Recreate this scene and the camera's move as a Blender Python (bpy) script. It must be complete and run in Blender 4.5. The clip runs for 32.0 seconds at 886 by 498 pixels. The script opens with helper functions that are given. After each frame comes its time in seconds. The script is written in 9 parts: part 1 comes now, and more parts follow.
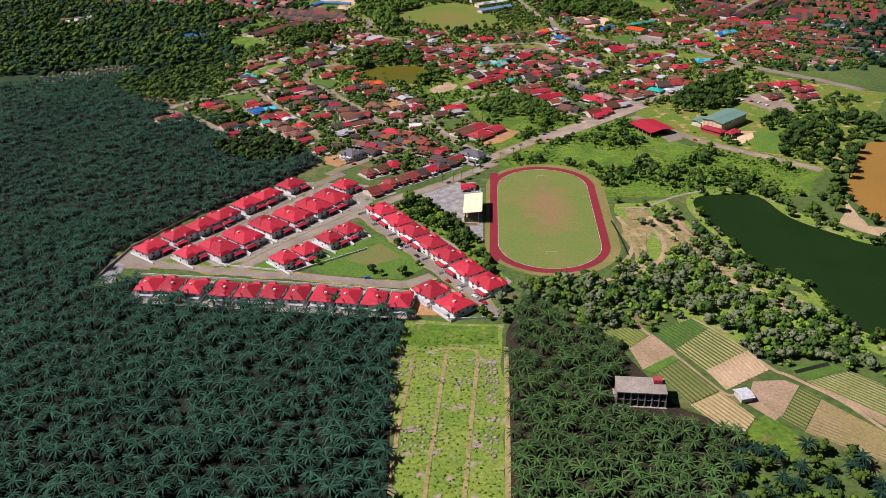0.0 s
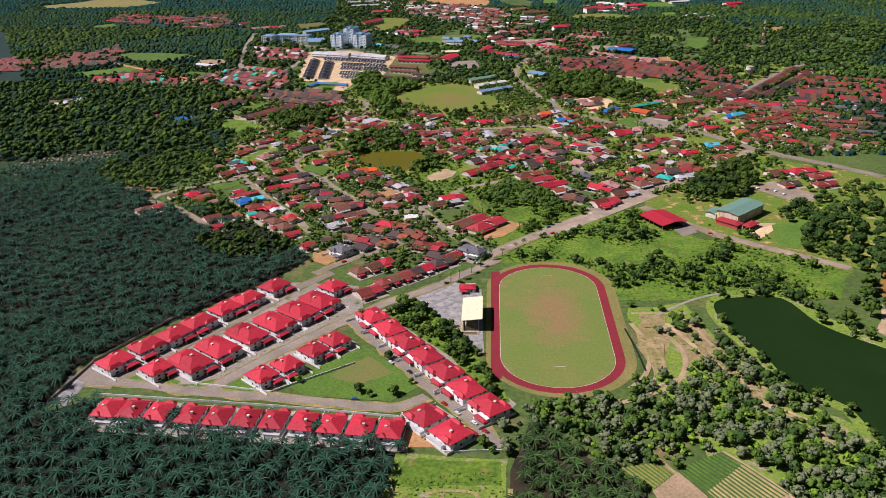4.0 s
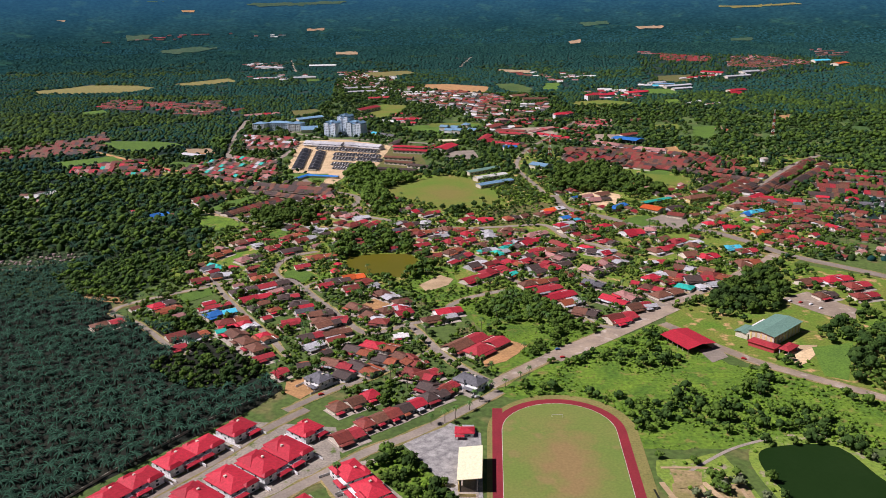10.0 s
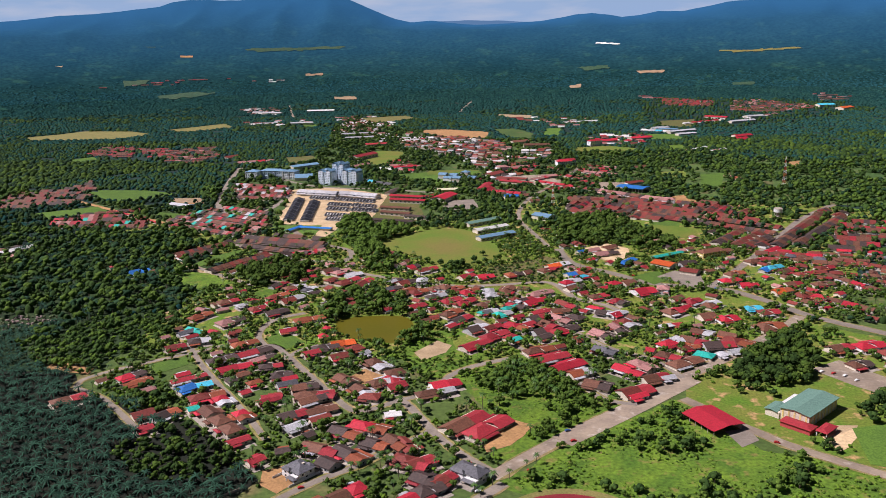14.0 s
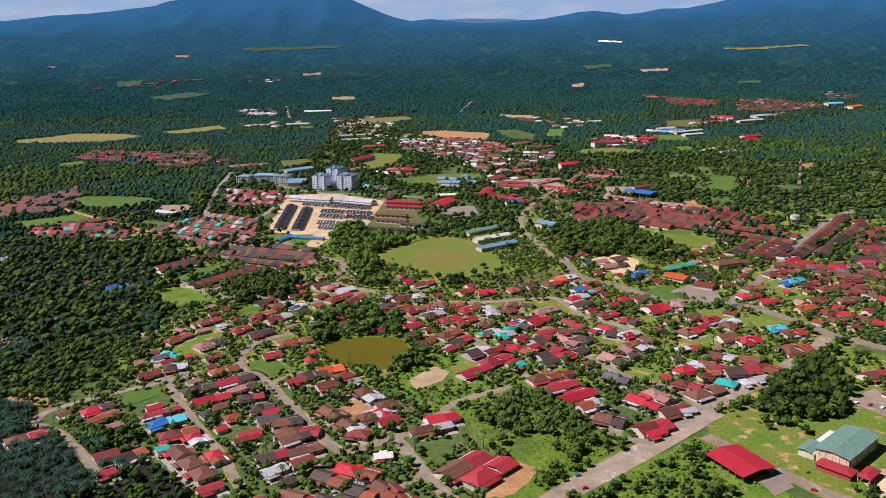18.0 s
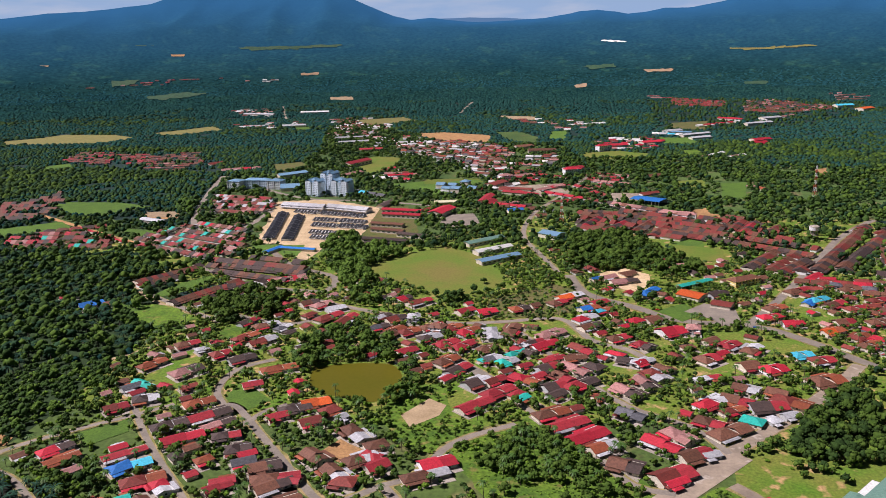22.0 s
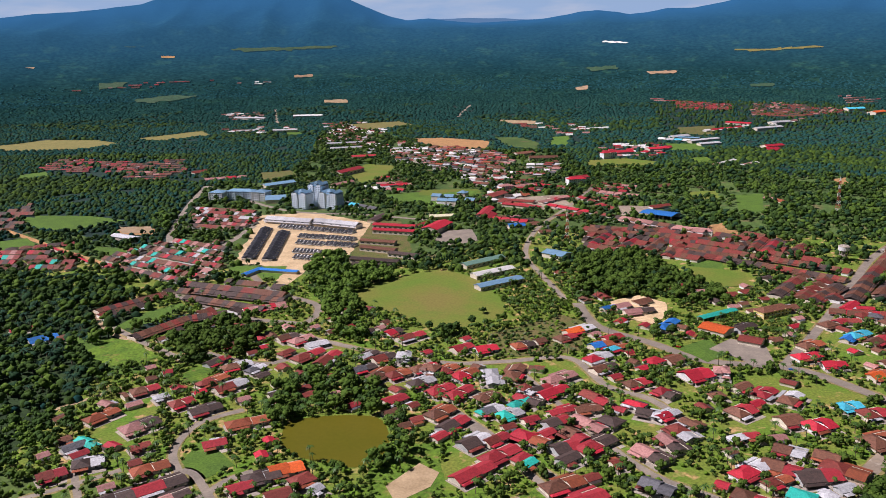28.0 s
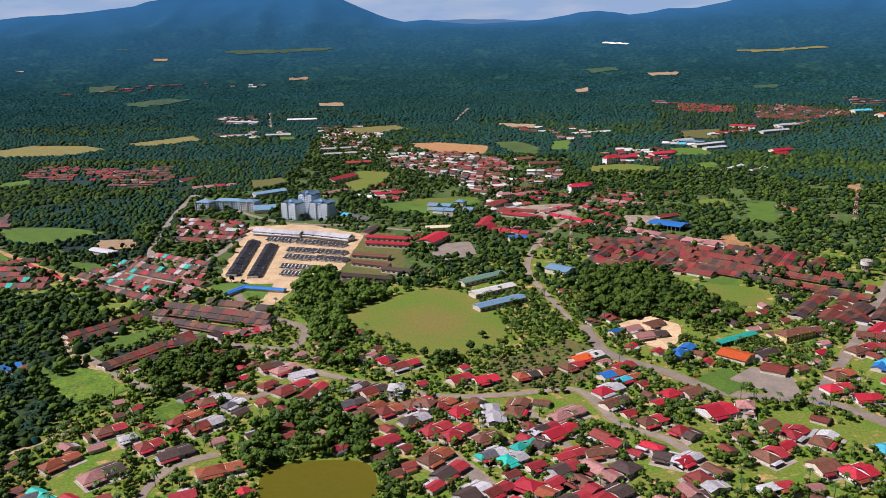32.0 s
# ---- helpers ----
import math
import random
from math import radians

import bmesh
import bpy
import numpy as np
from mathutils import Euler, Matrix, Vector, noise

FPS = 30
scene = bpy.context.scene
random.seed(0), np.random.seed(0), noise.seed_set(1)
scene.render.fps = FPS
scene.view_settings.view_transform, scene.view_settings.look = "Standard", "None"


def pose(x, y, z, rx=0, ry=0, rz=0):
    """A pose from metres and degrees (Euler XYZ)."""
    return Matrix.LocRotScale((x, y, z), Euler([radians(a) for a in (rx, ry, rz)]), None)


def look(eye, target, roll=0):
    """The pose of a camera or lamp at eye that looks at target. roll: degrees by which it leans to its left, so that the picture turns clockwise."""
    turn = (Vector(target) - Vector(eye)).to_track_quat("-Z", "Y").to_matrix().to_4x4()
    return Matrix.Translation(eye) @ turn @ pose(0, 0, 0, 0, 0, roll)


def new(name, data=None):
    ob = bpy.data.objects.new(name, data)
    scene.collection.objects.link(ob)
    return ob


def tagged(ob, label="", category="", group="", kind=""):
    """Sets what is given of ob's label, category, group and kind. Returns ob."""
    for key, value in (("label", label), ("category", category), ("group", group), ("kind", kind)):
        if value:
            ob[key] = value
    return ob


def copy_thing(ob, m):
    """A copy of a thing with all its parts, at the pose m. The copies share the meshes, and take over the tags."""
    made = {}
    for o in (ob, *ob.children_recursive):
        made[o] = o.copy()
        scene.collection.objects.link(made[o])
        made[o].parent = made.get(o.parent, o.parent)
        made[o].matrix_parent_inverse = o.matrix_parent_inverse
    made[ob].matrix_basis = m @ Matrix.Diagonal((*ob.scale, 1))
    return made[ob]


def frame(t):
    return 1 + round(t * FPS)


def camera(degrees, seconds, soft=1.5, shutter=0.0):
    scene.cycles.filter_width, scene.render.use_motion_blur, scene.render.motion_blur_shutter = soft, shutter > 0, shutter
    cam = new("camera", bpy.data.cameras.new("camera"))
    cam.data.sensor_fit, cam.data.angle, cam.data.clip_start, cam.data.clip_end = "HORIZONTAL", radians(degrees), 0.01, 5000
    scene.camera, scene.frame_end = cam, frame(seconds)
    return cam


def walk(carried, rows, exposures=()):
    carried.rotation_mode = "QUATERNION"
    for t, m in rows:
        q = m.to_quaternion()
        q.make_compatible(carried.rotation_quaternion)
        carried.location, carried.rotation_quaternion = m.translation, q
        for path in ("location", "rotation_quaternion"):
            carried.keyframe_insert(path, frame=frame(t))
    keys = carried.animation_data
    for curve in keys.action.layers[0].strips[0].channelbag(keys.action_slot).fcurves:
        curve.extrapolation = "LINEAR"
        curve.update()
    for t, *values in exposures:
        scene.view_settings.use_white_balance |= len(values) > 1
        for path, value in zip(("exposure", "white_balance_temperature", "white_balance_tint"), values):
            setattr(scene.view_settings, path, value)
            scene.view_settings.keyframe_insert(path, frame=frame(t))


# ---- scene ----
cam = camera(56.0, 32.0, soft=0.8)
PATH = [
    (0, (-44.298, -464.769, 286.761), (-44.408, -463.001, 285.833), -1.1),
    (1, (-44.224, -448.536, 286.766), (-44.336, -446.742, 285.891), -1.2),
    (2, (-44.141, -432.209, 286.774), (-44.253, -430.393, 285.944), -1.2),
    (3, (-44.094, -415.868, 286.759), (-44.208, -414.04, 285.956), -1.2),
    (6, (-44.116, -366.888, 286.594), (-44.23, -365.036, 285.849), -1.2),
    (7, (-44.187, -350.338, 286.614), (-44.301, -348.481, 285.881), -1.1),
    (8, (-44.355, -333.557, 286.626), (-44.469, -331.681, 285.94), -1.1),
    (9, (-44.574, -316.574, 286.614), (-44.688, -314.684, 285.971), -1.2),
    (10, (-44.819, -299.447, 286.548), (-44.933, -297.544, 285.943), -1.1),
    (11, (-45.066, -282.145, 286.477), (-45.18, -280.229, 285.916), -1.1),
    (12, (-45.237, -264.853, 286.384), (-45.352, -262.926, 285.861), -1.1),
    (13, (-45.333, -247.637, 286.279), (-45.447, -245.707, 285.769), -1.2),
    (14, (-45.343, -230.552, 286.156), (-45.458, -228.621, 285.647), -1.2),
    (17, (-44.822, -180.44, 285.562), (-44.939, -178.51, 285.051), -1.3),
    (18, (-44.993, -163.743, 285.482), (-45.111, -161.813, 284.97), -1.4),
    (19, (-45.161, -146.969, 285.45), (-45.279, -145.039, 284.938), -1.3),
    (20, (-45.213, -130.098, 285.45), (-45.332, -128.168, 284.937), -1.3),
    (21, (-45.211, -113.212, 285.473), (-45.331, -111.282, 284.959), -1.3),
    (22, (-45.33, -96.509, 285.506), (-45.45, -94.58, 284.992), -1.3),
    (23, (-45.467, -80.074, 285.527), (-45.586, -78.144, 285.013), -1.3),
    (24, (-45.695, -63.651, 285.61), (-45.814, -61.722, 285.096), -1.3),
    (25, (-45.987, -47.088, 285.732), (-46.106, -45.159, 285.218), -1.3),
    (28, (-46.832, 3.125, 286.235), (-46.948, 5.055, 285.722), -1.3),
    (29, (-46.98, 19.731, 286.333), (-47.095, 21.66, 285.821), -1.4),
    (30, (-47.171, 36.129, 286.423), (-47.285, 38.059, 285.912), -1.4),
    (31, (-47.398, 52.423, 286.477), (-47.511, 54.353, 285.966), -1.4),
    (32, (-47.668, 68.735, 286.561), (-47.781, 70.665, 286.051), -1.5),
]
walk(cam, [(t, look(eye, target, roll)) for t, eye, target, roll in PATH], exposures=[(0, 0.32, 6300, 26), (32, 0.32, 6300, 26)])

# ---- light ----
SUN_ELEV, SUN_AZ = radians(50), radians(186)      # direction to the sun, counted from +x


def make_light():
    world = bpy.data.worlds.new("world")
    scene.world = world
    world.use_nodes = True
    nt = world.node_tree
    sky = nt.nodes.new("ShaderNodeTexSky")
    sky.sky_type = "NISHITA"
    sky.sun_disc = False
    sky.sun_elevation = SUN_ELEV
    sky.sun_rotation = math.pi / 2 - SUN_AZ
    sky.air_density, sky.dust_density, sky.ozone_density = 1.0, 0.4, 2.0
    bg = nt.nodes["Background"]
    bg.inputs[1].default_value = 0.018
    nt.links.new(sky.outputs[0], bg.inputs[0])
    sun = new("sun", bpy.data.lights.new("sun", "SUN"))
    sun.data.energy, sun.data.angle, sun.data.color = 5.0, radians(0.5), (1.0, 0.97, 0.93)
    d = Vector((math.cos(SUN_ELEV) * math.cos(SUN_AZ), math.cos(SUN_ELEV) * math.sin(SUN_AZ), math.sin(SUN_ELEV)))
    sun.matrix_world = look(d * 800, (0, 0, 0))


make_light()

# ---- materials ----
MATS = {}


def mat(name, a, b, scale=0.2, fine=3.0, rough=0.85, bump=0.0, island=False, rnd=0.12, metal=0.0, spec=0.3, third=None, rel=1.1, deep=0.15, worn=None):
    """Two-tone surface: broad patches a/b, fine grain, a small change from object to object or from island to island."""
    m = bpy.data.materials.new(name)
    m.use_nodes = True
    nt = m.node_tree
    n, ln = nt.nodes, nt.links
    p = n["Principled BSDF"]
    geo, info = n.new("ShaderNodeNewGeometry"), n.new("ShaderNodeObjectInfo")
    coord = n.new("ShaderNodeTexCoord")

    def noise_at(s, detail):
        t = n.new("ShaderNodeTexNoise")
        t.inputs["Scale"].default_value, t.inputs["Detail"].default_value = s, detail
        ln.new(geo.outputs["Position"], t.inputs["Vector"])
        return t.outputs[0]

    def math_node(op, x, y):
        k = n.new("ShaderNodeMath")
        k.operation = op
        for i, v in enumerate((x, y)):
            if isinstance(v, (int, float)):
                k.inputs[i].default_value = v
            else:
                ln.new(v, k.inputs[i])
        return k.outputs[0]
    broad, grain = noise_at(scale, 4), noise_at(fine, 3)
    fac = math_node("MULTIPLY_ADD", broad, 3.0)
    fac.node.inputs[2].default_value = -1.0
    fac.node.use_clamp = True
    mix = n.new("ShaderNodeMix")
    mix.data_type = "RGBA"
    mix.inputs[6].default_value, mix.inputs[7].default_value = (*a, 1), (*b, 1)
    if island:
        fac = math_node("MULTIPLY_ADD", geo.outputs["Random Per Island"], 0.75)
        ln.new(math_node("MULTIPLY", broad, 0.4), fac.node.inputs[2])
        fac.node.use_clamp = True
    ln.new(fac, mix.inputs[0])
    r = math_node("MULTIPLY_ADD", info.outputs["Random"], 2 * rnd)
    r.node.inputs[2].default_value = 1 - rnd
    g = math_node("MULTIPLY_ADD", grain, rel)
    g.node.inputs[2].default_value = 1 - rel / 2
    v = math_node("MULTIPLY", r, g)
    mul = n.new("ShaderNodeVectorMath")
    mul.operation = "SCALE"
    base = mix.outputs[2]
    if third:
        bare = math_node("MULTIPLY_ADD", noise_at(scale * 2.2, 3), 9.0)
        bare.node.inputs[2].default_value = -5.2
        bare.node.use_clamp = True
        mix3 = n.new("ShaderNodeMix")
        mix3.data_type = "RGBA"
        ln.new(bare, mix3.inputs[0])
        ln.new(base, mix3.inputs[6])
        mix3.inputs[7].default_value = (*third, 1)
        base = mix3.outputs[2]
    if worn:
        # a trodden middle: centre, half sizes, colour
        (wx, wy), (hx, hy), tone = worn
        off, span, far_off = (n.new("ShaderNodeVectorMath") for _ in range(3))
        off.operation, span.operation, far_off.operation = "SUBTRACT", "MULTIPLY", "LENGTH"
        ln.new(geo.outputs["Position"], off.inputs[0])
        off.inputs[1].default_value = (wx, wy, 0)
        ln.new(off.outputs[0], span.inputs[0])
        span.inputs[1].default_value = (1 / hx, 1 / hy, 0)
        ln.new(span.outputs[0], far_off.inputs[0])
        edge = math_node("MULTIPLY_ADD", noise_at(0.06, 5), 2.2)
        ln.new(math_node("MULTIPLY", far_off.outputs["Value"], -1.5), edge.node.inputs[2])
        fade = math_node("MULTIPLY", math_node("ADD", edge, 0.35), 1.0)
        fade.node.use_clamp = True
        mix4 = n.new("ShaderNodeMix")
        mix4.data_type = "RGBA"
        ln.new(fade, mix4.inputs[0])
        ln.new(base, mix4.inputs[6])
        mix4.inputs[7].default_value = (*tone, 1)
        base = mix4.outputs[2]
    ln.new(base, mul.inputs[0])
    ln.new(v, mul.inputs["Scale"])
    ln.new(mul.outputs[0], p.inputs["Base Color"])
    p.inputs["Roughness"].default_value, p.inputs["Metallic"].default_value = rough, metal
    p.inputs["Specular IOR Level"].default_value = spec
    if bump:
        h = grain
        bn = n.new("ShaderNodeBump")
        bn.inputs["Strength"].default_value, bn.inputs["Distance"].default_value = bump, deep
        ln.new(h, bn.inputs["Height"])
        ln.new(bn.outputs[0], p.inputs["Normal"])
    MATS[name] = m
    return m


mat("ground_grass", (0.075, 0.118, 0.024), (0.048, 0.085, 0.018), 0.012, 0.25, 0.95, 0.4, third=(0.15, 0.13, 0.05), rel=1.5)
mat("weedy_strip", (0.190, 0.250, 0.036), (0.125, 0.205, 0.026), 0.05, 0.5, 0.95, third=(0.31, 0.235, 0.19), rel=1.5)
mat("town_grass", (0.080, 0.165, 0.012), (0.150, 0.165, 0.026), 0.035, 0.45, 0.95, third=(0.40, 0.25, 0.11), rel=1.5)
mat("field_grass", (0.100, 0.165, 0.017), (0.155, 0.155, 0.028), 0.02, 0.4, 0.95, rel=0.7)
mat("dry_field", (0.100, 0.165, 0.017), (0.155, 0.155, 0.028), 0.02, 0.4, 0.95, rel=0.7, worn=((-105, 860), (46, 62), (0.165, 0.145, 0.034)))
# far wood floor: shade between crowns and teal haze are in the colour
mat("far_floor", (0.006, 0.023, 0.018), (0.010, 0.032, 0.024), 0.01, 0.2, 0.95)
mat("plantation_soil", (0.050, 0.034, 0.018), (0.018, 0.017, 0.008), 0.1, 0.6, 0.95)
# distance haze is put into the teal of these far leaves
mat("leaf_hazed", (0.010, 0.043, 0.040), (0.021, 0.070, 0.057), 0.006, 0.25, 0.95, island=True, rnd=0.2, spec=0.0, rel=1.2)
mat("lawn", (0.085, 0.165, 0.018), (0.065, 0.13, 0.018), 0.05, 0.6, 0.95, rel=1.4)
mat("bright_scrub", (0.112, 0.190, 0.015), (0.056, 0.122, 0.011), 0.05, 0.35, 0.95, 0.6, third=(0.160, 0.150, 0.036), rel=1.9)
mat("pitch_grass", (0.105, 0.162, 0.028), (0.155, 0.162, 0.042), 0.022, 0.6, 0.95, third=(0.185, 0.152, 0.054), rel=0.6, worn=((3, 158), (27, 60), (0.200, 0.138, 0.055)))
mat("dry_grass", (0.200, 0.170, 0.055), (0.150, 0.145, 0.040), 0.05, 0.7, 0.95)
mat("undergrowth", (0.012, 0.030, 0.008), (0.030, 0.062, 0.014), 0.03, 0.5, 0.95, rel=1.5)
# near-black: shade beneath the palms is put into this floor colour
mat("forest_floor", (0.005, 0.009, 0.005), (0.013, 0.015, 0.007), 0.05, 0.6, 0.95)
mat("bare_soil", (0.420, 0.230, 0.095), (0.300, 0.170, 0.070), 0.06, 0.5, 0.95, 0.3)
mat("sand", (0.41, 0.30, 0.175), (0.30, 0.215, 0.12), 0.08, 0.6, 0.95, 0.3, rel=0.7)
mat("sandy_scrub", (0.33, 0.235, 0.125), (0.19, 0.170, 0.055), 0.10, 0.5, 0.95, 0.3, third=(0.085, 0.125, 0.024), rel=1.2)
mat("site_sand", (0.62, 0.46, 0.27), (0.46, 0.33, 0.18), 0.05, 0.4, 0.95, 0.3)
mat("road_edge", (0.30, 0.22, 0.10), (0.14, 0.15, 0.03), 0.12, 0.8, 0.95, rel=1.4)
mat("estate_ground", (0.31, 0.27, 0.215), (0.22, 0.195, 0.16), 0.06, 0.6, 0.9, third=(0.085, 0.125, 0.025), rel=1.3)
mat("crop", (0.030, 0.070, 0.016), (0.048, 0.098, 0.020), 0.3, 2.0, 0.95)
mat("track_red", (0.205, 0.018, 0.025), (0.160, 0.016, 0.021), 0.05, 0.8, 0.9, rel=0.7)
mat("white_paint", (0.75, 0.74, 0.70), (0.66, 0.64, 0.60), 0.3, 2.0, 0.6)
mat("asphalt", (0.255, 0.215, 0.17), (0.185, 0.158, 0.128), 0.07, 0.6, 0.9, rel=0.6)
mat("old_asphalt", (0.315, 0.25, 0.18), (0.205, 0.162, 0.122), 0.05, 0.4, 0.9, third=(0.38, 0.33, 0.27), rel=0.7)
mat("concrete", (0.36, 0.315, 0.255), (0.26, 0.225, 0.185), 0.15, 1.2, 0.85)
mat("concrete_dark", (0.30, 0.29, 0.27), (0.15, 0.145, 0.14), 0.2, 1.2, 0.85)
mat("lake_water", (0.010, 0.027, 0.006), (0.013, 0.031, 0.008), 0.02, 0.3, 0.25, 0.02, spec=0.02, rel=0.3)
mat("pond_water", (0.088, 0.086, 0.008), (0.105, 0.092, 0.010), 0.02, 0.3, 0.3, 0.02, spec=0.06, rel=0.3)
mat("quarry_water", (0.260, 0.140, 0.030), (0.230, 0.130, 0.028), 0.02, 0.3, 0.3, 0.02, spec=0.08, rel=0.3)


def make_backdrop_land():
    """Far country: dark forest in uneven blocks, then mountains; haze painted as blue glow."""
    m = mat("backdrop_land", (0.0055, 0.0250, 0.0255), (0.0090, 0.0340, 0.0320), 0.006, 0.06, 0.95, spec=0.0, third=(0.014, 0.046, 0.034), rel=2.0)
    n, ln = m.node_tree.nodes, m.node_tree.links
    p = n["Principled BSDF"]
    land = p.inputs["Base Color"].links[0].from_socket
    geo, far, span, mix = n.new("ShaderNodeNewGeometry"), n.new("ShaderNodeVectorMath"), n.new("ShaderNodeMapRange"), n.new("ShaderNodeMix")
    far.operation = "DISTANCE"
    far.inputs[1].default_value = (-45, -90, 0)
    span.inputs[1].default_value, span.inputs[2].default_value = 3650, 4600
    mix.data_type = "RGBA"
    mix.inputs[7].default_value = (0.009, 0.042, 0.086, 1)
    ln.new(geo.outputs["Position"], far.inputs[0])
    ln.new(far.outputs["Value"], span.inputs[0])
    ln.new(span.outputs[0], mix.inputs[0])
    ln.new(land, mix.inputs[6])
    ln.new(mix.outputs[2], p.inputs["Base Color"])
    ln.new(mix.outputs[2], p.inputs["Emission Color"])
    # self-glow that grows with distance, painted in place of haze
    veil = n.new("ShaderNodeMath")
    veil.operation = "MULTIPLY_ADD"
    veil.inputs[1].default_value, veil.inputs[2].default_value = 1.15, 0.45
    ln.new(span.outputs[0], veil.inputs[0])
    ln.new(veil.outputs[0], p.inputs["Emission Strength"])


make_backdrop_land()
mat("wood_grass", (0.045, 0.095, 0.022), (0.085, 0.135, 0.030), 0.012, 0.2, 0.95, third=(0.14, 0.12, 0.05), rel=1.4)
mat("grey_scrub", (0.16, 0.15, 0.105), (0.21, 0.18, 0.14), 0.05, 0.6, 0.95, rel=1.5)
mat("brown_scrub", (0.150, 0.115, 0.045), (0.095, 0.120, 0.024), 0.06, 0.5, 0.95, 0.4, third=(0.060, 0.110, 0.016), rel=1.6)
mat("far_meadow", (0.030, 0.075, 0.040), (0.048, 0.088, 0.045), 0.01, 0.1, 0.95)
# near-black fronds: self-shade of folded leaflets is put into the colour
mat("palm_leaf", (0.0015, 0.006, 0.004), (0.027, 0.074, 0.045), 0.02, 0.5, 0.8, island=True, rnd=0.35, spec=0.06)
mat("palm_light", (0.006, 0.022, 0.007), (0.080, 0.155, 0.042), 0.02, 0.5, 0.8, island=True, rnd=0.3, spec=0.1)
# bluer still: haze near the horizon is painted into the leaves
mat("leaf_haze_blue", (0.010, 0.050, 0.060), (0.018, 0.072, 0.080), 0.006, 0.2, 0.95, island=True, rnd=0.2, spec=0.0, rel=1.0)
mat("dead_frond", (0.36, 0.27, 0.25), (0.24, 0.18, 0.165), 0.1, 0.8, 0.95, island=True)
mat("pink_soil", (0.34, 0.235, 0.15), (0.25, 0.185, 0.10), 0.07, 0.6, 0.95, 0.3)
mat("rut_soil", (0.33, 0.255, 0.11), (0.22, 0.20, 0.07), 0.06, 0.5, 0.95, 0.3)
mat("pitch_worn", (0.165, 0.158, 0.044), (0.128, 0.160, 0.038), 0.03, 0.6, 0.95, rel=0.6)
mat("coco_leaf", (0.030, 0.085, 0.014), (0.075, 0.150, 0.026), 0.02, 0.4, 0.5, island=True, rnd=0.25)
# strong fine grain: dark gaps of shade between leaves are painted by noise
mat("leaf_dark", (0.009, 0.03, 0.014), (0.027, 0.066, 0.027), 0.03, 0.9, 0.85, 0.8, island=True, rnd=0.25, spec=0.08, rel=1.5, deep=0.6)
mat("leaf_mid", (0.034, 0.074, 0.011), (0.084, 0.142, 0.022), 0.03, 0.9, 0.85, 0.8, island=True, rnd=0.25, spec=0.08, rel=1.5, deep=0.6)
mat("leaf_deep", (0.014, 0.036, 0.009), (0.046, 0.088, 0.018), 0.03, 0.9, 0.85, 0.8, island=True, rnd=0.25, spec=0.08, rel=1.5, deep=0.6)
mat("leaf_light", (0.072, 0.15, 0.014), (0.14, 0.238, 0.024), 0.03, 0.9, 0.85, 0.8, island=True, rnd=0.25, spec=0.08, rel=1.5, deep=0.6)
mat("leaf_grey", (0.07, 0.098, 0.042), (0.13, 0.155, 0.08), 0.03, 0.9, 0.85, 0.8, island=True, rnd=0.25, spec=0.08, rel=1.5, deep=0.6)
mat("bark", (0.11, 0.085, 0.06), (0.07, 0.055, 0.04), 0.5, 3.0, 0.95)
# palm trunks far darker than bark: shade under the crowns is painted in
mat("palm_bark_shaded", (0.020, 0.018, 0.011), (0.034, 0.028, 0.016), 0.5, 3.0, 0.95)
sky_mat = bpy.data.materials.new("hazy_sky")
sky_mat.use_nodes = True


def make_sky():
    n, ln = sky_mat.node_tree.nodes, sky_mat.node_tree.links
    geo, sc, cloud = n.new("ShaderNodeNewGeometry"), n.new("ShaderNodeVectorMath"), n.new("ShaderNodeTexNoise")
    sc.operation = "MULTIPLY"
    sc.inputs[1].default_value = (0.0022, 0.0022, 0.011)
    cloud.inputs["Scale"].default_value, cloud.inputs["Detail"].default_value = 1.0, 5
    ramp = n.new("ShaderNodeValToRGB")
    ramp.color_ramp.elements[0].position, ramp.color_ramp.elements[1].position = 0.45, 0.7
    ramp.color_ramp.elements[0].color, ramp.color_ramp.elements[1].color = (0.27, 0.41, 0.57, 1), (0.40, 0.49, 0.58, 1)
    em = n.new("ShaderNodeEmission")
    em.inputs[1].default_value = 0.85
    ln.new(geo.outputs["Position"], sc.inputs[0])
    ln.new(sc.outputs[0], cloud.inputs["Vector"])
    ln.new(cloud.outputs[0], ramp.inputs[0])
    ln.new(ramp.outputs[0], em.inputs[0])
    ln.new(em.outputs[0], n["Material Output"].inputs[0])


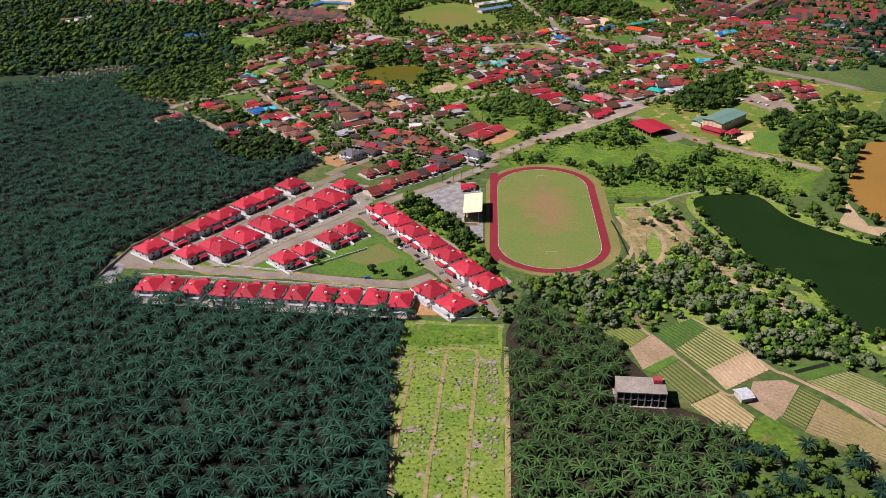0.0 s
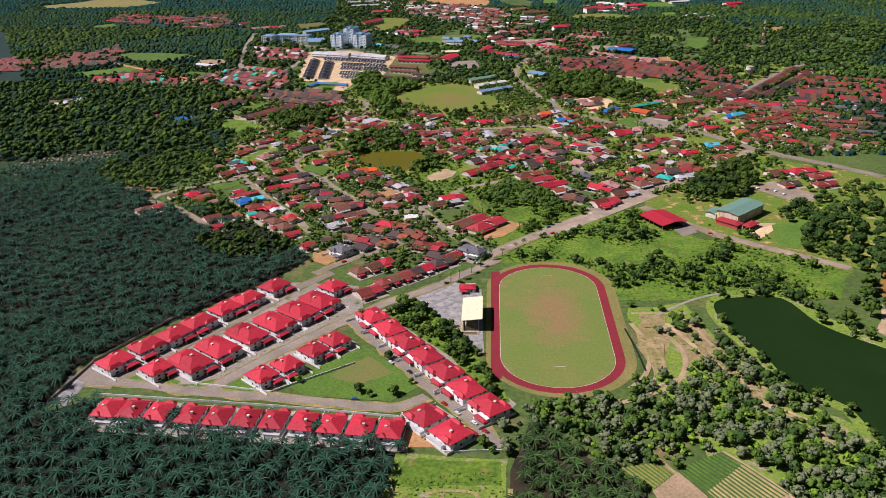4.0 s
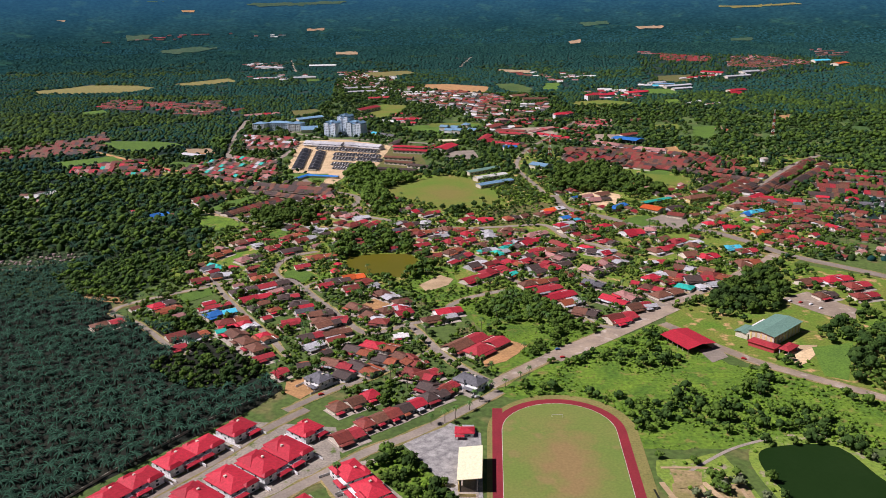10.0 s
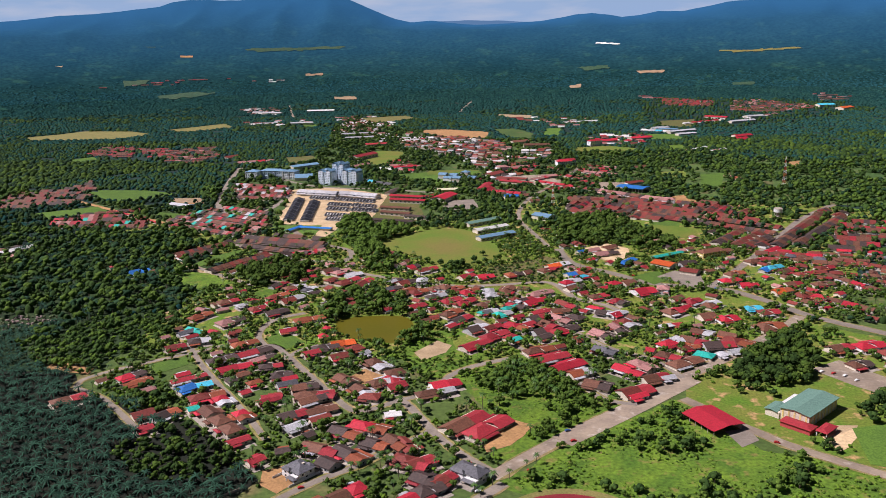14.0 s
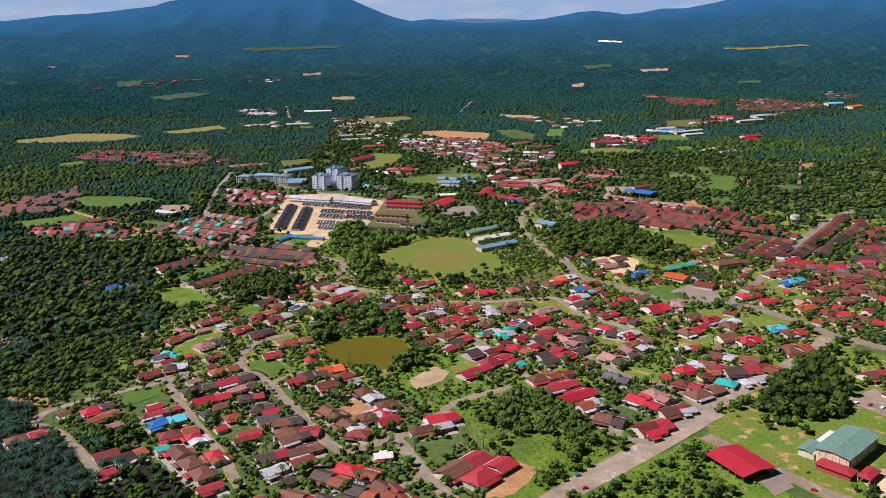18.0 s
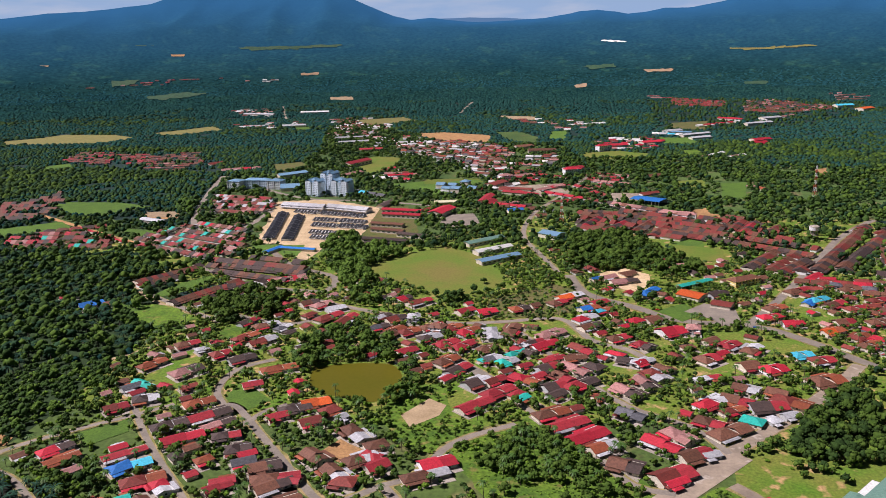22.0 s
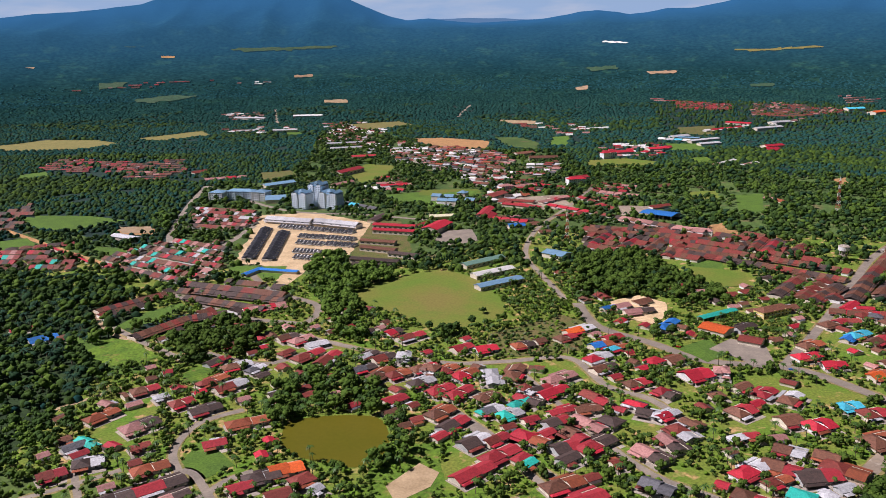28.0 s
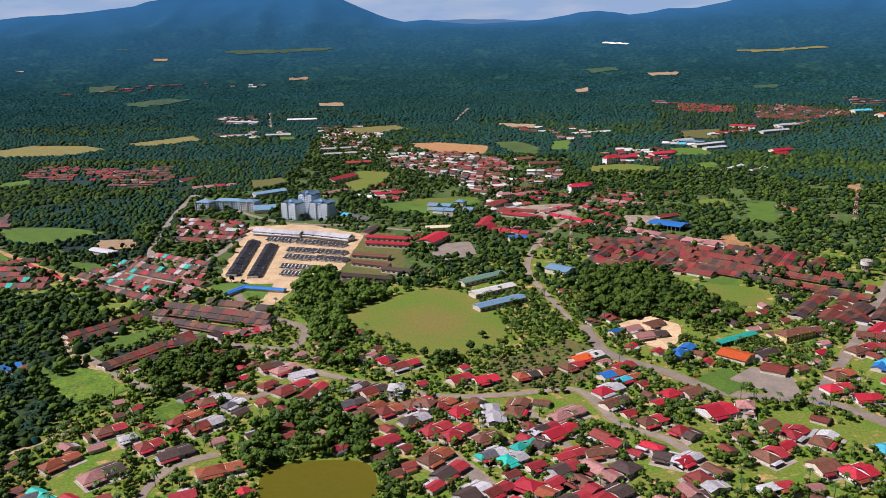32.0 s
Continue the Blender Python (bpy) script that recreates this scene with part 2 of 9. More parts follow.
make_sky()
# hills of flat glow: haze is put into the emission colour
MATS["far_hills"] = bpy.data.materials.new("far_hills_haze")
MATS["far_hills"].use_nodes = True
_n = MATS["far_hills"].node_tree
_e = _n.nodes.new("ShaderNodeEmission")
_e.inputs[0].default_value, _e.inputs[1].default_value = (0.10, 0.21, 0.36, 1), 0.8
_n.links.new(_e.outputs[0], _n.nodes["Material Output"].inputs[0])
MATS["hazy_sky"] = sky_mat
ROOFS = {
    "r": ("red", (0.46, 0.024, 0.042), (0.36, 0.020, 0.032)),
    "p": ("crimson", (0.34, 0.030, 0.038), (0.25, 0.024, 0.030)),
    "m": ("maroon", (0.225, 0.046, 0.034), (0.155, 0.034, 0.026)),
    "b": ("brown", (0.175, 0.074, 0.044), (0.115, 0.050, 0.032)),
    "k": ("dark brown", (0.080, 0.052, 0.044), (0.050, 0.036, 0.032)),
    "z": ("near-black", (0.034, 0.035, 0.042), (0.022, 0.023, 0.028)),
    "g": ("grey", (0.115, 0.115, 0.125), (0.075, 0.075, 0.082)),
    "s": ("silver grey", (0.46, 0.46, 0.47), (0.34, 0.34, 0.35)),
    "w": ("white", (0.70, 0.69, 0.66), (0.56, 0.55, 0.52)),
    "o": ("orange", (0.66, 0.115, 0.022), (0.52, 0.090, 0.020)),
    "t": ("teal", (0.010, 0.42, 0.33), (0.012, 0.33, 0.27)),
    "u": ("blue", (0.020, 0.16, 0.46), (0.018, 0.12, 0.36)),
    "c": ("sky blue", (0.05, 0.46, 0.60), (0.05, 0.38, 0.50)),
    "y": ("cream", (0.70, 0.66, 0.44), (0.62, 0.58, 0.38)),
    "e": ("sage green", (0.165, 0.30, 0.235), (0.130, 0.245, 0.195)),
    "x": ("faded pink", (0.40, 0.20, 0.18), (0.30, 0.14, 0.12)),
    "n": ("pale blue", (0.15, 0.28, 0.40), (0.12, 0.23, 0.33)),
    "v": ("rust", (0.30, 0.080, 0.035), (0.22, 0.060, 0.030)),
}
for _k, (_n, _a, _b) in ROOFS.items():
    mat("roof_" + _k, _a, tuple(0.92 * v for v in _b), 0.6, 2.2, 0.62, 0.2, rnd=0.24, rel=0.9)
mat("wall_cream", (0.60, 0.54, 0.43), (0.50, 0.45, 0.36), 0.2, 1.5, 0.85)
mat("wall_white", (0.70, 0.70, 0.68), (0.60, 0.60, 0.58), 0.2, 1.5, 0.8)
mat("wall_pale", (0.42, 0.43, 0.42), (0.32, 0.33, 0.33), 0.2, 1.5, 0.8)
mat("wall_blue", (0.66, 0.75, 0.82), (0.58, 0.68, 0.76), 0.2, 1.5, 0.8)
mat("wall_red", (0.42, 0.06, 0.06), (0.34, 0.05, 0.05), 0.2, 1.5, 0.8)
mat("wall_yellow", (0.66, 0.52, 0.20), (0.56, 0.44, 0.18), 0.2, 1.5, 0.8)
mat("window_glass", (0.020, 0.026, 0.032), (0.034, 0.042, 0.050), 0.3, 1.0, 0.12, spec=0.5)
mat("blue_glass", (0.06, 0.12, 0.17), (0.09, 0.15, 0.2), 0.3, 1.0, 0.12, spec=0.5)
mat("wood_door", (0.12, 0.06, 0.03), (0.08, 0.04, 0.02), 0.6, 3.0, 0.6)
mat("steel", (0.34, 0.34, 0.35), (0.22, 0.22, 0.23), 0.3, 2.0, 0.45, metal=0.7)
mat("mast_red", (0.42, 0.05, 0.04), (0.34, 0.04, 0.03), 0.3, 2.0, 0.6)
mat("tyre", (0.02, 0.02, 0.02), (0.03, 0.03, 0.03), 1.0, 4.0, 0.8)
for _k, _c in (("car_white", (0.70, 0.70, 0.70)), ("car_red", (0.40, 0.02, 0.02)), ("car_dark", (0.03, 0.03, 0.035)), ("car_blue", (0.03, 0.10, 0.30))):
    mat(_k, _c, tuple(0.9 * v for v in _c), 0.5, 3.0, 0.3, spec=0.5)

# ---- mesh tools ----


def part(name, bm, material, parent=None, label=""):
    """Link a bmesh as one mesh object, below a thing or a part."""
    me = bpy.data.meshes.new(name)
    bm.to_mesh(me)
    bm.free()
    me.materials.append(MATS[material])
    ob = new(name, me)
    ob.parent = parent
    if label:
        tagged(ob, label)
    return ob


def box(bm, x0, x1, y0, y1, z0, z1):
    v = [bm.verts.new(c) for c in ((x0, y0, z0), (x1, y0, z0), (x1, y1, z0), (x0, y1, z0), (x0, y0, z1), (x1, y0, z1), (x1, y1, z1), (x0, y1, z1))]
    for f in ((3, 2, 1, 0), (4, 5, 6, 7), (0, 1, 5, 4), (1, 2, 6, 5), (2, 3, 7, 6), (3, 0, 4, 7)):
        bm.faces.new([v[i] for i in f])
    return bm


def boxes(*dims):
    bm = bmesh.new()
    for d in dims:
        box(bm, *d)
    return bm


def cyl(bm, x, y, z0, z1, r0, r1=None, n=10):
    r1 = r0 if r1 is None else r1
    a = [bm.verts.new((x + r0 * math.cos(6.2832 * i / n), y + r0 * math.sin(6.2832 * i / n), z0)) for i in range(n)]
    b = [bm.verts.new((x + r1 * math.cos(6.2832 * i / n), y + r1 * math.sin(6.2832 * i / n), z1)) for i in range(n)]
    for i in range(n):
        bm.faces.new((a[i], a[(i + 1) % n], b[(i + 1) % n], b[i]))
    bm.faces.new(b)
    bm.faces.new(a[::-1])
    return bm


def hip(bm, x0, x1, y0, y1, z, rise, th=0.25):
    """A hip roof with a fascia of height th, ridge along the longer side."""
    w, d = x1 - x0, y1 - y0
    k = min(w, d) / 2
    cx, cy = (x0 + x1) / 2, (y0 + y1) / 2
    if w >= d:
        r0, r1 = (x0 + k, cy), (x1 - k - 0.02, cy)
    else:
        r0, r1 = (cx, y0 + k), (cx, y1 - k - 0.02)
    lo = [bm.verts.new((x, y, z)) for x, y in ((x0, y0), (x1, y0), (x1, y1), (x0, y1))]
    up = [bm.verts.new((x, y, z + th)) for x, y in ((x0, y0), (x1, y0), (x1, y1), (x0, y1))]
    a, b = bm.verts.new((*r0, z + th + rise)), bm.verts.new((*r1, z + th + rise))
    bm.faces.new(lo[::-1])
    for i in range(4):
        j = (i + 1) % 4
        bm.faces.new((lo[i], lo[j], up[j], up[i]))
    if w >= d:
        fs = ((up[0], up[1], b, a), (up[1], up[2], b), (up[2], up[3], a, b), (up[3], up[0], a))
    else:
        fs = ((up[0], up[1], a), (up[1], up[2], b, a), (up[2], up[3], b), (up[3], up[0], a, b))
    for f in fs:
        bm.faces.new(f)
    return bm


def gable(bm, x0, x1, y0, y1, z, rise, th=0.25):
    """A gable roof, ridge along x, as a closed slab."""
    cy = (y0 + y1) / 2
    prof = ((y0, z), (cy, z + rise), (y1, z), (y1, z + th), (cy, z + rise + th), (y0, z + th))
    a = [bm.verts.new((x0, y, h)) for y, h in prof]
    b = [bm.verts.new((x1, y, h)) for y, h in prof]
    for i in range(6):
        j = (i + 1) % 6
        bm.faces.new((b[i], b[j], a[j], a[i]))
    bm.faces.new((a[0], a[1], a[4], a[5]))
    bm.faces.new((a[1], a[2], a[3], a[4]))
    bm.faces.new((b[5], b[4], b[1], b[0]))
    bm.faces.new((b[4], b[3], b[2], b[1]))
    return bm


def gabled_wall(bm, x0, x1, y0, y1, z0, z1, rise):
    cy = (y0 + y1) / 2
    prof = ((y0, z0), (y1, z0), (y1, z1), (cy, z1 + rise), (y0, z1))
    a = [bm.verts.new((x0, y, h)) for y, h in prof]
    b = [bm.verts.new((x1, y, h)) for y, h in prof]
    for i in range(5):
        j = (i + 1) % 5
        bm.faces.new((a[i], a[j], b[j], b[i]))
    bm.faces.new(a[::-1])
    bm.faces.new(b)
    return bm


def thing(name, m, label, category, group="", kind=""):
    e = new(name)
    e.empty_display_size = 0.5
    e.matrix_world = m
    return tagged(e, label, category, group, kind)


def raw_mesh(name, verts, faces, mats, idx=None):
    """A triangle mesh from arrays."""
    me = bpy.data.meshes.new(name)
    verts, faces = np.asarray(verts, np.float32), np.asarray(faces, np.int32)
    me.vertices.add(len(verts))
    me.vertices.foreach_set("co", verts.ravel())
    me.loops.add(faces.size)
    me.loops.foreach_set("vertex_index", faces.ravel())
    me.polygons.add(len(faces))
    me.polygons.foreach_set("loop_start", np.arange(0, faces.size, 3, dtype=np.int32))
    if idx is not None:
        me.polygons.foreach_set("material_index", np.asarray(idx, np.int32))
    for k in mats:
        me.materials.append(MATS[k])
    me.update(calc_edges=True)
    return me


# ---- plan of what is taken, on a 2 m grid ----
GX, GY, GS = -2000, -420, 2.0
TAKEN = np.zeros((2000, 2000), bool)


def inside(px, py, pts):
    hit = np.zeros(np.shape(px), bool)
    n = len(pts)
    for i in range(n):
        (x0, y0), (x1, y1) = pts[i], pts[(i + 1) % n]
        if y0 == y1:
            continue
        hit ^= ((y0 > py) != (y1 > py)) & (px < (x1 - x0) * (py - y0) / (y1 - y0) + x0)
    return hit


def cells(pts):
    x0, x1 = (int((f(p[0] for p in pts) - GX) / GS) for f in (min, max))
    y0, y1 = (int((f(p[1] for p in pts) - GY) / GS) for f in (min, max))
    x0, y0, x1, y1 = max(x0, 0), max(y0, 0), min(x1 + 1, 1999), min(y1 + 1, 1999)
    ys, xs = np.mgrid[y0:max(y0, y1), x0:max(x0, x1)]
    return ys, xs, inside(xs * GS + GX + 1, ys * GS + GY + 1, pts)


def take(pts, value=True):
    ys, xs, m = cells(pts)
    TAKEN[ys[m], xs[m]] = value


def taken_at(px, py):
    i = np.clip(((np.asarray(px) - GX) / GS).astype(int), 0, 1999)
    j = np.clip(((np.asarray(py) - GY) / GS).astype(int), 0, 1999)
    return TAKEN[j, i]


def smooth(pts, n=6):
    """A closed curve through the corners of an outline."""
    out, k = [], len(pts)
    for i in range(k):
        p0, p1, p2, p3 = (Vector(pts[(i + j) % k]) for j in (-1, 0, 1, 2))
        for s in range(n):
            t = s / n
            out.append(tuple(0.5 * ((2 * p1) + (p2 - p0) * t + (2 * p0 - 5 * p1 + 4 * p2 - p3) * t * t + (3 * p1 - p0 - 3 * p2 + p3) * t ** 3)))
    return out


def ragged(pts, amp, step=8.0):
    """An outline broken up into an uneven edge."""
    out = []
    for i in range(len(pts)):
        a, b = Vector(pts[i]), Vector(pts[(i + 1) % len(pts)])
        k = max(1, int((b - a).length / step))
        for s in range(k):
            p = a.lerp(b, s / k)
            out.append((p.x + amp * noise.noise(Vector((p.x * 0.07, p.y * 0.07, 1))), p.y + amp * noise.noise(Vector((p.x * 0.07, p.y * 0.07, 9)))))
    return out


LAYER = [0.05]
COUNT = {}


def numbered(name):
    COUNT[name] = COUNT.get(name, 0) + 1
    return "%s_%d" % (name, COUNT[name])


def patch(name, pts, material, label, taken=True, round_off=0, amp=0.0, z=None, category="ground"):
    """A sheet of ground of its own surface, a little above the one below it."""
    if amp:
        pts = ragged(pts, amp)
    if round_off:
        pts = smooth(pts, round_off)
    if z is None:
        LAYER[0] += 0.004
        z = LAYER[0]
    bm = bmesh.new()
    f = bm.faces.new([bm.verts.new((x, y, z)) for x, y in pts])
    if f.calc_area() and f.normal.z < 0:
        f.normal_flip()
    bm.normal_update()
    if f.normal.z < 0:
        f.normal_flip()
    bmesh.ops.triangulate(bm, faces=[f])
    if taken:
        take(pts)
    return tagged(part(numbered(name), bm, material), label, category, kind="structure")


def strip(pts, width, closed=False):
    """Left and right edge of a way along a line."""
    left, right = [], []
    n = len(pts)
    for i in range(n):
        p = Vector(pts[i])
        a = Vector(pts[i - 1]) if (i or closed) else p
        b = Vector(pts[(i + 1) % n]) if (i < n - 1 or closed) else p
        d = (b - a).normalized()
        o = Vector((-d.y, d.x)) * (width / 2)
        left.append(tuple(p + o))
        right.append(tuple(p - o))
    return left, right


def curve_line(pts, n=5):
    out, k = [], len(pts)
    for i in range(k - 1):
        p0, p1, p2, p3 = (Vector(pts[min(max(i + j, 0), k - 1)]) for j in (-1, 0, 1, 2))
        for s in range(n):
            t = s / n
            out.append(tuple(0.5 * ((2 * p1) + (p2 - p0) * t + (2 * p0 - 5 * p1 + 4 * p2 - p3) * t * t + (3 * p1 - p0 - 3 * p2 + p3) * t ** 3)))
    out.append(tuple(pts[-1]))
    return out


ROADZ = [0.30]


def road(pts, width, material="asphalt", label="grey asphalt street between houses", bend=True, name="road", margin=2.0):
    if bend and len(pts) > 2:
        pts = curve_line(pts)
    ROADZ[0] += 0.002
    l, r = strip(pts, width)
    bm = bmesh.new()
    rows = [(bm.verts.new((*a, ROADZ[0])), bm.verts.new((*b, ROADZ[0]))) for a, b in zip(l, r)]
    for (a, b), (c, d) in zip(rows, rows[1:]):
        bm.faces.new((b, d, c, a))
    if "asphalt" in material and margin >= 2 and pts[0][1] < 1000:
        edge = bmesh.new()
        l, r = strip(pts, width + 3.4)
        jig = [1 + 0.5 * noise.noise(Vector((p[0] * 0.11, p[1] * 0.11, 4))) for p in pts]
        rows = [(edge.verts.new((*Vector(p).lerp(Vector(a), j), ROADZ[0] - 0.06)), edge.verts.new((*Vector(p).lerp(Vector(b), 2 - j), ROADZ[0] - 0.06))) for p, a, b, j in zip(pts, l, r, jig)]
        for (a, b), (c, d) in zip(rows, rows[1:]):
            edge.faces.new((b, d, c, a))
        tagged(part(numbered("verge"), edge, "road_edge"), "dusty trodden edge of a street", "verge", kind="structure")
    l, r = strip(pts, width + margin)
    for i in range(len(l) - 1):
        take((l[i], l[i + 1], r[i + 1], r[i]))
    return tagged(part(numbered(name), bm, material), label, name, kind="structure")


# ---- houses ----
PROTO = {}
HOUSES = []
PLACED = []
FAR_LINE = 830.0     # houses beyond it are joined into one body


def hold(x, y, ang, w, d):
    c, s = math.cos(ang), math.sin(ang)
    pts = [(x + c * a * w / 2 - s * b * d / 2, y + s * a * w / 2 + c * b * d / 2) for a, b in ((-1, -1), (1, -1), (1, 1), (-1, 1))]
    take(pts)


def put_thing(key, make, x, y, deg, z=0.0):
    m = pose(x, y, z, 0, 0, deg)
    if key in PROTO:
        return copy_thing(PROTO[key], m)
    PROTO[key] = make(m)
    return PROTO[key]


def window(e, x, y, z, w, h, ang=0, glass="window_glass", framed=True):
    """A framed pane set on a wall that faces -y (ang 0), +x (90), +y (180) or -x (270)."""
    if not framed:
        win = part("window", boxes((-w / 2, w / 2, -0.09, 0.04, 0, h), (-w / 2 - 0.1, w / 2 + 0.1, -0.16, 0.04, -0.12, -0.003)), glass, e)
        win.matrix_local = pose(x, y, z, 0, 0, ang)
        return win
    win = part("window", boxes((-w / 2 - 0.08, w / 2 + 0.08, -0.06, 0.04, -0.08, h + 0.08)), "wall_white", e)
    win.matrix_local = pose(x, y, z, 0, 0, ang)
    part("pane", boxes((-w / 2, w / 2, -0.09, -0.03, 0, h)), glass, win)
    return win


def make_house(m, w, d, shape, roof, wall, ext="", porch="m"):
    rn = ROOFS[roof][0]
    e = thing("bungalow" if shape == "hip" else "house", m, "single-storey house with a %s %s roof and %s walls" % (rn, "hipped" if shape == "hip" else "gabled", {"wall_cream": "cream", "wall_white": "white", "wall_pale": "pale grey"}[wall]), "house", "hip-roofed houses of the town" if shape == "hip" else "gabled houses of the town")
    h = 3.0
    bm = boxes((-w / 2, w / 2, -d / 2, d / 2, 0, h)) if shape == "hip" else gabled_wall(bmesh.new(), -w / 2, w / 2, -d / 2, d / 2, 0, h, (0.12 if w >= 18 else 0.19) * d)
    box(bm, -w / 2, -w / 2 + 0.25, -d / 2 - 3.9, -d / 2 - 3.65, 0, 2.5)
    if ext:
        box(bm, w / 2 - w * 0.62, w / 2 - 0.2, d / 2 + 0.002, d / 2 + 3.6, 0, 2.3)
    part("wall", bm, wall, e)
    part("yard", boxes((-w / 2 - 1.6, w / 2 + 1.6, -d / 2 - 6.5, d / 2 + 1.2, 0.0, 0.22)), "concrete", e)
    o = 0.7
    if w >= 18:
        cut, r2 = w * 0.08, ext or ("p" if roof in "bkm" else roof)
        part("roof", (hip if shape == "hip" else gable)(bmesh.new(), -w / 2 - o, cut, -d / 2 - o, d / 2 + o, h - 0.1, 0.2 * (d + 2 * o)), "roof_" + roof, e)
        part("wing_roof", gable(bmesh.new(), cut + 0.03, w / 2 + o, -d / 2 - 1.6, d / 2 - 0.8, h - 0.05, 0.15 * d), "roof_" + r2, e)
    elif shape == "hip":
        part("roof", hip(bmesh.new(), -w / 2 - o, w / 2 + o, -d / 2 - o, d / 2 + o, h, 0.2 * min(w, d)), "roof_" + roof, e)
    else:
        part("roof", gable(bmesh.new(), -w / 2 - o, w / 2 + o, -d / 2 - o, d / 2 + o, h - 0.15, 0.19 * (d + 2 * o)), "roof_" + roof, e)
    if ext:
        ew = w * 0.62
        bm = boxes((w / 2 - ew - 0.4, w / 2 + 0.3, d / 2 + 0.75, d / 2 + 4.2, 2.35, 2.5))
        for v in bm.verts:
            v.co.z += (d / 2 + 4.2 - v.co.y) * 0.13
        part("extension_roof", bm, "roof_" + ext, e)
    pw = w * 0.5
    part("porch_roof", hip(bmesh.new(), -w / 2 - 0.4, -w / 2 + pw, -d / 2 - 4.2, -d / 2 - 0.75, 2.5, 0.7, 0.18), "roof_" + porch, e)
    window(e, w * 0.25, -d / 2, 1.0, 1.8, 1.2, framed=False)
    window(e, w / 2, 0, 1.0, 1.6, 1.2, 90, framed=False)
    part("door", boxes((-w * 0.2 - 0.5, -w * 0.2 + 0.5, -d / 2 - 0.06, -d / 2, 0.02, 2.1)), "wood_door", e)
    return e


def house(x, y, deg, w=12, d=10, roof="m", shape=None, tall=False):
    w, d = max(8, round(w / 2) * 2), max(8, round(d / 2) * 2)
    shape = shape or ("hip" if random.random() < 0.45 else "gable")
    wall = {"r": "wall_white", "s": "wall_pale", "g": "wall_pale", "k": "wall_pale"}.get(roof, "wall_cream")
    hold(x, y, radians(deg), w + 2, d + 4)
    PLACED.append((x, y, deg))
    if y > FAR_LINE or tall or shape == "row":
        HOUSES.append((x, y, radians(deg), w, d, roof, shape if shape == "row" or random.random() < 0.3 else "gable", random.choice((6.0, 6.0, 9.0)) if tall else 3.0))
        return None
    ext = random.choice(("", "", "", roof, "v", "k", "s"))
    porch = random.choice((roof, roof, "p", "r", "m", "v", "s"))
    return put_thing(("house", w, d, roof, shape, ext, porch), lambda m: make_house(m, w, d, shape, roof, wall, ext, porch), x, y, deg)


def far_houses():
    """The houses of the far quarters as one body: walls and pitched roofs."""
    mats = ["wall_cream", "wall_white"] + ["roof_" + k for k in ROOFS]
    vs, fs, ids, k = [], [], [], 0
    for x, y, a, w, d, roof, shape, h in HOUSES:
        o, ox = 0.7, 0.0 if shape == "row" else 0.7
        h += random.uniform(0, 0.35) if shape == "row" else 0
        c = [(-1, -1), (1, -1), (1, 1), (-1, 1)]
        body = [(sx * w / 2, sy * d / 2, z) for z in (0, h) for sx, sy in c]
        eave = [(sx * (w / 2 + ox), sy * (d / 2 + o), h) for sx, sy in c]
        in_ = d / 2 if shape == "hip" else -ox
        ridge = [(-w / 2 + in_, 0, h + 0.22 * d), (w / 2 - in_, 0, h + 0.22 * d)]
        por = [(-w / 2, -d / 2 - 4, 2.6), (0.1, -d / 2 - 4, 2.6), (0.1, -d / 2 - 0.8, 3.0), (-w / 2, -d / 2 - 0.8, 3.0)]
        v = np.array(body + eave + ridge + por)
        r = np.array(((math.cos(a), math.sin(a), 0), (-math.sin(a), math.cos(a), 0), (0, 0, 1)))
        f = [(0, 1, 5), (0, 5, 4), (1, 2, 6), (1, 6, 5), (2, 3, 7), (2, 7, 6), (3, 0, 4), (3, 4, 7), (8, 9, 13), (8, 13, 12), (9, 10, 13), (10, 11, 12), (10, 12, 13), (11, 8, 12), (8, 10, 9), (8, 11, 10), (14, 15, 16), (14, 16, 17)]
        vs.append(v @ r + (x, y, rise(x, y)))
        fs.append(np.array(f) + k)
        ids += [random.randrange(2)] * 8 + [mats.index("roof_" + roof)] * 8 + [mats.index("roof_" + random.choice((roof, roof, "k", "s")))] * 2
        k += len(v)
    if vs:
        me = raw_mesh("distant_houses", np.concatenate(vs), np.concatenate(fs), mats, ids)
        me.polygons.foreach_set("use_smooth", np.zeros(len(me.polygons), bool))
        tagged(new("distant_houses", me), "far quarters of small houses with red and brown roofs", "houses", kind="stuff")


def row(x0, y0, x1, y1, n, pal, d=10, turn=0, fill=0.86, jitter=1.0):
    """n houses from one end of a line to the other; turn 180 faces them to the other side."""
    dx, dy = x1 - x0, y1 - y0
    deg = math.degrees(math.atan2(dy, dx))
    step = math.hypot(dx, dy) / max(1, n - 1)
    for i in range(n):
        t = i / max(1, n - 1)
        j = random.uniform(-jitter, jitter)
        house(x0 + dx * t - dy / max(step * n, 1) * j, y0 + dy * t + dx / max(step * n, 1) * j, deg + turn + random.uniform(-3, 3) * min(1, jitter), max(8, min(18, step * fill)), d, random.choice(pal))


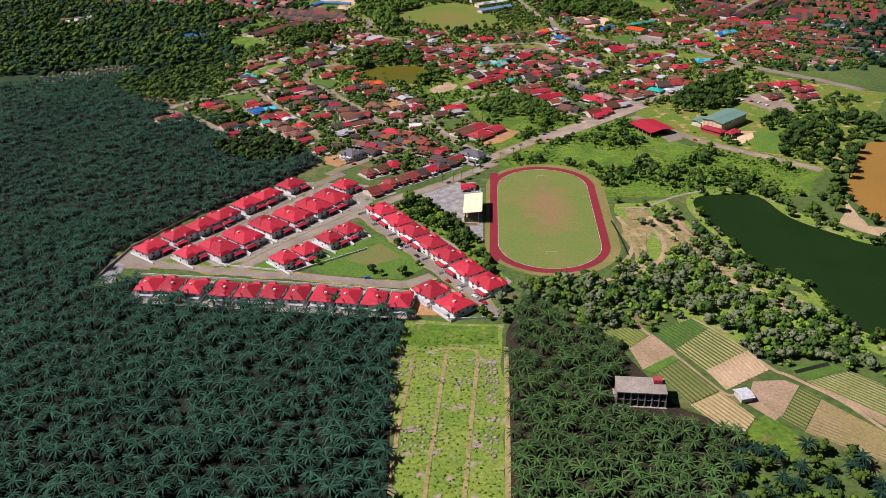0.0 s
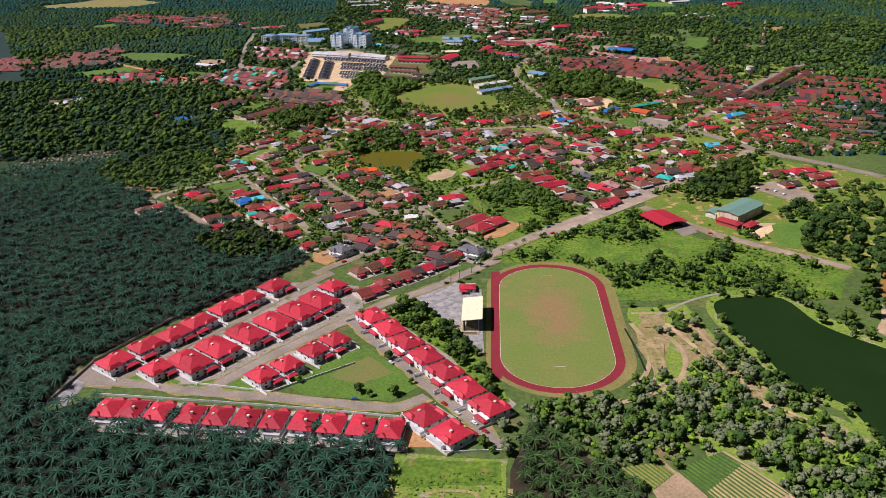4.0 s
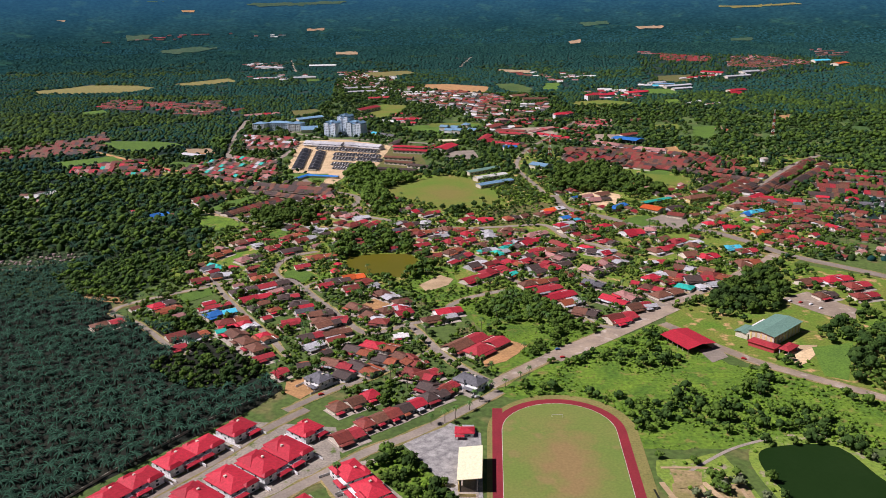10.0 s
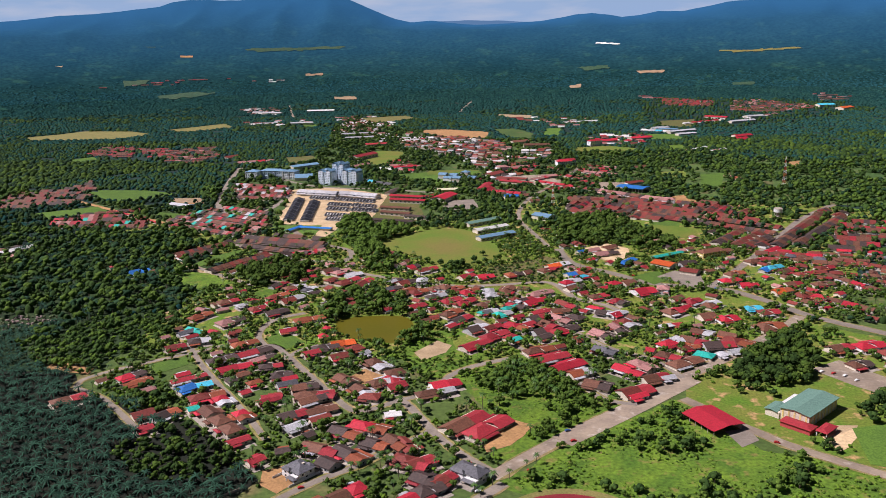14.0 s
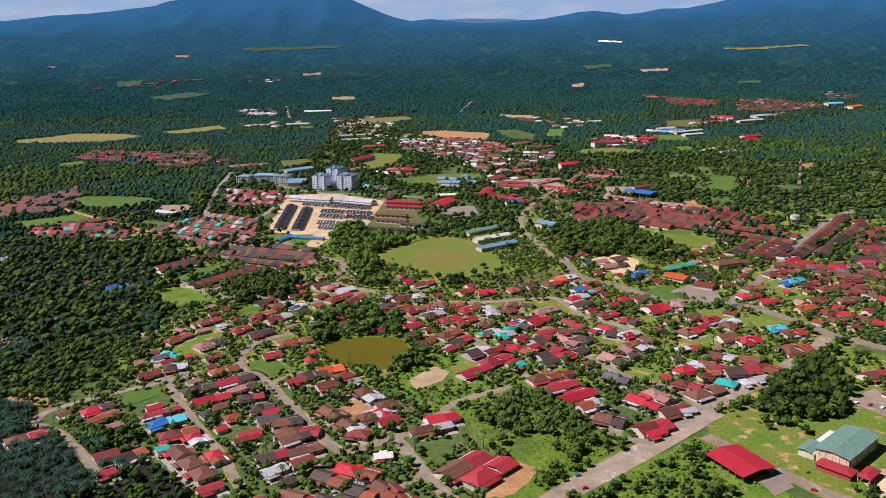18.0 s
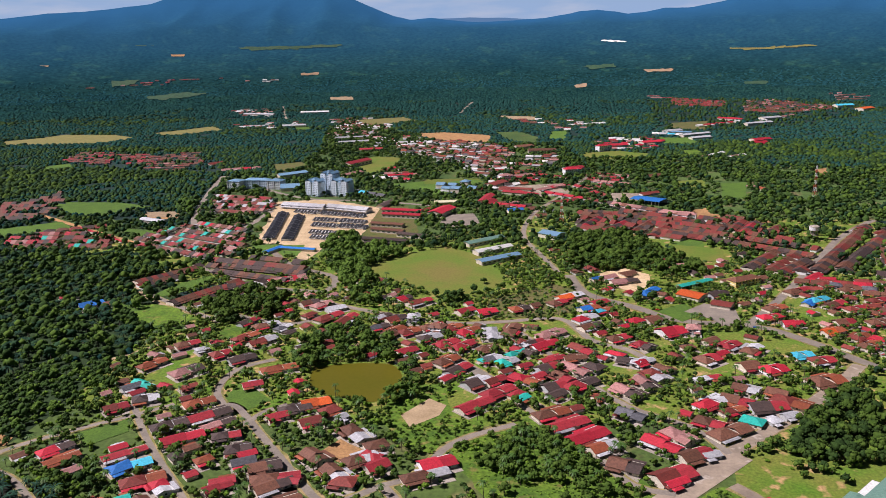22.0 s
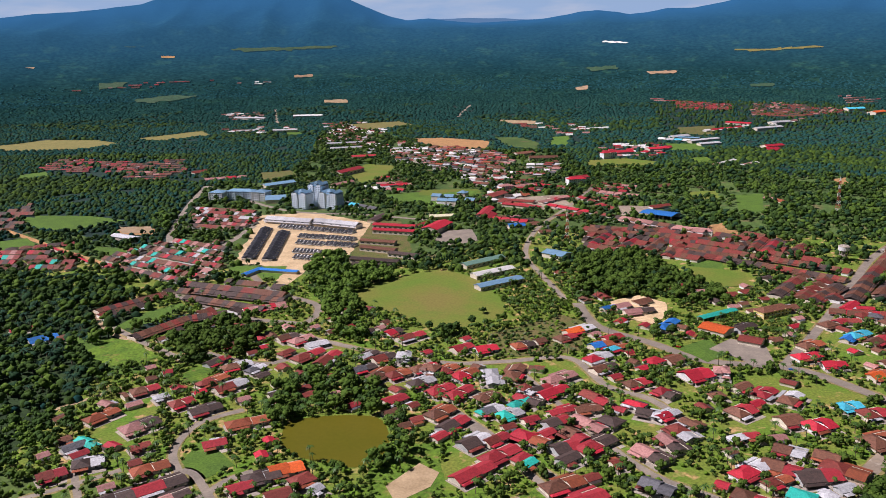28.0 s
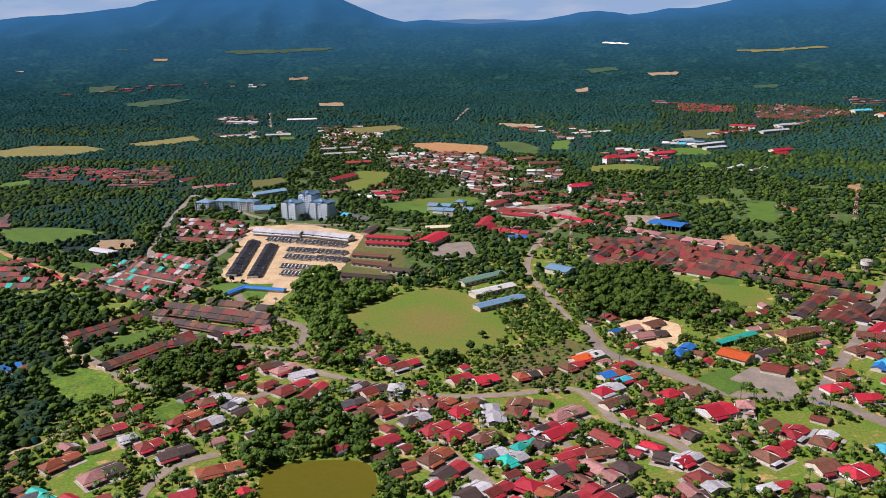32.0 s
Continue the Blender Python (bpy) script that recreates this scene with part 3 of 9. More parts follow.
def quarter(pts, deg, pal, step=13.5, gap=17.0, keep=0.93, tall=False, rows=False):
    """Close rows of small houses that fill a far quarter of the town."""
    c, s = math.cos(radians(deg)), math.sin(radians(deg))
    rot = [(x * c + y * s, -x * s + y * c) for x, y in pts]
    x0, x1 = min(p[0] for p in rot), max(p[0] for p in rot)
    y0, y1 = min(p[1] for p in rot), max(p[1] for p in rot)
    v = y0 + gap / 2
    k = 0
    while v < y1:
        u = x0 + step / 2 + random.uniform(0, 4)
        while u < x1:
            x, y = u * c - v * s, u * s + v * c
            if inside(np.array(x), np.array(y), pts) and not taken_at(x, y) and random.random() < keep:
                house(x, y, deg + 180 * (k % 2) + (0 if rows else random.uniform(-2, 2)), step * (1 if rows else random.uniform(0.82, 1.02)), random.choice((9, 10, 11)) if not rows else gap * 0.66, random.choice(pal), "row" if rows else None, tall)
            u += step * (1 if rows else random.uniform(0.95, 1.12))
        v += gap
        k += 1


def make_cottage(m, w, d, roof, ext):
    """A small plain house that fills a gap between the others."""
    e = thing("cottage", m, "small plain house with a %s gabled roof and a lean-to" % ROOFS[roof][0], "house", "small houses of the town")
    part("wall", box(gabled_wall(bmesh.new(), -w / 2, w / 2, -d / 2, d / 2, 0, 2.8, 0.19 * d), -w / 2 + 0.3, w * 0.3 - 0.3, -d / 2 - 3.1, -d / 2 - 0.02, 0, 2.2), "wall_cream", e)
    part("roof", gable(bmesh.new(), -w / 2 - 0.6, w / 2 + 0.6, -d / 2 - 0.6, d / 2 + 0.6, 2.65, 0.19 * (d + 1.2)), "roof_" + roof, e)
    bm = boxes((-w / 2, w * 0.3, -d / 2 - 3.4, -d / 2 - 0.65, 2.25, 2.4))
    for v in bm.verts:
        v.co.z += (v.co.y + d / 2 + 3.4) * 0.1
    part("lean_to_roof", bm, "roof_" + ext, e)
    return e


def infill(pts, pal, step, keep):
    """Small houses in the gaps that the rows leave, turned like their neighbours."""
    spots = list(PLACED)
    xs, ys = scatter(pts, step, 0.3, keep=keep)
    for x, y in zip(xs, ys):
        near = min(spots, key=lambda p: (p[0] - x) ** 2 + (p[1] - y) ** 2)
        gap = math.hypot(near[0] - x, near[1] - y)
        if gap > 34 or gap < 12:
            continue
        deg = near[2] + random.choice((0, 0, 180, 90))
        c, s = math.cos(radians(deg)), math.sin(radians(deg))
        if any(taken_at(x + c * a - s * b, y + s * a + c * b) for a in (-6, 0, 6) for b in (-6, 0, 5)):
            continue
        w, k, q = random.choice((8, 10, 10, 12)), random.choice(pal), random.choice("vsgk")
        hold(x, y, radians(deg), w + 2, 12)
        spots.append((x, y, deg))
        if y > FAR_LINE:
            HOUSES.append((x, y, radians(deg), w, 9, k, "gable", 3.0))
        else:
            put_thing(("cottage", w, k, q), lambda m: make_cottage(m, w, 8, k, q), x, y, deg)


def make_villa(m, w, d, roof, mirror):
    s = -1 if mirror else 1
    e = thing("villa", m, "two-storey white semi-detached house with red tiled hip roofs", "house", "villas of the estate")

    def bx(x0, x1, *r):
        return (min(s * x0, s * x1), max(s * x0, s * x1), *r)
    part("wall", boxes(bx(-w / 2, w / 2, -d / 2, d / 2, 0, 5.5)), "wall_white", e)
    x0, x1 = bx(-w / 2 - 0.9, w / 2 + 0.9)
    part("roof", hip(bmesh.new(), x0, x1, -d / 2 - 0.9, d / 2 + 0.9, 5.5, 3.0, 0.3), "roof_" + roof, e)
    x0, x1 = bx(-w / 2 - 0.3, 0.4)
    part("gablet_roof", hip(bmesh.new(), x0, x1, -d / 2 - 2.6, -d / 2 + 1.5, 5.6, 1.8, 0.3), "roof_" + roof, e)
    part("bay_wall", boxes(bx(-w / 2 + 0.2, -0.1, -d / 2 - 1.9, -d / 2 + 0.1, 0, 5.55)), "wall_white", e)
    x0, x1 = bx(-0.05, w / 2 + 0.6)
    part("porch_roof", hip(bmesh.new(), x0, x1, -d / 2 - 5.2, -d / 2 - 0.95, 2.7, 1.0, 0.22), "roof_" + roof, e)
    for px in (0.6, w / 2 + 0.1):
        part("porch_column", boxes(bx(px - 0.2, px + 0.2, -d / 2 - 5.0, -d / 2 - 4.6, 0, 2.75)), "wall_white", e)
    part("driveway", boxes((-w / 2 - 0.9, w / 2 + 0.9, -d / 2 - 9, d / 2 + 3.6, 0, 0.2)), "concrete", e)
    part("kitchen_roof", boxes(bx(-w / 2, w / 4, d / 2 + 0.02, d / 2 + 3.0, 2.7, 2.95)), "wall_pale", e)
    part("kitchen_wall", boxes(bx(-w / 2 + 0.2, w / 4 - 0.2, d / 2, d / 2 + 2.8, 0, 2.7)), "wall_white", e)
    if d > 18:
        x0, x1 = bx(-w / 2 + 1.5, w / 2 - 1.5)
        part("rear_roof", hip(bmesh.new(), x0, x1, 0.5, d / 2 + 2.2, 6.3, 2.6, 0.3), "roof_" + roof, e)
    else:
        x0, x1 = bx(0.5, w / 2 - 0.6)
        part("rear_roof", hip(bmesh.new(), x0, x1, d / 2 - 3.5, d / 2 + 1.6, 5.9, 1.7, 0.3), "roof_" + roof, e)
    part("water_tank", boxes(bx(w * 0.1, w * 0.1 + 1.6, 1.0, 2.6, 7.4, 8.9)), "wall_cream", e)
    for px in (-w / 2 - 1.1, w / 2 + 0.95):
        part("party_wall", boxes((px, px + 0.16, -d / 2 - 9, d / 2 + 3.6, 0.2, 1.9)), "wall_white", e)
    part("balcony", boxes(bx(0.6, w / 2 - 0.2, -d / 2 - 2.2, -d / 2 - 0.02, 3.0, 4.0)), "wall_white", e)
    for wx, wz, ww in ((-w / 4, 0.9, 2.0), (-w / 4, 3.5, 2.0)):
        window(e, s * wx, -d / 2 - 1.9, wz, ww, 1.4)
    window(e, s * w / 4, -d / 2, 3.5, 1.8, 1.4)
    for wy, wz in ((-d / 4, 3.5), (d / 4, 3.5), (0, 1.0)):
        window(e, w / 2, wy, wz, 1.5, 1.3, 90, framed=False)
        window(e, -w / 2, wy, wz, 1.5, 1.3, 270, framed=False)
    for wx in (-w / 4, w / 4):
        window(e, wx, d / 2, 3.5, 1.5, 1.3, 180, framed=False)
    part("door", boxes(bx(w / 4 - 0.6, w / 4 + 0.6, -d / 2 - 0.06, -d / 2, 0.02, 2.2)), "wood_door", e)
    return e


def villa(x, y, deg, w=12, d=13, roof="r", mirror=False):
    w, d = round(w), round(d)
    hold(x, y, radians(deg), w + 3, d + 7)
    return put_thing(("villa", w, d, roof, mirror), lambda m: make_villa(m, w, d, roof, mirror), x, y, deg)


def terrace(x0, y0, x1, y1, d, n, pal, storeys=1, wall="wall_cream", label="long terrace row of houses with joined tiled roofs", gap=0.05):
    """A row of joined houses: one building, a roof to each unit."""
    dx, dy = x1 - x0, y1 - y0
    L = math.hypot(dx, dy)
    ang = math.atan2(dy, dx)
    e = thing("terrace", pose((x0 + x1) / 2, (y0 + y1) / 2, 0, 0, 0, math.degrees(ang)), label, "terrace house", "terrace rows")
    h = 3.0 * storeys
    part("wall", boxes((-L / 2, L / 2, -d / 2, d / 2, 0, h)), wall, e)
    u = L / n
    for i in range(n):
        k = random.choice(pal)
        key = ("unit", round(u, 1), d, k, h, i % 2, gap)
        if key not in PROTO:
            bm = gable(bmesh.new(), -u / 2 + gap, u / 2 - gap, -d / 2 - 0.6, d / 2 + 0.6, h - 0.15 + 0.25 * (i % 2), 0.2 * d)
            gable(bm, -u / 2 + gap, u / 2 - gap, -d / 2 - 4.5, -d / 2 - 0.65, h * 0.5 + 0.9, 0.7, 0.15)
            PROTO[key] = part("roof", bm, "roof_" + k, e)
            ob = PROTO[key]
        else:
            ob = new("roof", PROTO[key].data)
            ob.parent = e
        ob.matrix_local = pose(-L / 2 + u * (i + 0.5), 0, 0)
        if i % 2 == 0:
            ob = part("window", boxes((-u * 0.25, u * 0.25, -d / 2 - 0.05, -d / 2, 0.9, 2.1)), "window_glass", e)
            ob.matrix_local = pose(-L / 2 + u * (i + 0.5), 0, h - 3.0)
    hold((x0 + x1) / 2, (y0 + y1) / 2, ang, L + 3, d + 7)
    return e


def shed(x, y, deg, w, d, h, roof, name="shed", label="", wall="wall_cream", rise=0.12, open_sides=False, over=0.8, category="building", windows=0):
    """A long gabled building."""
    e = thing(name, pose(x, y, 0, 0, 0, deg), label or "long low building with a %s metal roof" % ROOFS[roof][0], category)
    if open_sides:
        n = max(2, round(w / 6))
        for i in range(n + 1):
            for sy in (-1, 1):
                px = -w / 2 + w * i / n
                part("post", boxes((px - 0.2, px + 0.2, sy * d / 2 - 0.2, sy * d / 2 + 0.2, 0, h)), "concrete", e)
        part("back_wall", boxes((-w / 2, w / 2, d / 2 - 0.6, d / 2 - 0.3, 0, h * 0.7)), wall, e)
    else:
        part("wall", gabled_wall(bmesh.new(), -w / 2, w / 2, -d / 2, d / 2, 0, h, rise * d), wall, e)
        for i in range(windows):
            window(e, -w / 2 + w * (i + 0.5) / windows, -d / 2, h * 0.35, w / windows * 0.5, h * 0.3)
    part("roof", gable(bmesh.new(), -w / 2 - over, w / 2 + over, -d / 2 - over, d / 2 + over, h - 0.1, rise * (d + 2 * over), 0.3), "roof_" + roof, e)
    hold(x, y, radians(deg), w + 3, d + 3)
    return e


# ---- trees ----
RNG = np.random.default_rng(7)
OCT_V = 1.35 * np.array([(1, 0, -0.45), (-0.5, 0.87, -0.45), (-0.5, -0.87, -0.45), (0, 0, 0.9)], float)
OCT_F = np.array([(0, 1, 3), (1, 2, 3), (2, 0, 3), (1, 0, 2)])


def icosahedron():
    g = (1 + 5 ** 0.5) / 2
    v = [(x, y * g, 0) for x in (-1, 1) for y in (-1, 1)]
    v += [(0, x, y * g) for x in (-1, 1) for y in (-1, 1)] + [(y * g, 0, x) for x in (-1, 1) for y in (-1, 1)]
    v = np.array(v, float) / math.sqrt(1 + g * g)
    f = []
    for i, j, k in ((i, j, k) for i in range(12) for j in range(i + 1, 12) for k in range(j + 1, 12)):
        if max(np.linalg.norm(v[i] - v[j]), np.linalg.norm(v[j] - v[k]), np.linalg.norm(v[i] - v[k])) < 1.1:
            out = np.dot(np.cross(v[j] - v[i], v[k] - v[i]), v[i]) > 0
            f.append((i, j, k) if out else (i, k, j))
    return v, np.array(f)


ICO_V, ICO_F = icosahedron()


def turn_any():
    a, b = RNG.uniform(0, 6.28, 2)
    ra = np.array([(math.cos(a), -math.sin(a), 0), (math.sin(a), math.cos(a), 0), (0, 0, 1)])
    rb = np.array([(1, 0, 0), (0, math.cos(b), -math.sin(b)), (0, math.sin(b), math.cos(b))])
    return ra @ rb


def clumps(n, r, h, z0, size, shape="round"):
    """Small jagged leaf clumps spread over an uneven crown."""
    vs, fs = [], []
    for i in range(n):
        q = RNG.normal(0, 1, 3)
        q /= np.linalg.norm(q)
        p = q * RNG.uniform(0.75, 1.08)
        p[2] = abs(p[2]) * 1.1 - 0.25
        if shape == "cone":
            p[2] = RNG.uniform(-1, 1)
            p[:2] = q[:2] * ((1 - p[2]) / 2 * 0.9 + 0.12)
        pos = np.array((p[0] * r, p[1] * r, z0 + h / 2 + p[2] * h / 2))
        v = OCT_V * RNG.uniform(0.5, 1.25, (4, 1)) + RNG.normal(0, 0.2, (4, 3))
        fs.append(OCT_F + 4 * i)
        vs.append((v * (1, 1, 0.7)) @ turn_any() * size * RNG.uniform(0.6, 1.3) + pos)
    return np.concatenate(vs), np.concatenate(fs)


def lobes(n, r, h, z0):
    """The billows of a crown: uneven rounded masses of leaves that overlap, with gaps between."""
    vs, fs = [], []
    for i in range(n):
        a = 2.4 * i + RNG.uniform(-0.5, 0.5)
        k = 0.0 if i == 0 else RNG.uniform(0.42, 0.66)
        z = 0.62 if i == 0 else RNG.uniform(0.25, 0.68)
        s = r * (0.62 if i == 0 else RNG.uniform(0.34, 0.52)) * (1.25 if n < 3 else 1.0)
        v = ICO_V * RNG.uniform(0.72, 1.22, (12, 1)) @ turn_any() * (s, s, s * 0.8)
        vs.append(v + (r * k * math.cos(a), r * k * math.sin(a), z0 + h * z))
        fs.append(ICO_F + 12 * i)
    return np.concatenate(vs), np.concatenate(fs)


def dome(r, h, z0, n=5):
    """A crown seen from far: an uneven cap of two rings."""
    vs, fs = [], []
    for k, (q, z) in enumerate(((1.0, 0.0), (0.78, 0.6))):
        for i in range(n):
            a = 6.2832 * (i + 0.5 * k) / n
            w = r * q * RNG.uniform(0.65, 1.25)
            vs.append((w * math.cos(a), w * math.sin(a), z0 + h * z * RNG.uniform(0.8, 1.15)))
    vs.append((RNG.uniform(-0.5, 0.5), RNG.uniform(-0.5, 0.5), z0 + h))
    for i in range(n):
        j = (i + 1) % n
        fs += [(i, j, n + i), (j, n + j, n + i), (n + i, n + j, 2 * n)]
    return np.array(vs), np.array(fs)


def limb(p0, p1, r0, r1, n=5):
    p0, p1 = np.array(p0, float), np.array(p1, float)
    t = np.linspace(0, 2 * math.pi, n, endpoint=False)
    ring = np.stack((np.cos(t), np.sin(t), 0 * t), 1)
    v = np.concatenate((p0 + ring * r0, p1 + ring * r1))
    f = []
    for i in range(n):
        j = (i + 1) % n
        f += [(i, j, n + j), (i, n + j, n + i)]
    return v, np.array(f)


def merged(parts_):
    vs, fs, k = [], [], 0
    for v, f in parts_:
        vs.append(v)
        fs.append(f + k)
        k += len(v)
    return np.concatenate(vs), np.concatenate(fs)


def frond(az, length, lift, droop, width, segs=3):
    """One feathered leaf of a palm: a bent blade folded along its spine."""
    d = np.array((math.cos(az), math.sin(az), 0))
    o = np.array((-math.sin(az), math.cos(az), 0))
    v, f = [], []
    for i in range(segs + 1):
        t = i / segs
        c = d * length * t * (1 - 0.12 * t) + np.array((0, 0, lift * t - droop * t * t))
        w = width * (0.35 + 1.9 * t * (1 - t) + (0.1 if i < segs else -0.25))
        drop = np.array((0, 0, -0.35 * w))
        v += [c - o * w + drop, c, c + o * w + drop]
        if i:
            k = 3 * (i - 1)
            f += [(k, k + 3, k + 4), (k, k + 4, k + 1), (k + 1, k + 4, k + 5), (k + 1, k + 5, k + 2)]
    return np.array(v), np.array(f)


def palm_crown(z, n, length, width, lift=2.2, droop=3.4, segs=3):
    out = []
    for i in range(n):
        tier = i % 3
        v, f = frond(2.39996 * i + RNG.uniform(-0.2, 0.2), length * RNG.uniform(0.8, 1.08), lift * (1.5, 1.0, 0.35)[tier], droop * RNG.uniform(0.8, 1.2), width, segs)
        out.append((v + (0, 0, z), f))
    return merged(out)


def tree_kind(kind):
    """Trunk and crown of one tree: (vertices, faces) each."""
    if kind == "oil_palm":
        h = RNG.uniform(4.5, 6.5)
        return limb((0, 0, 0), (0, 0, h), 0.45, 0.35), palm_crown(h, 23, 6.2, 0.46, segs=2)
    if kind == "far_palm":
        h = RNG.uniform(4.5, 6.5)
        return limb((0, 0, 0), (0, 0, h), 0.45, 0.35, 3), palm_crown(h, 14, 6.2, 0.58, segs=2)
    if kind == "coconut_palm":
        h = RNG.uniform(7, 11)
        lean = RNG.normal(0, 0.6, 2)
        v, f = palm_crown(h, 13, 3.6, 0.5, 1.4, 2.8, 2)
        return limb((0, 0, 0), (*lean, h), 0.25, 0.15), (v + (*lean, 0), f)
    if kind == "bush":
        return limb((0, 0, 0), (0, 0, 0.8), 0.12, 0.08, 3), merged((lobes(2, 1.8, 2.0, 0.0), clumps(4, 1.7, 2.0, 0.0, 0.6)))
    if kind == "cypress":
        return limb((0, 0, 0), (0, 0, 3.0), 0.25, 0.12), clumps(36, 1.5, 8.5, 0.8, 0.9, "cone")
    if kind == "far_tree":
        return limb((0, 0, 0), (0, 0, 4.0), 0.3, 0.2, 3), dome(4.6, RNG.uniform(4.4, 6.4), 0.4)
    r = {"tree": 3.8, "big_tree": 5.8, "small_tree": 2.6, "mid_tree": 4.8}[kind]
    h = r * RNG.uniform(1.35, 1.8)
    z0 = r * (0.5 if kind == "big_tree" else 0.28)
    n, m, leaf = {"tree": (6, 14, 0.75), "big_tree": (9, 22, 0.95), "small_tree": (3, 8, 0.65), "mid_tree": (3, 5, 1.0)}[kind]
    arms = [limb((0, 0, 0), (0, 0, z0 + h * 0.45), 0.07 * r, 0.035 * r)]
    for i in range(3):
        a = 2.1 * i + RNG.uniform(0, 1)
        arms.append(limb((0, 0, z0 * 0.8), (math.cos(a) * r * 0.5, math.sin(a) * r * 0.5, z0 + h * 0.45), 0.04 * r, 0.015 * r, 3))
    if kind == "mid_tree":
        arms = [limb((0, 0, 0), (0, 0, z0 + h * 0.4), 0.08 * r, 0.04 * r, 3)]
    return merged(arms), merged((lobes(n, r, h, z0), clumps(m, r * 0.92, h, z0, leaf)))


LEAVES = {"n": "leaf_deep", "f": "leaf_hazed", "q": "leaf_haze_blue", "z": "dead_frond", "d": "leaf_dark", "m": "leaf_mid", "l": "leaf_light", "h": "leaf_grey"}
TREES = {}
TREE_LABEL = {
    "oil_palm": ("oil palm with dark arching fronds standing in a plantation", "palm tree"),
    "coconut_palm": ("slender coconut palm with a bright green crown", "palm tree"),
    "bush": ("low rounded green bush", "bush"), "cypress": ("narrow upright dark green cypress tree", "tree"),
    "tree": ("broad-leaved tree with an uneven crown", "tree"), "big_tree": ("large spreading broad-leaved tree", "tree"),
    "small_tree": ("small broad-leaved garden tree", "tree"), "mid_tree": ("broad-leaved tree of the wood", "tree"), "far_tree": ("distant broad-leaved tree", "tree")}
TONE = {"n": "deep green", "f": "hazed green", "q": "haze-blue green", "z": "grey", "d": "dark green", "m": "green", "l": "bright green", "h": "grey-green"}


def tree_proto(kind, tone, i):
    key = (kind, tone, i)
    if key not in TREES:
        trunk, crown = tree_kind(kind)
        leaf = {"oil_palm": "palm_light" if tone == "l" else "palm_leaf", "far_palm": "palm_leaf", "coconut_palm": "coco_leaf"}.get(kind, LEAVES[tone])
        TREES[key] = (trunk, crown, leaf, [])
    return TREES[key]


def tree(x, y, kind="tree", tone="m", i=None, scale=None):
    """One tree as a thing of its own."""
    i = random.randrange(3) if i is None else i
    trunk, crown, leaf, meshes = tree_proto(kind, tone, i)
    if not meshes:
        meshes += [raw_mesh("trunk", *trunk, ["palm_bark_shaded" if kind == "oil_palm" else "bark"]), raw_mesh("crown", *crown, [leaf])]
        if "palm" not in kind:
            meshes[1].polygons.foreach_set("use_smooth", np.ones(len(crown[1]), bool))
    s = scale or random.uniform(0.85, 1.2)
    lab, cat = TREE_LABEL[kind]
    e = thing({"oil_palm": "oil_palm", "coconut_palm": "coconut_palm", "bush": "bush"}.get(kind, "tree"), Matrix.LocRotScale((x, y, 0), Euler((0, 0, random.uniform(0, 6.28))), (s, s, s)), lab if "palm" in kind else lab + ", " + TONE[tone], cat, kind.replace("_", " ") + "s")
    for nme, me in zip(("trunk", "crown"), meshes):
        new(nme, me).parent = e
    return e


def grove(name, label, xs, ys, kinds, lo=0.75, hi=1.25, zs=None, flat=1.0):
    """Many trees as one body of leaves and stems. kinds: (kind, tone) to choose from."""
    n = len(xs)
    if not n:
        return
    pick = RNG.integers(0, len(kinds) * 3, n)
    vs, fs, ids, mats, k = [], [], [], ["palm_bark_shaded" if "palm" in kinds[0][0] else "bark"], 0
    for q in range(len(kinds) * 3):
        kind, tone = kinds[q // 3]
        trunk, crown, leaf, _ = tree_proto(kind, tone, q % 3)
        if leaf not in mats:
            mats.append(leaf)
        v = np.concatenate((trunk[0], crown[0]))
        f = np.concatenate((trunk[1], crown[1] + len(trunk[0])))
        mid = np.r_[np.zeros(len(trunk[1]), int), np.full(len(crown[1]), mats.index(leaf))]
        sel = np.nonzero(pick == q)[0]
        m = len(sel)
        if not m:
            continue
        a = RNG.uniform(0, 6.283, m)
        s = RNG.uniform(lo, hi, m)
        c, sn = np.cos(a) * s, np.sin(a) * s
        out = np.empty((m, len(v), 3), np.float32)
        out[:, :, 0] = c[:, None] * v[:, 0] - sn[:, None] * v[:, 1] + xs[sel][:, None]
        out[:, :, 1] = sn[:, None] * v[:, 0] + c[:, None] * v[:, 1] + ys[sel][:, None]
        out[:, :, 2] = v[:, 2] * flat * (s * RNG.uniform(0.85, 1.2, m))[:, None]
        if zs is not None:
            out[:, :, 2] += zs[sel][:, None]
        vs.append(out.reshape(-1, 3))
        fs.append((f[None] + (np.arange(m) * len(v))[:, None, None] + k).reshape(-1, 3))
        ids.append(np.tile(mid, m))
        k += m * len(v)
    me = raw_mesh(name, np.concatenate(vs), np.concatenate(fs), mats, np.concatenate(ids))
    if kinds[0][0] not in ("oil_palm", "far_palm"):
        me.polygons.foreach_set("use_smooth", np.ones(len(me.polygons), bool))
    ob = new(name, me)
    return tagged(ob, label, "trees", kind="stuff")


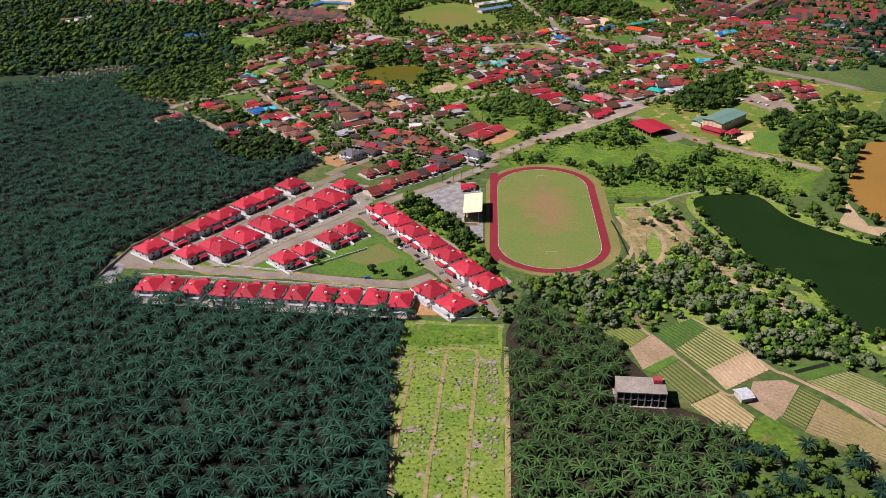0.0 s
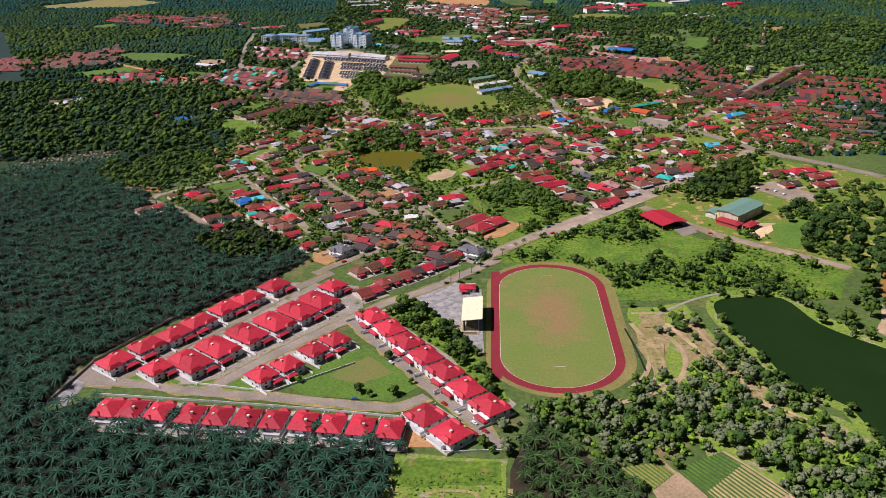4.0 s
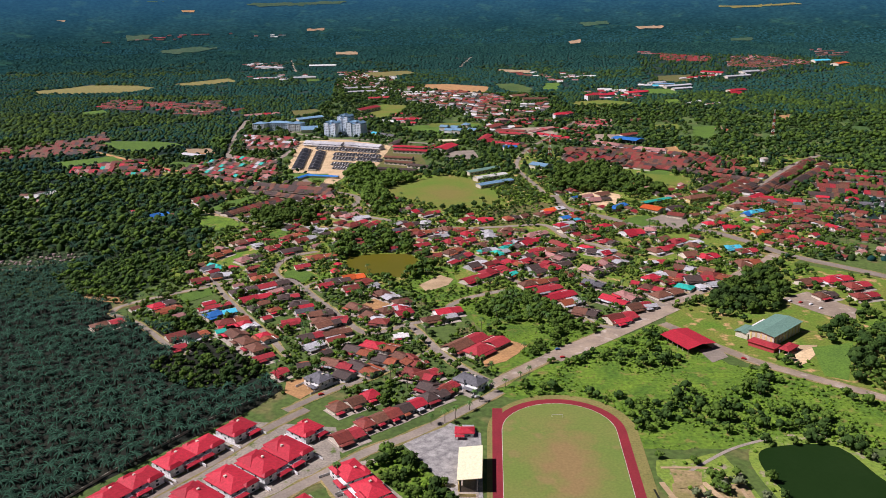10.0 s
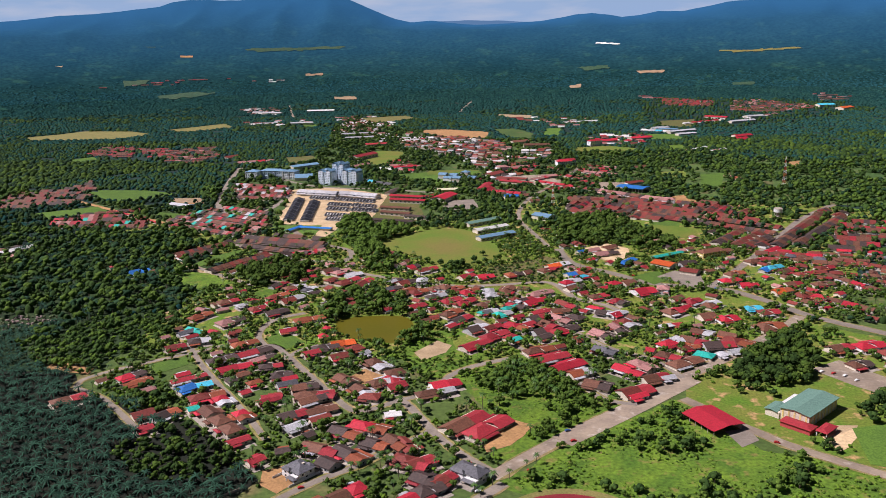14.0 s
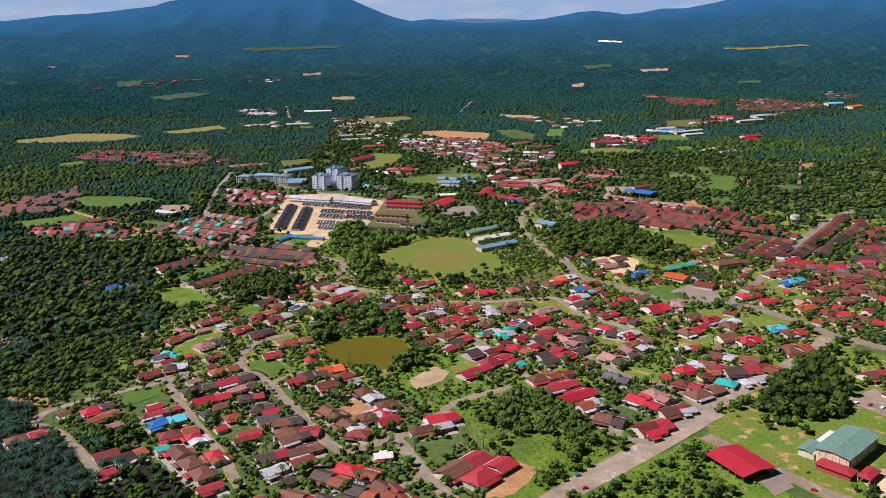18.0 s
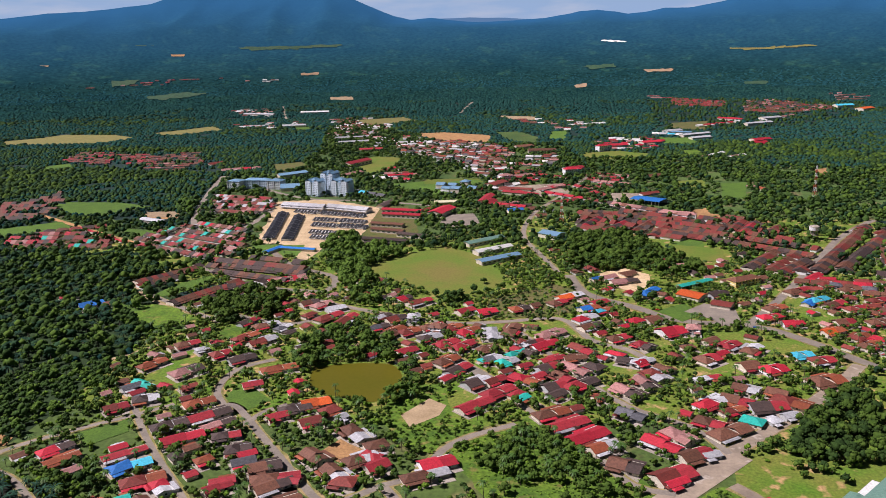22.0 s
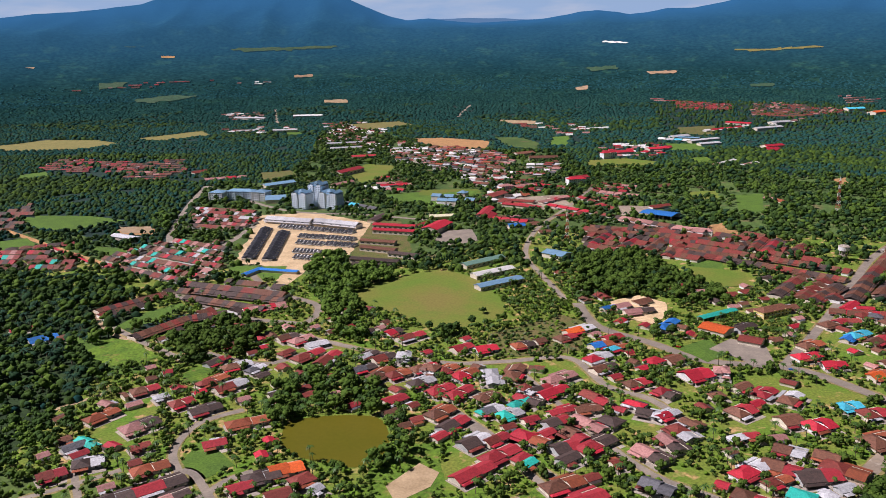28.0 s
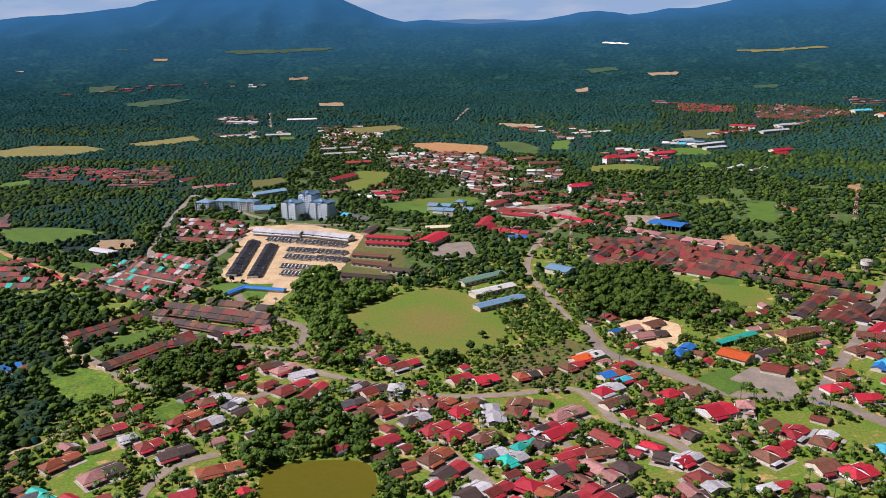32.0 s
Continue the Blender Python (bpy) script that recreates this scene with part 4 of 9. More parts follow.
def scatter(pts, spacing, jitter=0.45, clear=True, keep=1.0, clumpy=0.0):
    """Places inside an outline, on a loose triangular grid, off roads and houses."""
    x0, x1 = min(p[0] for p in pts), max(p[0] for p in pts)
    y0, y1 = min(p[1] for p in pts), max(p[1] for p in pts)
    ys, xs = np.mgrid[y0:y1:spacing * 0.866, x0:x1:spacing]
    xs = xs + (np.arange(xs.shape[0]) % 2)[:, None] * spacing / 2
    xs, ys = xs.ravel(), ys.ravel()
    xs = xs + RNG.uniform(-jitter, jitter, xs.size) * spacing
    ys = ys + RNG.uniform(-jitter, jitter, ys.size) * spacing
    ok = inside(xs, ys, pts)
    if clear:
        ok &= ~taken_at(xs, ys)
    if keep < 1:
        ok &= RNG.uniform(0, 1, xs.size) < keep
    xs, ys = xs[ok], ys[ok]
    if clumpy:
        v = np.array([noise.noise(Vector((x * 0.02, y * 0.02, 3))) for x, y in zip(xs, ys)])
        ok = v > clumpy - 0.5
        xs, ys = xs[ok], ys[ok]
    return xs, ys


def wood(pts, spacing, kinds, label, keep=1.0, jitter=0.45, lo=0.75, hi=1.25, clumpy=0.0, name="woodland"):
    xs, ys = scatter(pts, spacing, jitter, keep=keep, clumpy=clumpy)
    return grove(name, label, xs, ys, kinds, lo, hi)



def crop_rows(pts, material):
    """Raised beds across a plot."""
    a, b, c, d = (Vector(p) for p in pts)
    n = max(4, int((a - b).length / 2.6))
    bm = bmesh.new()
    for i in range(n):
        p, q = a.lerp(b, (i + 0.5) / n), d.lerp(c, (i + 0.5) / n)
        u = (q - p).normalized()
        o = Vector((-u.y, u.x)) * 0.6
        v = [bm.verts.new((*e, z)) for e, z in ((p - o, 0.1), (p, 0.75), (p + o, 0.1), (q - o, 0.1), (q, 0.75), (q + o, 0.1))]
        for f in ((0, 3, 4, 1), (1, 4, 5, 2), (0, 1, 2), (5, 4, 3)):
            bm.faces.new([v[k] for k in f])
    tagged(part("crop_rows", bm, material), "rows of low plants on raised beds", "crops", kind="stuff")


# ---- ground and distance ----


def make_ground():
    bm = bmesh.new()
    n = 64
    c = bm.verts.new((0, 800, 0))
    ring = [bm.verts.new((4800 * math.cos(6.28319 * i / n), 800 + 4800 * math.sin(6.28319 * i / n), 0)) for i in range(n)]
    for i in range(n):
        bm.faces.new((c, ring[i], ring[(i + 1) % n]))
    tagged(part("ground", bm, "ground_grass"), "green grassy ground of the whole plain", "ground", kind="structure")


make_ground()


def rise(x, y):
    """Height that ramps the flat far plain up to the horizon for the camera."""
    t = (math.hypot(x + 45.0, y + 90.0) - 3350) / 1290
    return max(0.0, 278 * min(1.0, max(0.0, t) / 0.72) ** 1.15 - 1.0)


def clearing(pts, material, label):
    """An uneven open place in the far woods, laid on the far ramp."""
    ring = ragged(pts, min(26, 0.14 * math.dist(pts[0], pts[2])), 14)
    CLEAR.append(ring)
    take(ring)
    x, y = (sum(p[i] for p in ring) / len(ring) for i in (0, 1))
    bm = bmesh.new()
    rows = []
    for k in (0.05, 0.35, 0.7, 1.0):
        rows.append([bm.verts.new((x + (p[0] - x) * k, y + (p[1] - y) * k, rise(x + (p[0] - x) * k, y + (p[1] - y) * k) + 3.0)) for p in ring])
    bm.faces.new(rows[0])
    for a, b in zip(rows, rows[1:]):
        for i in range(len(ring)):
            j = (i + 1) % len(ring)
            bm.faces.new((a[i], b[i], b[j], a[j]))
    bmesh.ops.recalc_face_normals(bm, faces=bm.faces[:])
    if sum(f.normal.z for f in bm.faces) < 0:
        bmesh.ops.reverse_faces(bm, faces=bm.faces[:])
    tagged(part(numbered("clearing"), bm, material), label, "ground", kind="structure")


CLEAR = []


SKYLINE = ((-0.86, 330), (-0.60, 350), (-0.518, 375), (-0.486, 393), (-0.449, 399), (-0.41, 417), (-0.381, 432), (-0.366, 453), (-0.346, 465), (-0.292, 459), (-0.268, 471), (-0.25, 481), (-0.231, 472), (-0.213, 487), (-0.188, 491), (-0.163, 450), (-0.138, 397), (-0.113, 349), (-0.094, 330), (-0.069, 336), (-0.053, 323), (-0.018, 308), (0.021, 312), (0.059, 322), (0.084, 337), (0.103, 354), (0.121, 358), (0.137, 348), (0.155, 334), (0.176, 343), (0.194, 358), (0.224, 359), (0.253, 380), (0.27, 399), (0.32, 407), (0.363, 416), (0.409, 393), (0.6, 420), (0.86, 360))


def make_distance():
    """The forest plain, ramped to the horizon to fit the view, and its mountains."""
    cx, cy = -45.0, -90.0
    na, nr = 340, 52
    vs, fs = [], []
    for i in range(na + 1):
        a = -0.85 + 1.7 * i / na
        top = np.interp(a, [q[0] for q in SKYLINE], [q[1] for q in SKYLINE]) - 277
        for j in range(nr + 1):
            t = j / nr
            r = 3350 + 1290 * t
            z = 278 * min(1.0, t / 0.72) ** 1.15 - 1.0
            x, y = cx + r * math.sin(a), cy + r * math.cos(a)
            k = max(0.0, (t - 0.60) / 0.40)
            ridge = 1 - 2 * abs(noise.noise(Vector((x * 0.0045, y * 0.003, 2.0))))
            rough = noise.noise(Vector((x * 0.014, y * 0.010, 5.0)))
            z += top * (k ** 1.6 + 0.42 * k * (1 - k) * ridge) + 9 * rough * k * (1.15 - k) + 4 * rough * min(t, 0.4)
            vs.append((x, y, z))
    for i in range(na):
        for j in range(nr):
            a = i * (nr + 1) + j
            fs += [(a, a + 1, a + nr + 2), (a, a + nr + 2, a + nr + 1)]
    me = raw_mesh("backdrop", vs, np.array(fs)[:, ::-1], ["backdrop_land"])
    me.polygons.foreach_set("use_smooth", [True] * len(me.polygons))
    tagged(new("backdrop", me), "distant forest plain, ramped up, and mountains in painted haze blue", "mountains", kind="structure")
    vs, fs = [], []
    for i in range(201):
        a = -0.85 + 1.7 * i / 200
        x, y = cx + 4700 * math.sin(a), cy + 4700 * math.cos(a)
        z = 330 + 22 * noise.noise(Vector((a * 9, 0, 7))) + 9 * noise.noise(Vector((a * 31, 0, 3)))
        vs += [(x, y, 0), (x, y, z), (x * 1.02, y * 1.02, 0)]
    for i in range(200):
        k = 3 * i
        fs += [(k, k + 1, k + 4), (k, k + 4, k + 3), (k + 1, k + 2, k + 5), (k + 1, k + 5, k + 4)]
    tagged(new("backdrop_far", raw_mesh("backdrop_far", vs, np.array(fs)[:, ::-1], ["far_hills"])), "hills on the horizon, glowing in painted haze blue", "mountains", kind="structure")

    vs, fs = [], []
    for i in range(65):
        a = -0.95 + 1.9 * i / 64
        for z in (150, 300, 400, 480, 560):
            vs.append((cx + 4740 * math.sin(a), cy + 4740 * math.cos(a), z))
    for i in range(64):
        for j in range(4):
            k = 5 * i + j
            fs += [(k, k + 6, k + 1), (k, k + 5, k + 6)]
    tagged(new("backdrop_sky", raw_mesh("backdrop_sky", vs, np.array(fs), ["hazy_sky"])), "pale hazy blue sky above the horizon", "sky", kind="structure")


make_distance()

# ---- surfaces of the ground ----
GREY_STRIP = [(-614.3, 529.6), (-588.5, 558.0), (-538.8, 585.3), (-503.3, 585.0), (-498.3, 557.2), (-529.8, 522.6), (-570.2, 498.2), (-587.6, 482.4)]
patch('forest_ground', [(-700, 560), (560, 700), (2100, 3500), (-2250, 3500)], 'far_floor', 'floor of the far woods, tree shade and haze in its colour', taken=False)
patch('town_ground', [(-731.8, 1093.0), (-754.3, 1197.4), (-660.1, 1177.6), (-589.4, 1115.6), (-508.9, 1126.8), (-549.4, 1392.7), (-594.8, 1565.3), (-462.8, 1611.2), (-463.4, 1918.6), (-521.0, 2258.3), (-513.3, 2649.1), (-297.6, 2285.2), (-191.7, 2063.5), (-42.6, 1974.0), (123.2, 1955.5), (152.8, 1591.1), (205.8, 1481.8), (226.5, 1270.4), (292.3, 1138.5), (459.8, 1131.7), (555.1, 1074.2), (360.3, 688.6), (233.7, 474.3), (-229.0, 466.1), (-470.5, 519.9), (-555.9, 689.6), (-405.0, 700.6), (-345.1, 819.0), (-419.0, 819.9), (-606.0, 889.7)], 'town_grass', 'grass and trodden earth between the houses', taken=False, amp=10)
patch('town_ground', [(-731.8, 1093.0), (-754.3, 1197.4), (-660.1, 1177.6), (-589.4, 1115.6), (-508.9, 1126.8), (-549.4, 1392.7), (-594.8, 1565.3), (-462.8, 1611.2), (-463.4, 1918.6), (-521.0, 2258.3), (-513.3, 2649.1), (-297.6, 2285.2), (-191.7, 2063.5), (-42.6, 1974.0), (123.2, 1955.5), (152.8, 1591.1), (205.8, 1481.8), (226.5, 1270.4), (292.3, 1138.5), (200, 1180), (60, 1180), (-60, 1090), (-160, 1000), (-260, 960), (-400, 1000), (-520, 1000)], 'wood_grass', 'rough grass under the trees of the far town', taken=False, amp=10)
patch('scrub_ground', GREY_STRIP, 'grey_scrub', 'greyish cleared strip at the edge of the plantation', taken=False, amp=5)
patch('forest_ground', [(-437.9, -218.6), (-86.4, -205.6), (-102.2, -62.0), (-91.3, -11.8), (-109.6, 5.2), (-293.0, 33.7), (-321.5, 15.1), (-321.0, 77.9), (-211.5, 229.3), (-200.0, 257.0), (-267.8, 334.4), (-389.7, 397.6), (-487.7, 554.9), (-918.4, 397.7)], 'forest_floor', 'oil palm plantation floor, shade under the fronds in its colour', taken=False)
patch('forest_ground', [(-33.2, -30.0), (-19.6, 18.3), (7.7, -16.0), (30.2, -34.6), (40.4, -57.9), (58.5, -99.3), (86.9, -117.1), (63.2, -200.0), (-36.6, -203.7)], 'plantation_soil', 'brown soil of the oil palm plantation', taken=False)
patch('forest_ground', [(-998.6, 770.6), (-755.1, 886.0), (-489.2, 912.9), (-383.2, 760.7), (-390.9, 602.8), (-386.3, 499.5), (-398.7, 429.1), (-494.9, 441.7), (-711.4, 440.5)], 'undergrowth', 'dark floor of the wood', taken=False)
patch('scrub_ground', [(-86.4, -205.6), (-99.6, -38.0), (-96.3, -17.3), (-35.2, -20.4), (-35.6, -203.7)], 'weedy_strip', 'cleared strip with bright weeds between the palms', amp=3)
patch('scrub_ground', [(-100.6, -45.4), (-90.5, -21.8), (-38.7, -22.4), (-37.4, -42.5)], 'bright_scrub', 'bright grass at the head of the strip', taken=False, amp=2)
road([(-88.1, -50.5), (-90.4, -101.9), (-91.3, -142.7), (-89.9, -178.9)], 2.3, 'rut_soil', 'sandy wheel track through the cleared strip', name='path', margin=0)
road([(-68.8, -48.8), (-71.2, -105.7), (-73.1, -149.9), (-73.6, -178.4)], 2.3, 'rut_soil', 'sandy wheel track through the cleared strip', name='path', margin=0)
road([(-77.5, -50.8), (-69.5, -48.2), (-53.1, -48.9), (-50.3, -55.9), (-50.7, -68.4), (-53.2, -127.3), (-54.9, -177.7)], 2.3, 'rut_soil', 'sandy wheel track through the cleared strip', name='path', margin=0)
road([(-34.6, -203.6), (-33.6, -120.9), (-33.4, -45.4)], 2.8, 'rut_soil', 'bare earth track beside the palms', name='path')
patch('town_ground', [(123.2, 432.5), (256.5, 563.9), (327.9, 515.6), (399.0, 466.1), (264.9, 228.6), (219.6, 273.2), (169.2, 308.8), (105.4, 383.5)], 'town_grass', 'grass and trodden earth round the halls', taken=False, amp=3)
patch('scrub_ground', [(-45.4, 251.2), (3.7, 304.5), (60.4, 355.7), (103.6, 385.6), (112.1, 354.4), (140.0, 304.0), (219.6, 273.2), (255.1, 248.5), (219.2, 180.6), (44.8, 176.3), (35.0, 217.3)], 'bright_scrub', 'bright green overgrown ground', taken=False, amp=4)
patch('scrub_ground', [(-76.7, 434.4), (-19.0, 481.0), (9.1, 435.3), (31.7, 412.6), (60, 377), (13.7, 324.3), (-21.7, 282), (-49.3, 290), (-32.6, 323.7), (-54.4, 373.8), (-71.5, 411.3)], 'bright_scrub', 'bright green overgrown lot', taken=False, amp=3)
patch('scrub_ground', [(-131.7, 540.1), (-86.4, 540.2), (-78.7, 480.6), (-51.0, 470.0), (-63.6, 429.8), (-101.8, 424.7), (-128.5, 469.4)], 'bright_scrub', 'overgrown ground round the sandy court', taken=False, amp=3)
patch('scrub_ground', [(57.2, 164.1), (102.8, 173.4), (114.3, 111.6), (136.4, 49.6), (168.4, 14.2), (145.6, -34.3), (83.2, -36.3), (62.8, 36.6)], 'weedy_strip', 'dry scrub with sandy paths beside the lake', taken=False, amp=4)
patch('bare_ground', [(82.5, 132.7), (107.0, 140.9), (117.6, 84.9), (130.4, 60.9), (118.6, 43.6), (103.8, 72.1), (86.4, 84.2)], 'sandy_scrub', 'pale sandy ground', taken=False, amp=6)
patch('bare_ground', [(61.1, 139.9), (84.5, 152.3), (73.4, 96.9), (62.5, 68.0), (57.4, 96.6)], 'sandy_scrub', 'bare brown earth', taken=False, amp=5)
road([(82.1, 140.4), (103.7, 84.6), (118.6, 43.6), (136.0, 13.3), (148.4, -0.4)], 3.5, 'sand', 'pale sandy footpath through the scrub', name='path', margin=0)
road([(57.2, 139.9), (64.0, 103.5), (56.3, 70.9), (43.2, 52.8)], 3.5, 'sand', 'pale sandy footpath through the scrub', name='path', margin=0)
road([(72.6, 140.2), (85.8, 97.2), (72.4, 59.3), (34.1, 35.9)], 3.5, 'sand', 'pale sandy footpath through the scrub', name='path', margin=0)
road([(76.7, 152.1), (107.8, 177.8), (135.6, 191.6)], 2.5, 'concrete', 'narrow paved path to the lake', name='path')
patch('lawn_bank', [(118.6, 175.1), (141.5, 195.3), (184.0, 195.8), (199.0, 154.2), (223.5, 123.9), (252.8, 97.9), (357.2, 90.9), (261.6, -78.3), (193.4, -53.6), (168.5, -15.2), (164.4, 31.5), (142.0, 44.9), (131.7, 88.4), (117.9, 139.3)], 'weedy_strip', 'grassy bank round the lake', round_off=4, taken=False)
patch('water_lake', [(124.1, 172.9), (142.1, 183.5), (177.1, 182.8), (191.1, 141.5), (217.2, 112.2), (245.7, 92.4), (332.5, 81.8), (260.9, -51.7), (196.0, -30.1), (176.9, -5.1), (169.8, 37.7), (147.4, 54.6), (138.5, 95.8), (123.9, 142.5)], 'lake_water', 'dark green still lake', round_off=4, category='water')
patch('bare_ground', [(226.0, 130.9), (248.0, 173.5), (247.6, 126.2), (271.0, 121.7), (262.9, 102.7), (241.9, 111.6)], 'sand', 'sandy bank by the pond', amp=3)
patch('water_pond', [(254.4, 190.8), (277.6, 240.8), (310.3, 300.3), (335.1, 312.7), (411.3, 305.5), (323.8, 127.5), (262.8, 134.5), (255.6, 146.7)], 'quarry_water', 'muddy orange-brown pond', round_off=4, category='water')
patch('water_pond', [(-202.6, 565.6), (-191.4, 578.7), (-154.8, 584.5), (-130.3, 575.9), (-120.9, 533.0), (-138.8, 506.0), (-169.8, 514.6), (-194.5, 529.3)], 'pond_water', 'murky olive-yellow pond', round_off=4, category='water')
patch('plot', [(25.7, -25.9), (52.2, -20.1), (56.5, -28.3), (40.3, -44.6)], 'lawn', 'pale green plot')
crop_rows([(25.7, -25.9), (52.2, -20.1), (56.5, -28.3), (40.3, -44.6)], 'dry_grass')
patch('plot', [(40.3, -44.6), (56.5, -28.3), (67.7, -48.6), (45.1, -65.6)], 'pink_soil', 'fallow brown plot')
patch('plot', [(45.1, -65.6), (67.7, -48.6), (68.6, -53.7), (52.0, -68.7)], 'lawn', 'bright green plot')
patch('plot', [(51.8, -69.8), (68.4, -54.9), (84.6, -84.1), (65.7, -96.7)], 'dry_grass', 'striped green vegetable plot')
crop_rows([(51.8, -69.8), (68.4, -54.9), (84.6, -84.1), (65.7, -96.7)], 'crop')
patch('plot', [(56.4, -26.4), (84.6, -10.1), (93.2, -20.3), (68.5, -44.4)], 'lawn', 'bright green vegetable plot')
crop_rows([(56.4, -26.4), (84.6, -10.1), (93.2, -20.3), (68.5, -44.4)], 'crop')
patch('plot', [(68.5, -44.4), (93.2, -20.3), (110.4, -45.0), (81.2, -66.2)], 'rut_soil', 'dark green vegetable plot in close rows')
crop_rows([(68.5, -44.4), (93.2, -20.3), (110.4, -45.0), (81.2, -66.2)], 'crop')
patch('plot', [(81.2, -66.2), (110.4, -45.0), (117.6, -63.6), (88.1, -84.0)], 'sand', 'ploughed pale plot')
crop_rows([(81.2, -66.2), (110.4, -45.0), (117.6, -63.6), (88.1, -84.0)], 'pink_soil')
patch('plot', [(65.5, -97.7), (84.3, -85.7), (97.7, -107.1), (84.6, -125.1)], 'sand', 'ploughed straw-coloured plot')
crop_rows([(65.5, -97.7), (84.3, -85.7), (97.7, -107.1), (84.6, -125.1)], 'dry_grass')
patch('plot', [(104.9, -75.2), (122.5, -73.6), (129.3, -78.7), (111.1, -106.7), (98.0, -91.8)], 'pink_soil', 'pinkish brown plot')
patch('plot', [(111.1, -106.7), (129.5, -80.2), (137.8, -89.1), (120.0, -116.9)], 'dry_grass', 'plot of tall dark green rows')
crop_rows([(111.1, -106.7), (129.5, -80.2), (137.8, -89.1), (120.0, -116.9)], 'crop')
patch('plot', [(119.6, -118.2), (137.3, -90.6), (160.7, -116.9), (166.5, -149.7), (151.6, -139.6)], 'pink_soil', 'pinkish ploughed plot')
crop_rows([(119.6, -118.2), (137.3, -90.6), (160.7, -116.9), (166.5, -149.7)], 'dry_grass')
patch('plot', [(134.8, -74.3), (162.5, -63.9), (175.7, -76.3), (180.4, -118.5), (162.6, -112.4), (147.9, -90.2)], 'pink_soil', 'brown plot with green at one end')
crop_rows([(134.8, -74.3), (162.5, -63.9), (175.7, -76.3), (180.4, -118.5)], 'lawn')
patch('plot', [(127.6, -63.3), (151.2, -52.6), (159.6, -62.4), (134.8, -74.3)], 'lawn', 'bright green plot')
patch('plot', [(130.8, -64.3), (152.8, -55.3), (153.3, -58.7), (131.3, -67.5)], 'forest_floor', 'black sheeting over a bed')
patch('plot', [(86.0, -126.3), (96.5, -109.5), (104.2, -104.1), (112.8, -116.2), (117.6, -129.6), (106.5, -141.1), (95.4, -134.9)], 'bright_scrub', 'bright green meadow')
patch('plot', [(98.0, -88.3), (103.4, -94.0), (110.3, -106.3), (107.0, -109.6), (95.2, -94.3)], 'sand', 'trodden yard before the farm shed')
road([(43.6, -9.8), (65.0, -48.6), (84.5, -84.6), (91.2, -88.5)], 2.2, 'sand', 'pale earth path between the plots', name='path')
road([(84.6, -10.1), (104.1, -37.5), (118.9, -63.5), (127.0, -70.3), (147.4, -91.7), (161.3, -115.6), (174.6, -137.6)], 2.6, 'sand', 'pale earth path between the plots', name='path')
road([(81.2, -66.2), (96.1, -56.4), (110.4, -45.0)], 1.6, 'sand', 'narrow path between two plots', name='path')
for _p in ([(-312, 66), (-218, 208), (-150, 200), (-138, 152), (-232, 42), (-285, 54)], [(-288, 36), (-95, 14), (-90, -16), (-288, 0)], [(-146, 150), (-118, 162), (-28, 34), (-46, 6), (-64, 20)], [(-206, 46), (-138, 108), (-152, 122), (-216, 66)]):
    patch('paved_ground', _p, 'estate_ground', 'worn concrete yards of the estate with weeds', taken=False)
patch('lawn', [(-177.5, 54.1), (-131.8, 104.0), (-100.7, 68.8), (-89.2, 51.5), (-105.8, 35.2), (-159.1, 39.7)], 'lawn', 'mown park lawn inside the estate')
patch('lawn', [(-239.1, 50.5), (-200.8, 69.1), (-183.9, 47.9), (-202.0, 43.1)], 'lawn', 'grass corner beside the street')
patch('lawn', [(-283.6, 53.3), (-275.0, 73.3), (-244.2, 54.2), (-249.5, 46.5)], 'lawn', 'grass corner beside the street')
patch('lawn', [(-148.3, 65.5), (-127.9, 90.3), (-107.3, 67.9), (-126.7, 51.4)], 'pitch_worn', 'worn brownish middle of the lawn', taken=False, amp=4)
patch('bare_ground', [(-95.9, 16.3), (-88.0, 21.8), (-66.7, -10.6), (-94.0, -11.4)], 'bare_soil', 'brown bare earth lot')
patch('bare_ground', [(-97.4, 25.0), (-95.8, -10.2), (-104.4, -10.4)], 'concrete', 'paved yard')
patch('paved_yard', [(-321.9, 58.7), (-312.6, 75.0), (-288.2, 67.4), (-287.0, 44.2), (-304.7, 46.8)], 'asphalt', 'paved turning place at the end of the street')
patch('paved_yard', [(-321.0, 26.7), (-319.6, 58.0), (-305.8, 51.3), (-306.7, 24.9)], 'concrete_dark', 'concrete yard with a drain')
patch('paved_lot', [(-102.6, 179.6), (-76.3, 210.4), (-51.3, 194.6), (-48.5, 94.3), (-63.8, 117.7), (-87.5, 158.7)], 'concrete_dark', 'worn grey parking lot beside the stand')
patch('lawn', [(-122.5, 151.1), (-102.1, 174.2), (-73.0, 134.3), (-46.8, 81.9), (-31.8, 36.9), (-39.2, 29.8), (-71.0, 89.7)], 'bright_scrub', 'weedy verge behind the houses', taken=False)
patch('bare_ground', [(-200.4, 268.1), (-184.8, 278.0), (-171.1, 260.8), (-183.6, 239.9), (-197.8, 250.5)], 'bare_soil', 'bare ochre earth yard')
road([(-37.9, 255.3), (-62.4, 227.3), (-94.3, 194.1), (-124.6, 169.6), (-146.1, 144.8), (-173.5, 113.9), (-199.5, 80.5), (-223.5, 44.1)], 8, 'asphalt', 'wide grey street through the estate')
road([(-175.1, 224.9), (-198.7, 195.0), (-221.9, 153.7), (-265.2, 92.8), (-284.6, 61.1), (-300.9, 56.8)], 7, 'asphalt', 'grey street between rows of red-roofed villas')
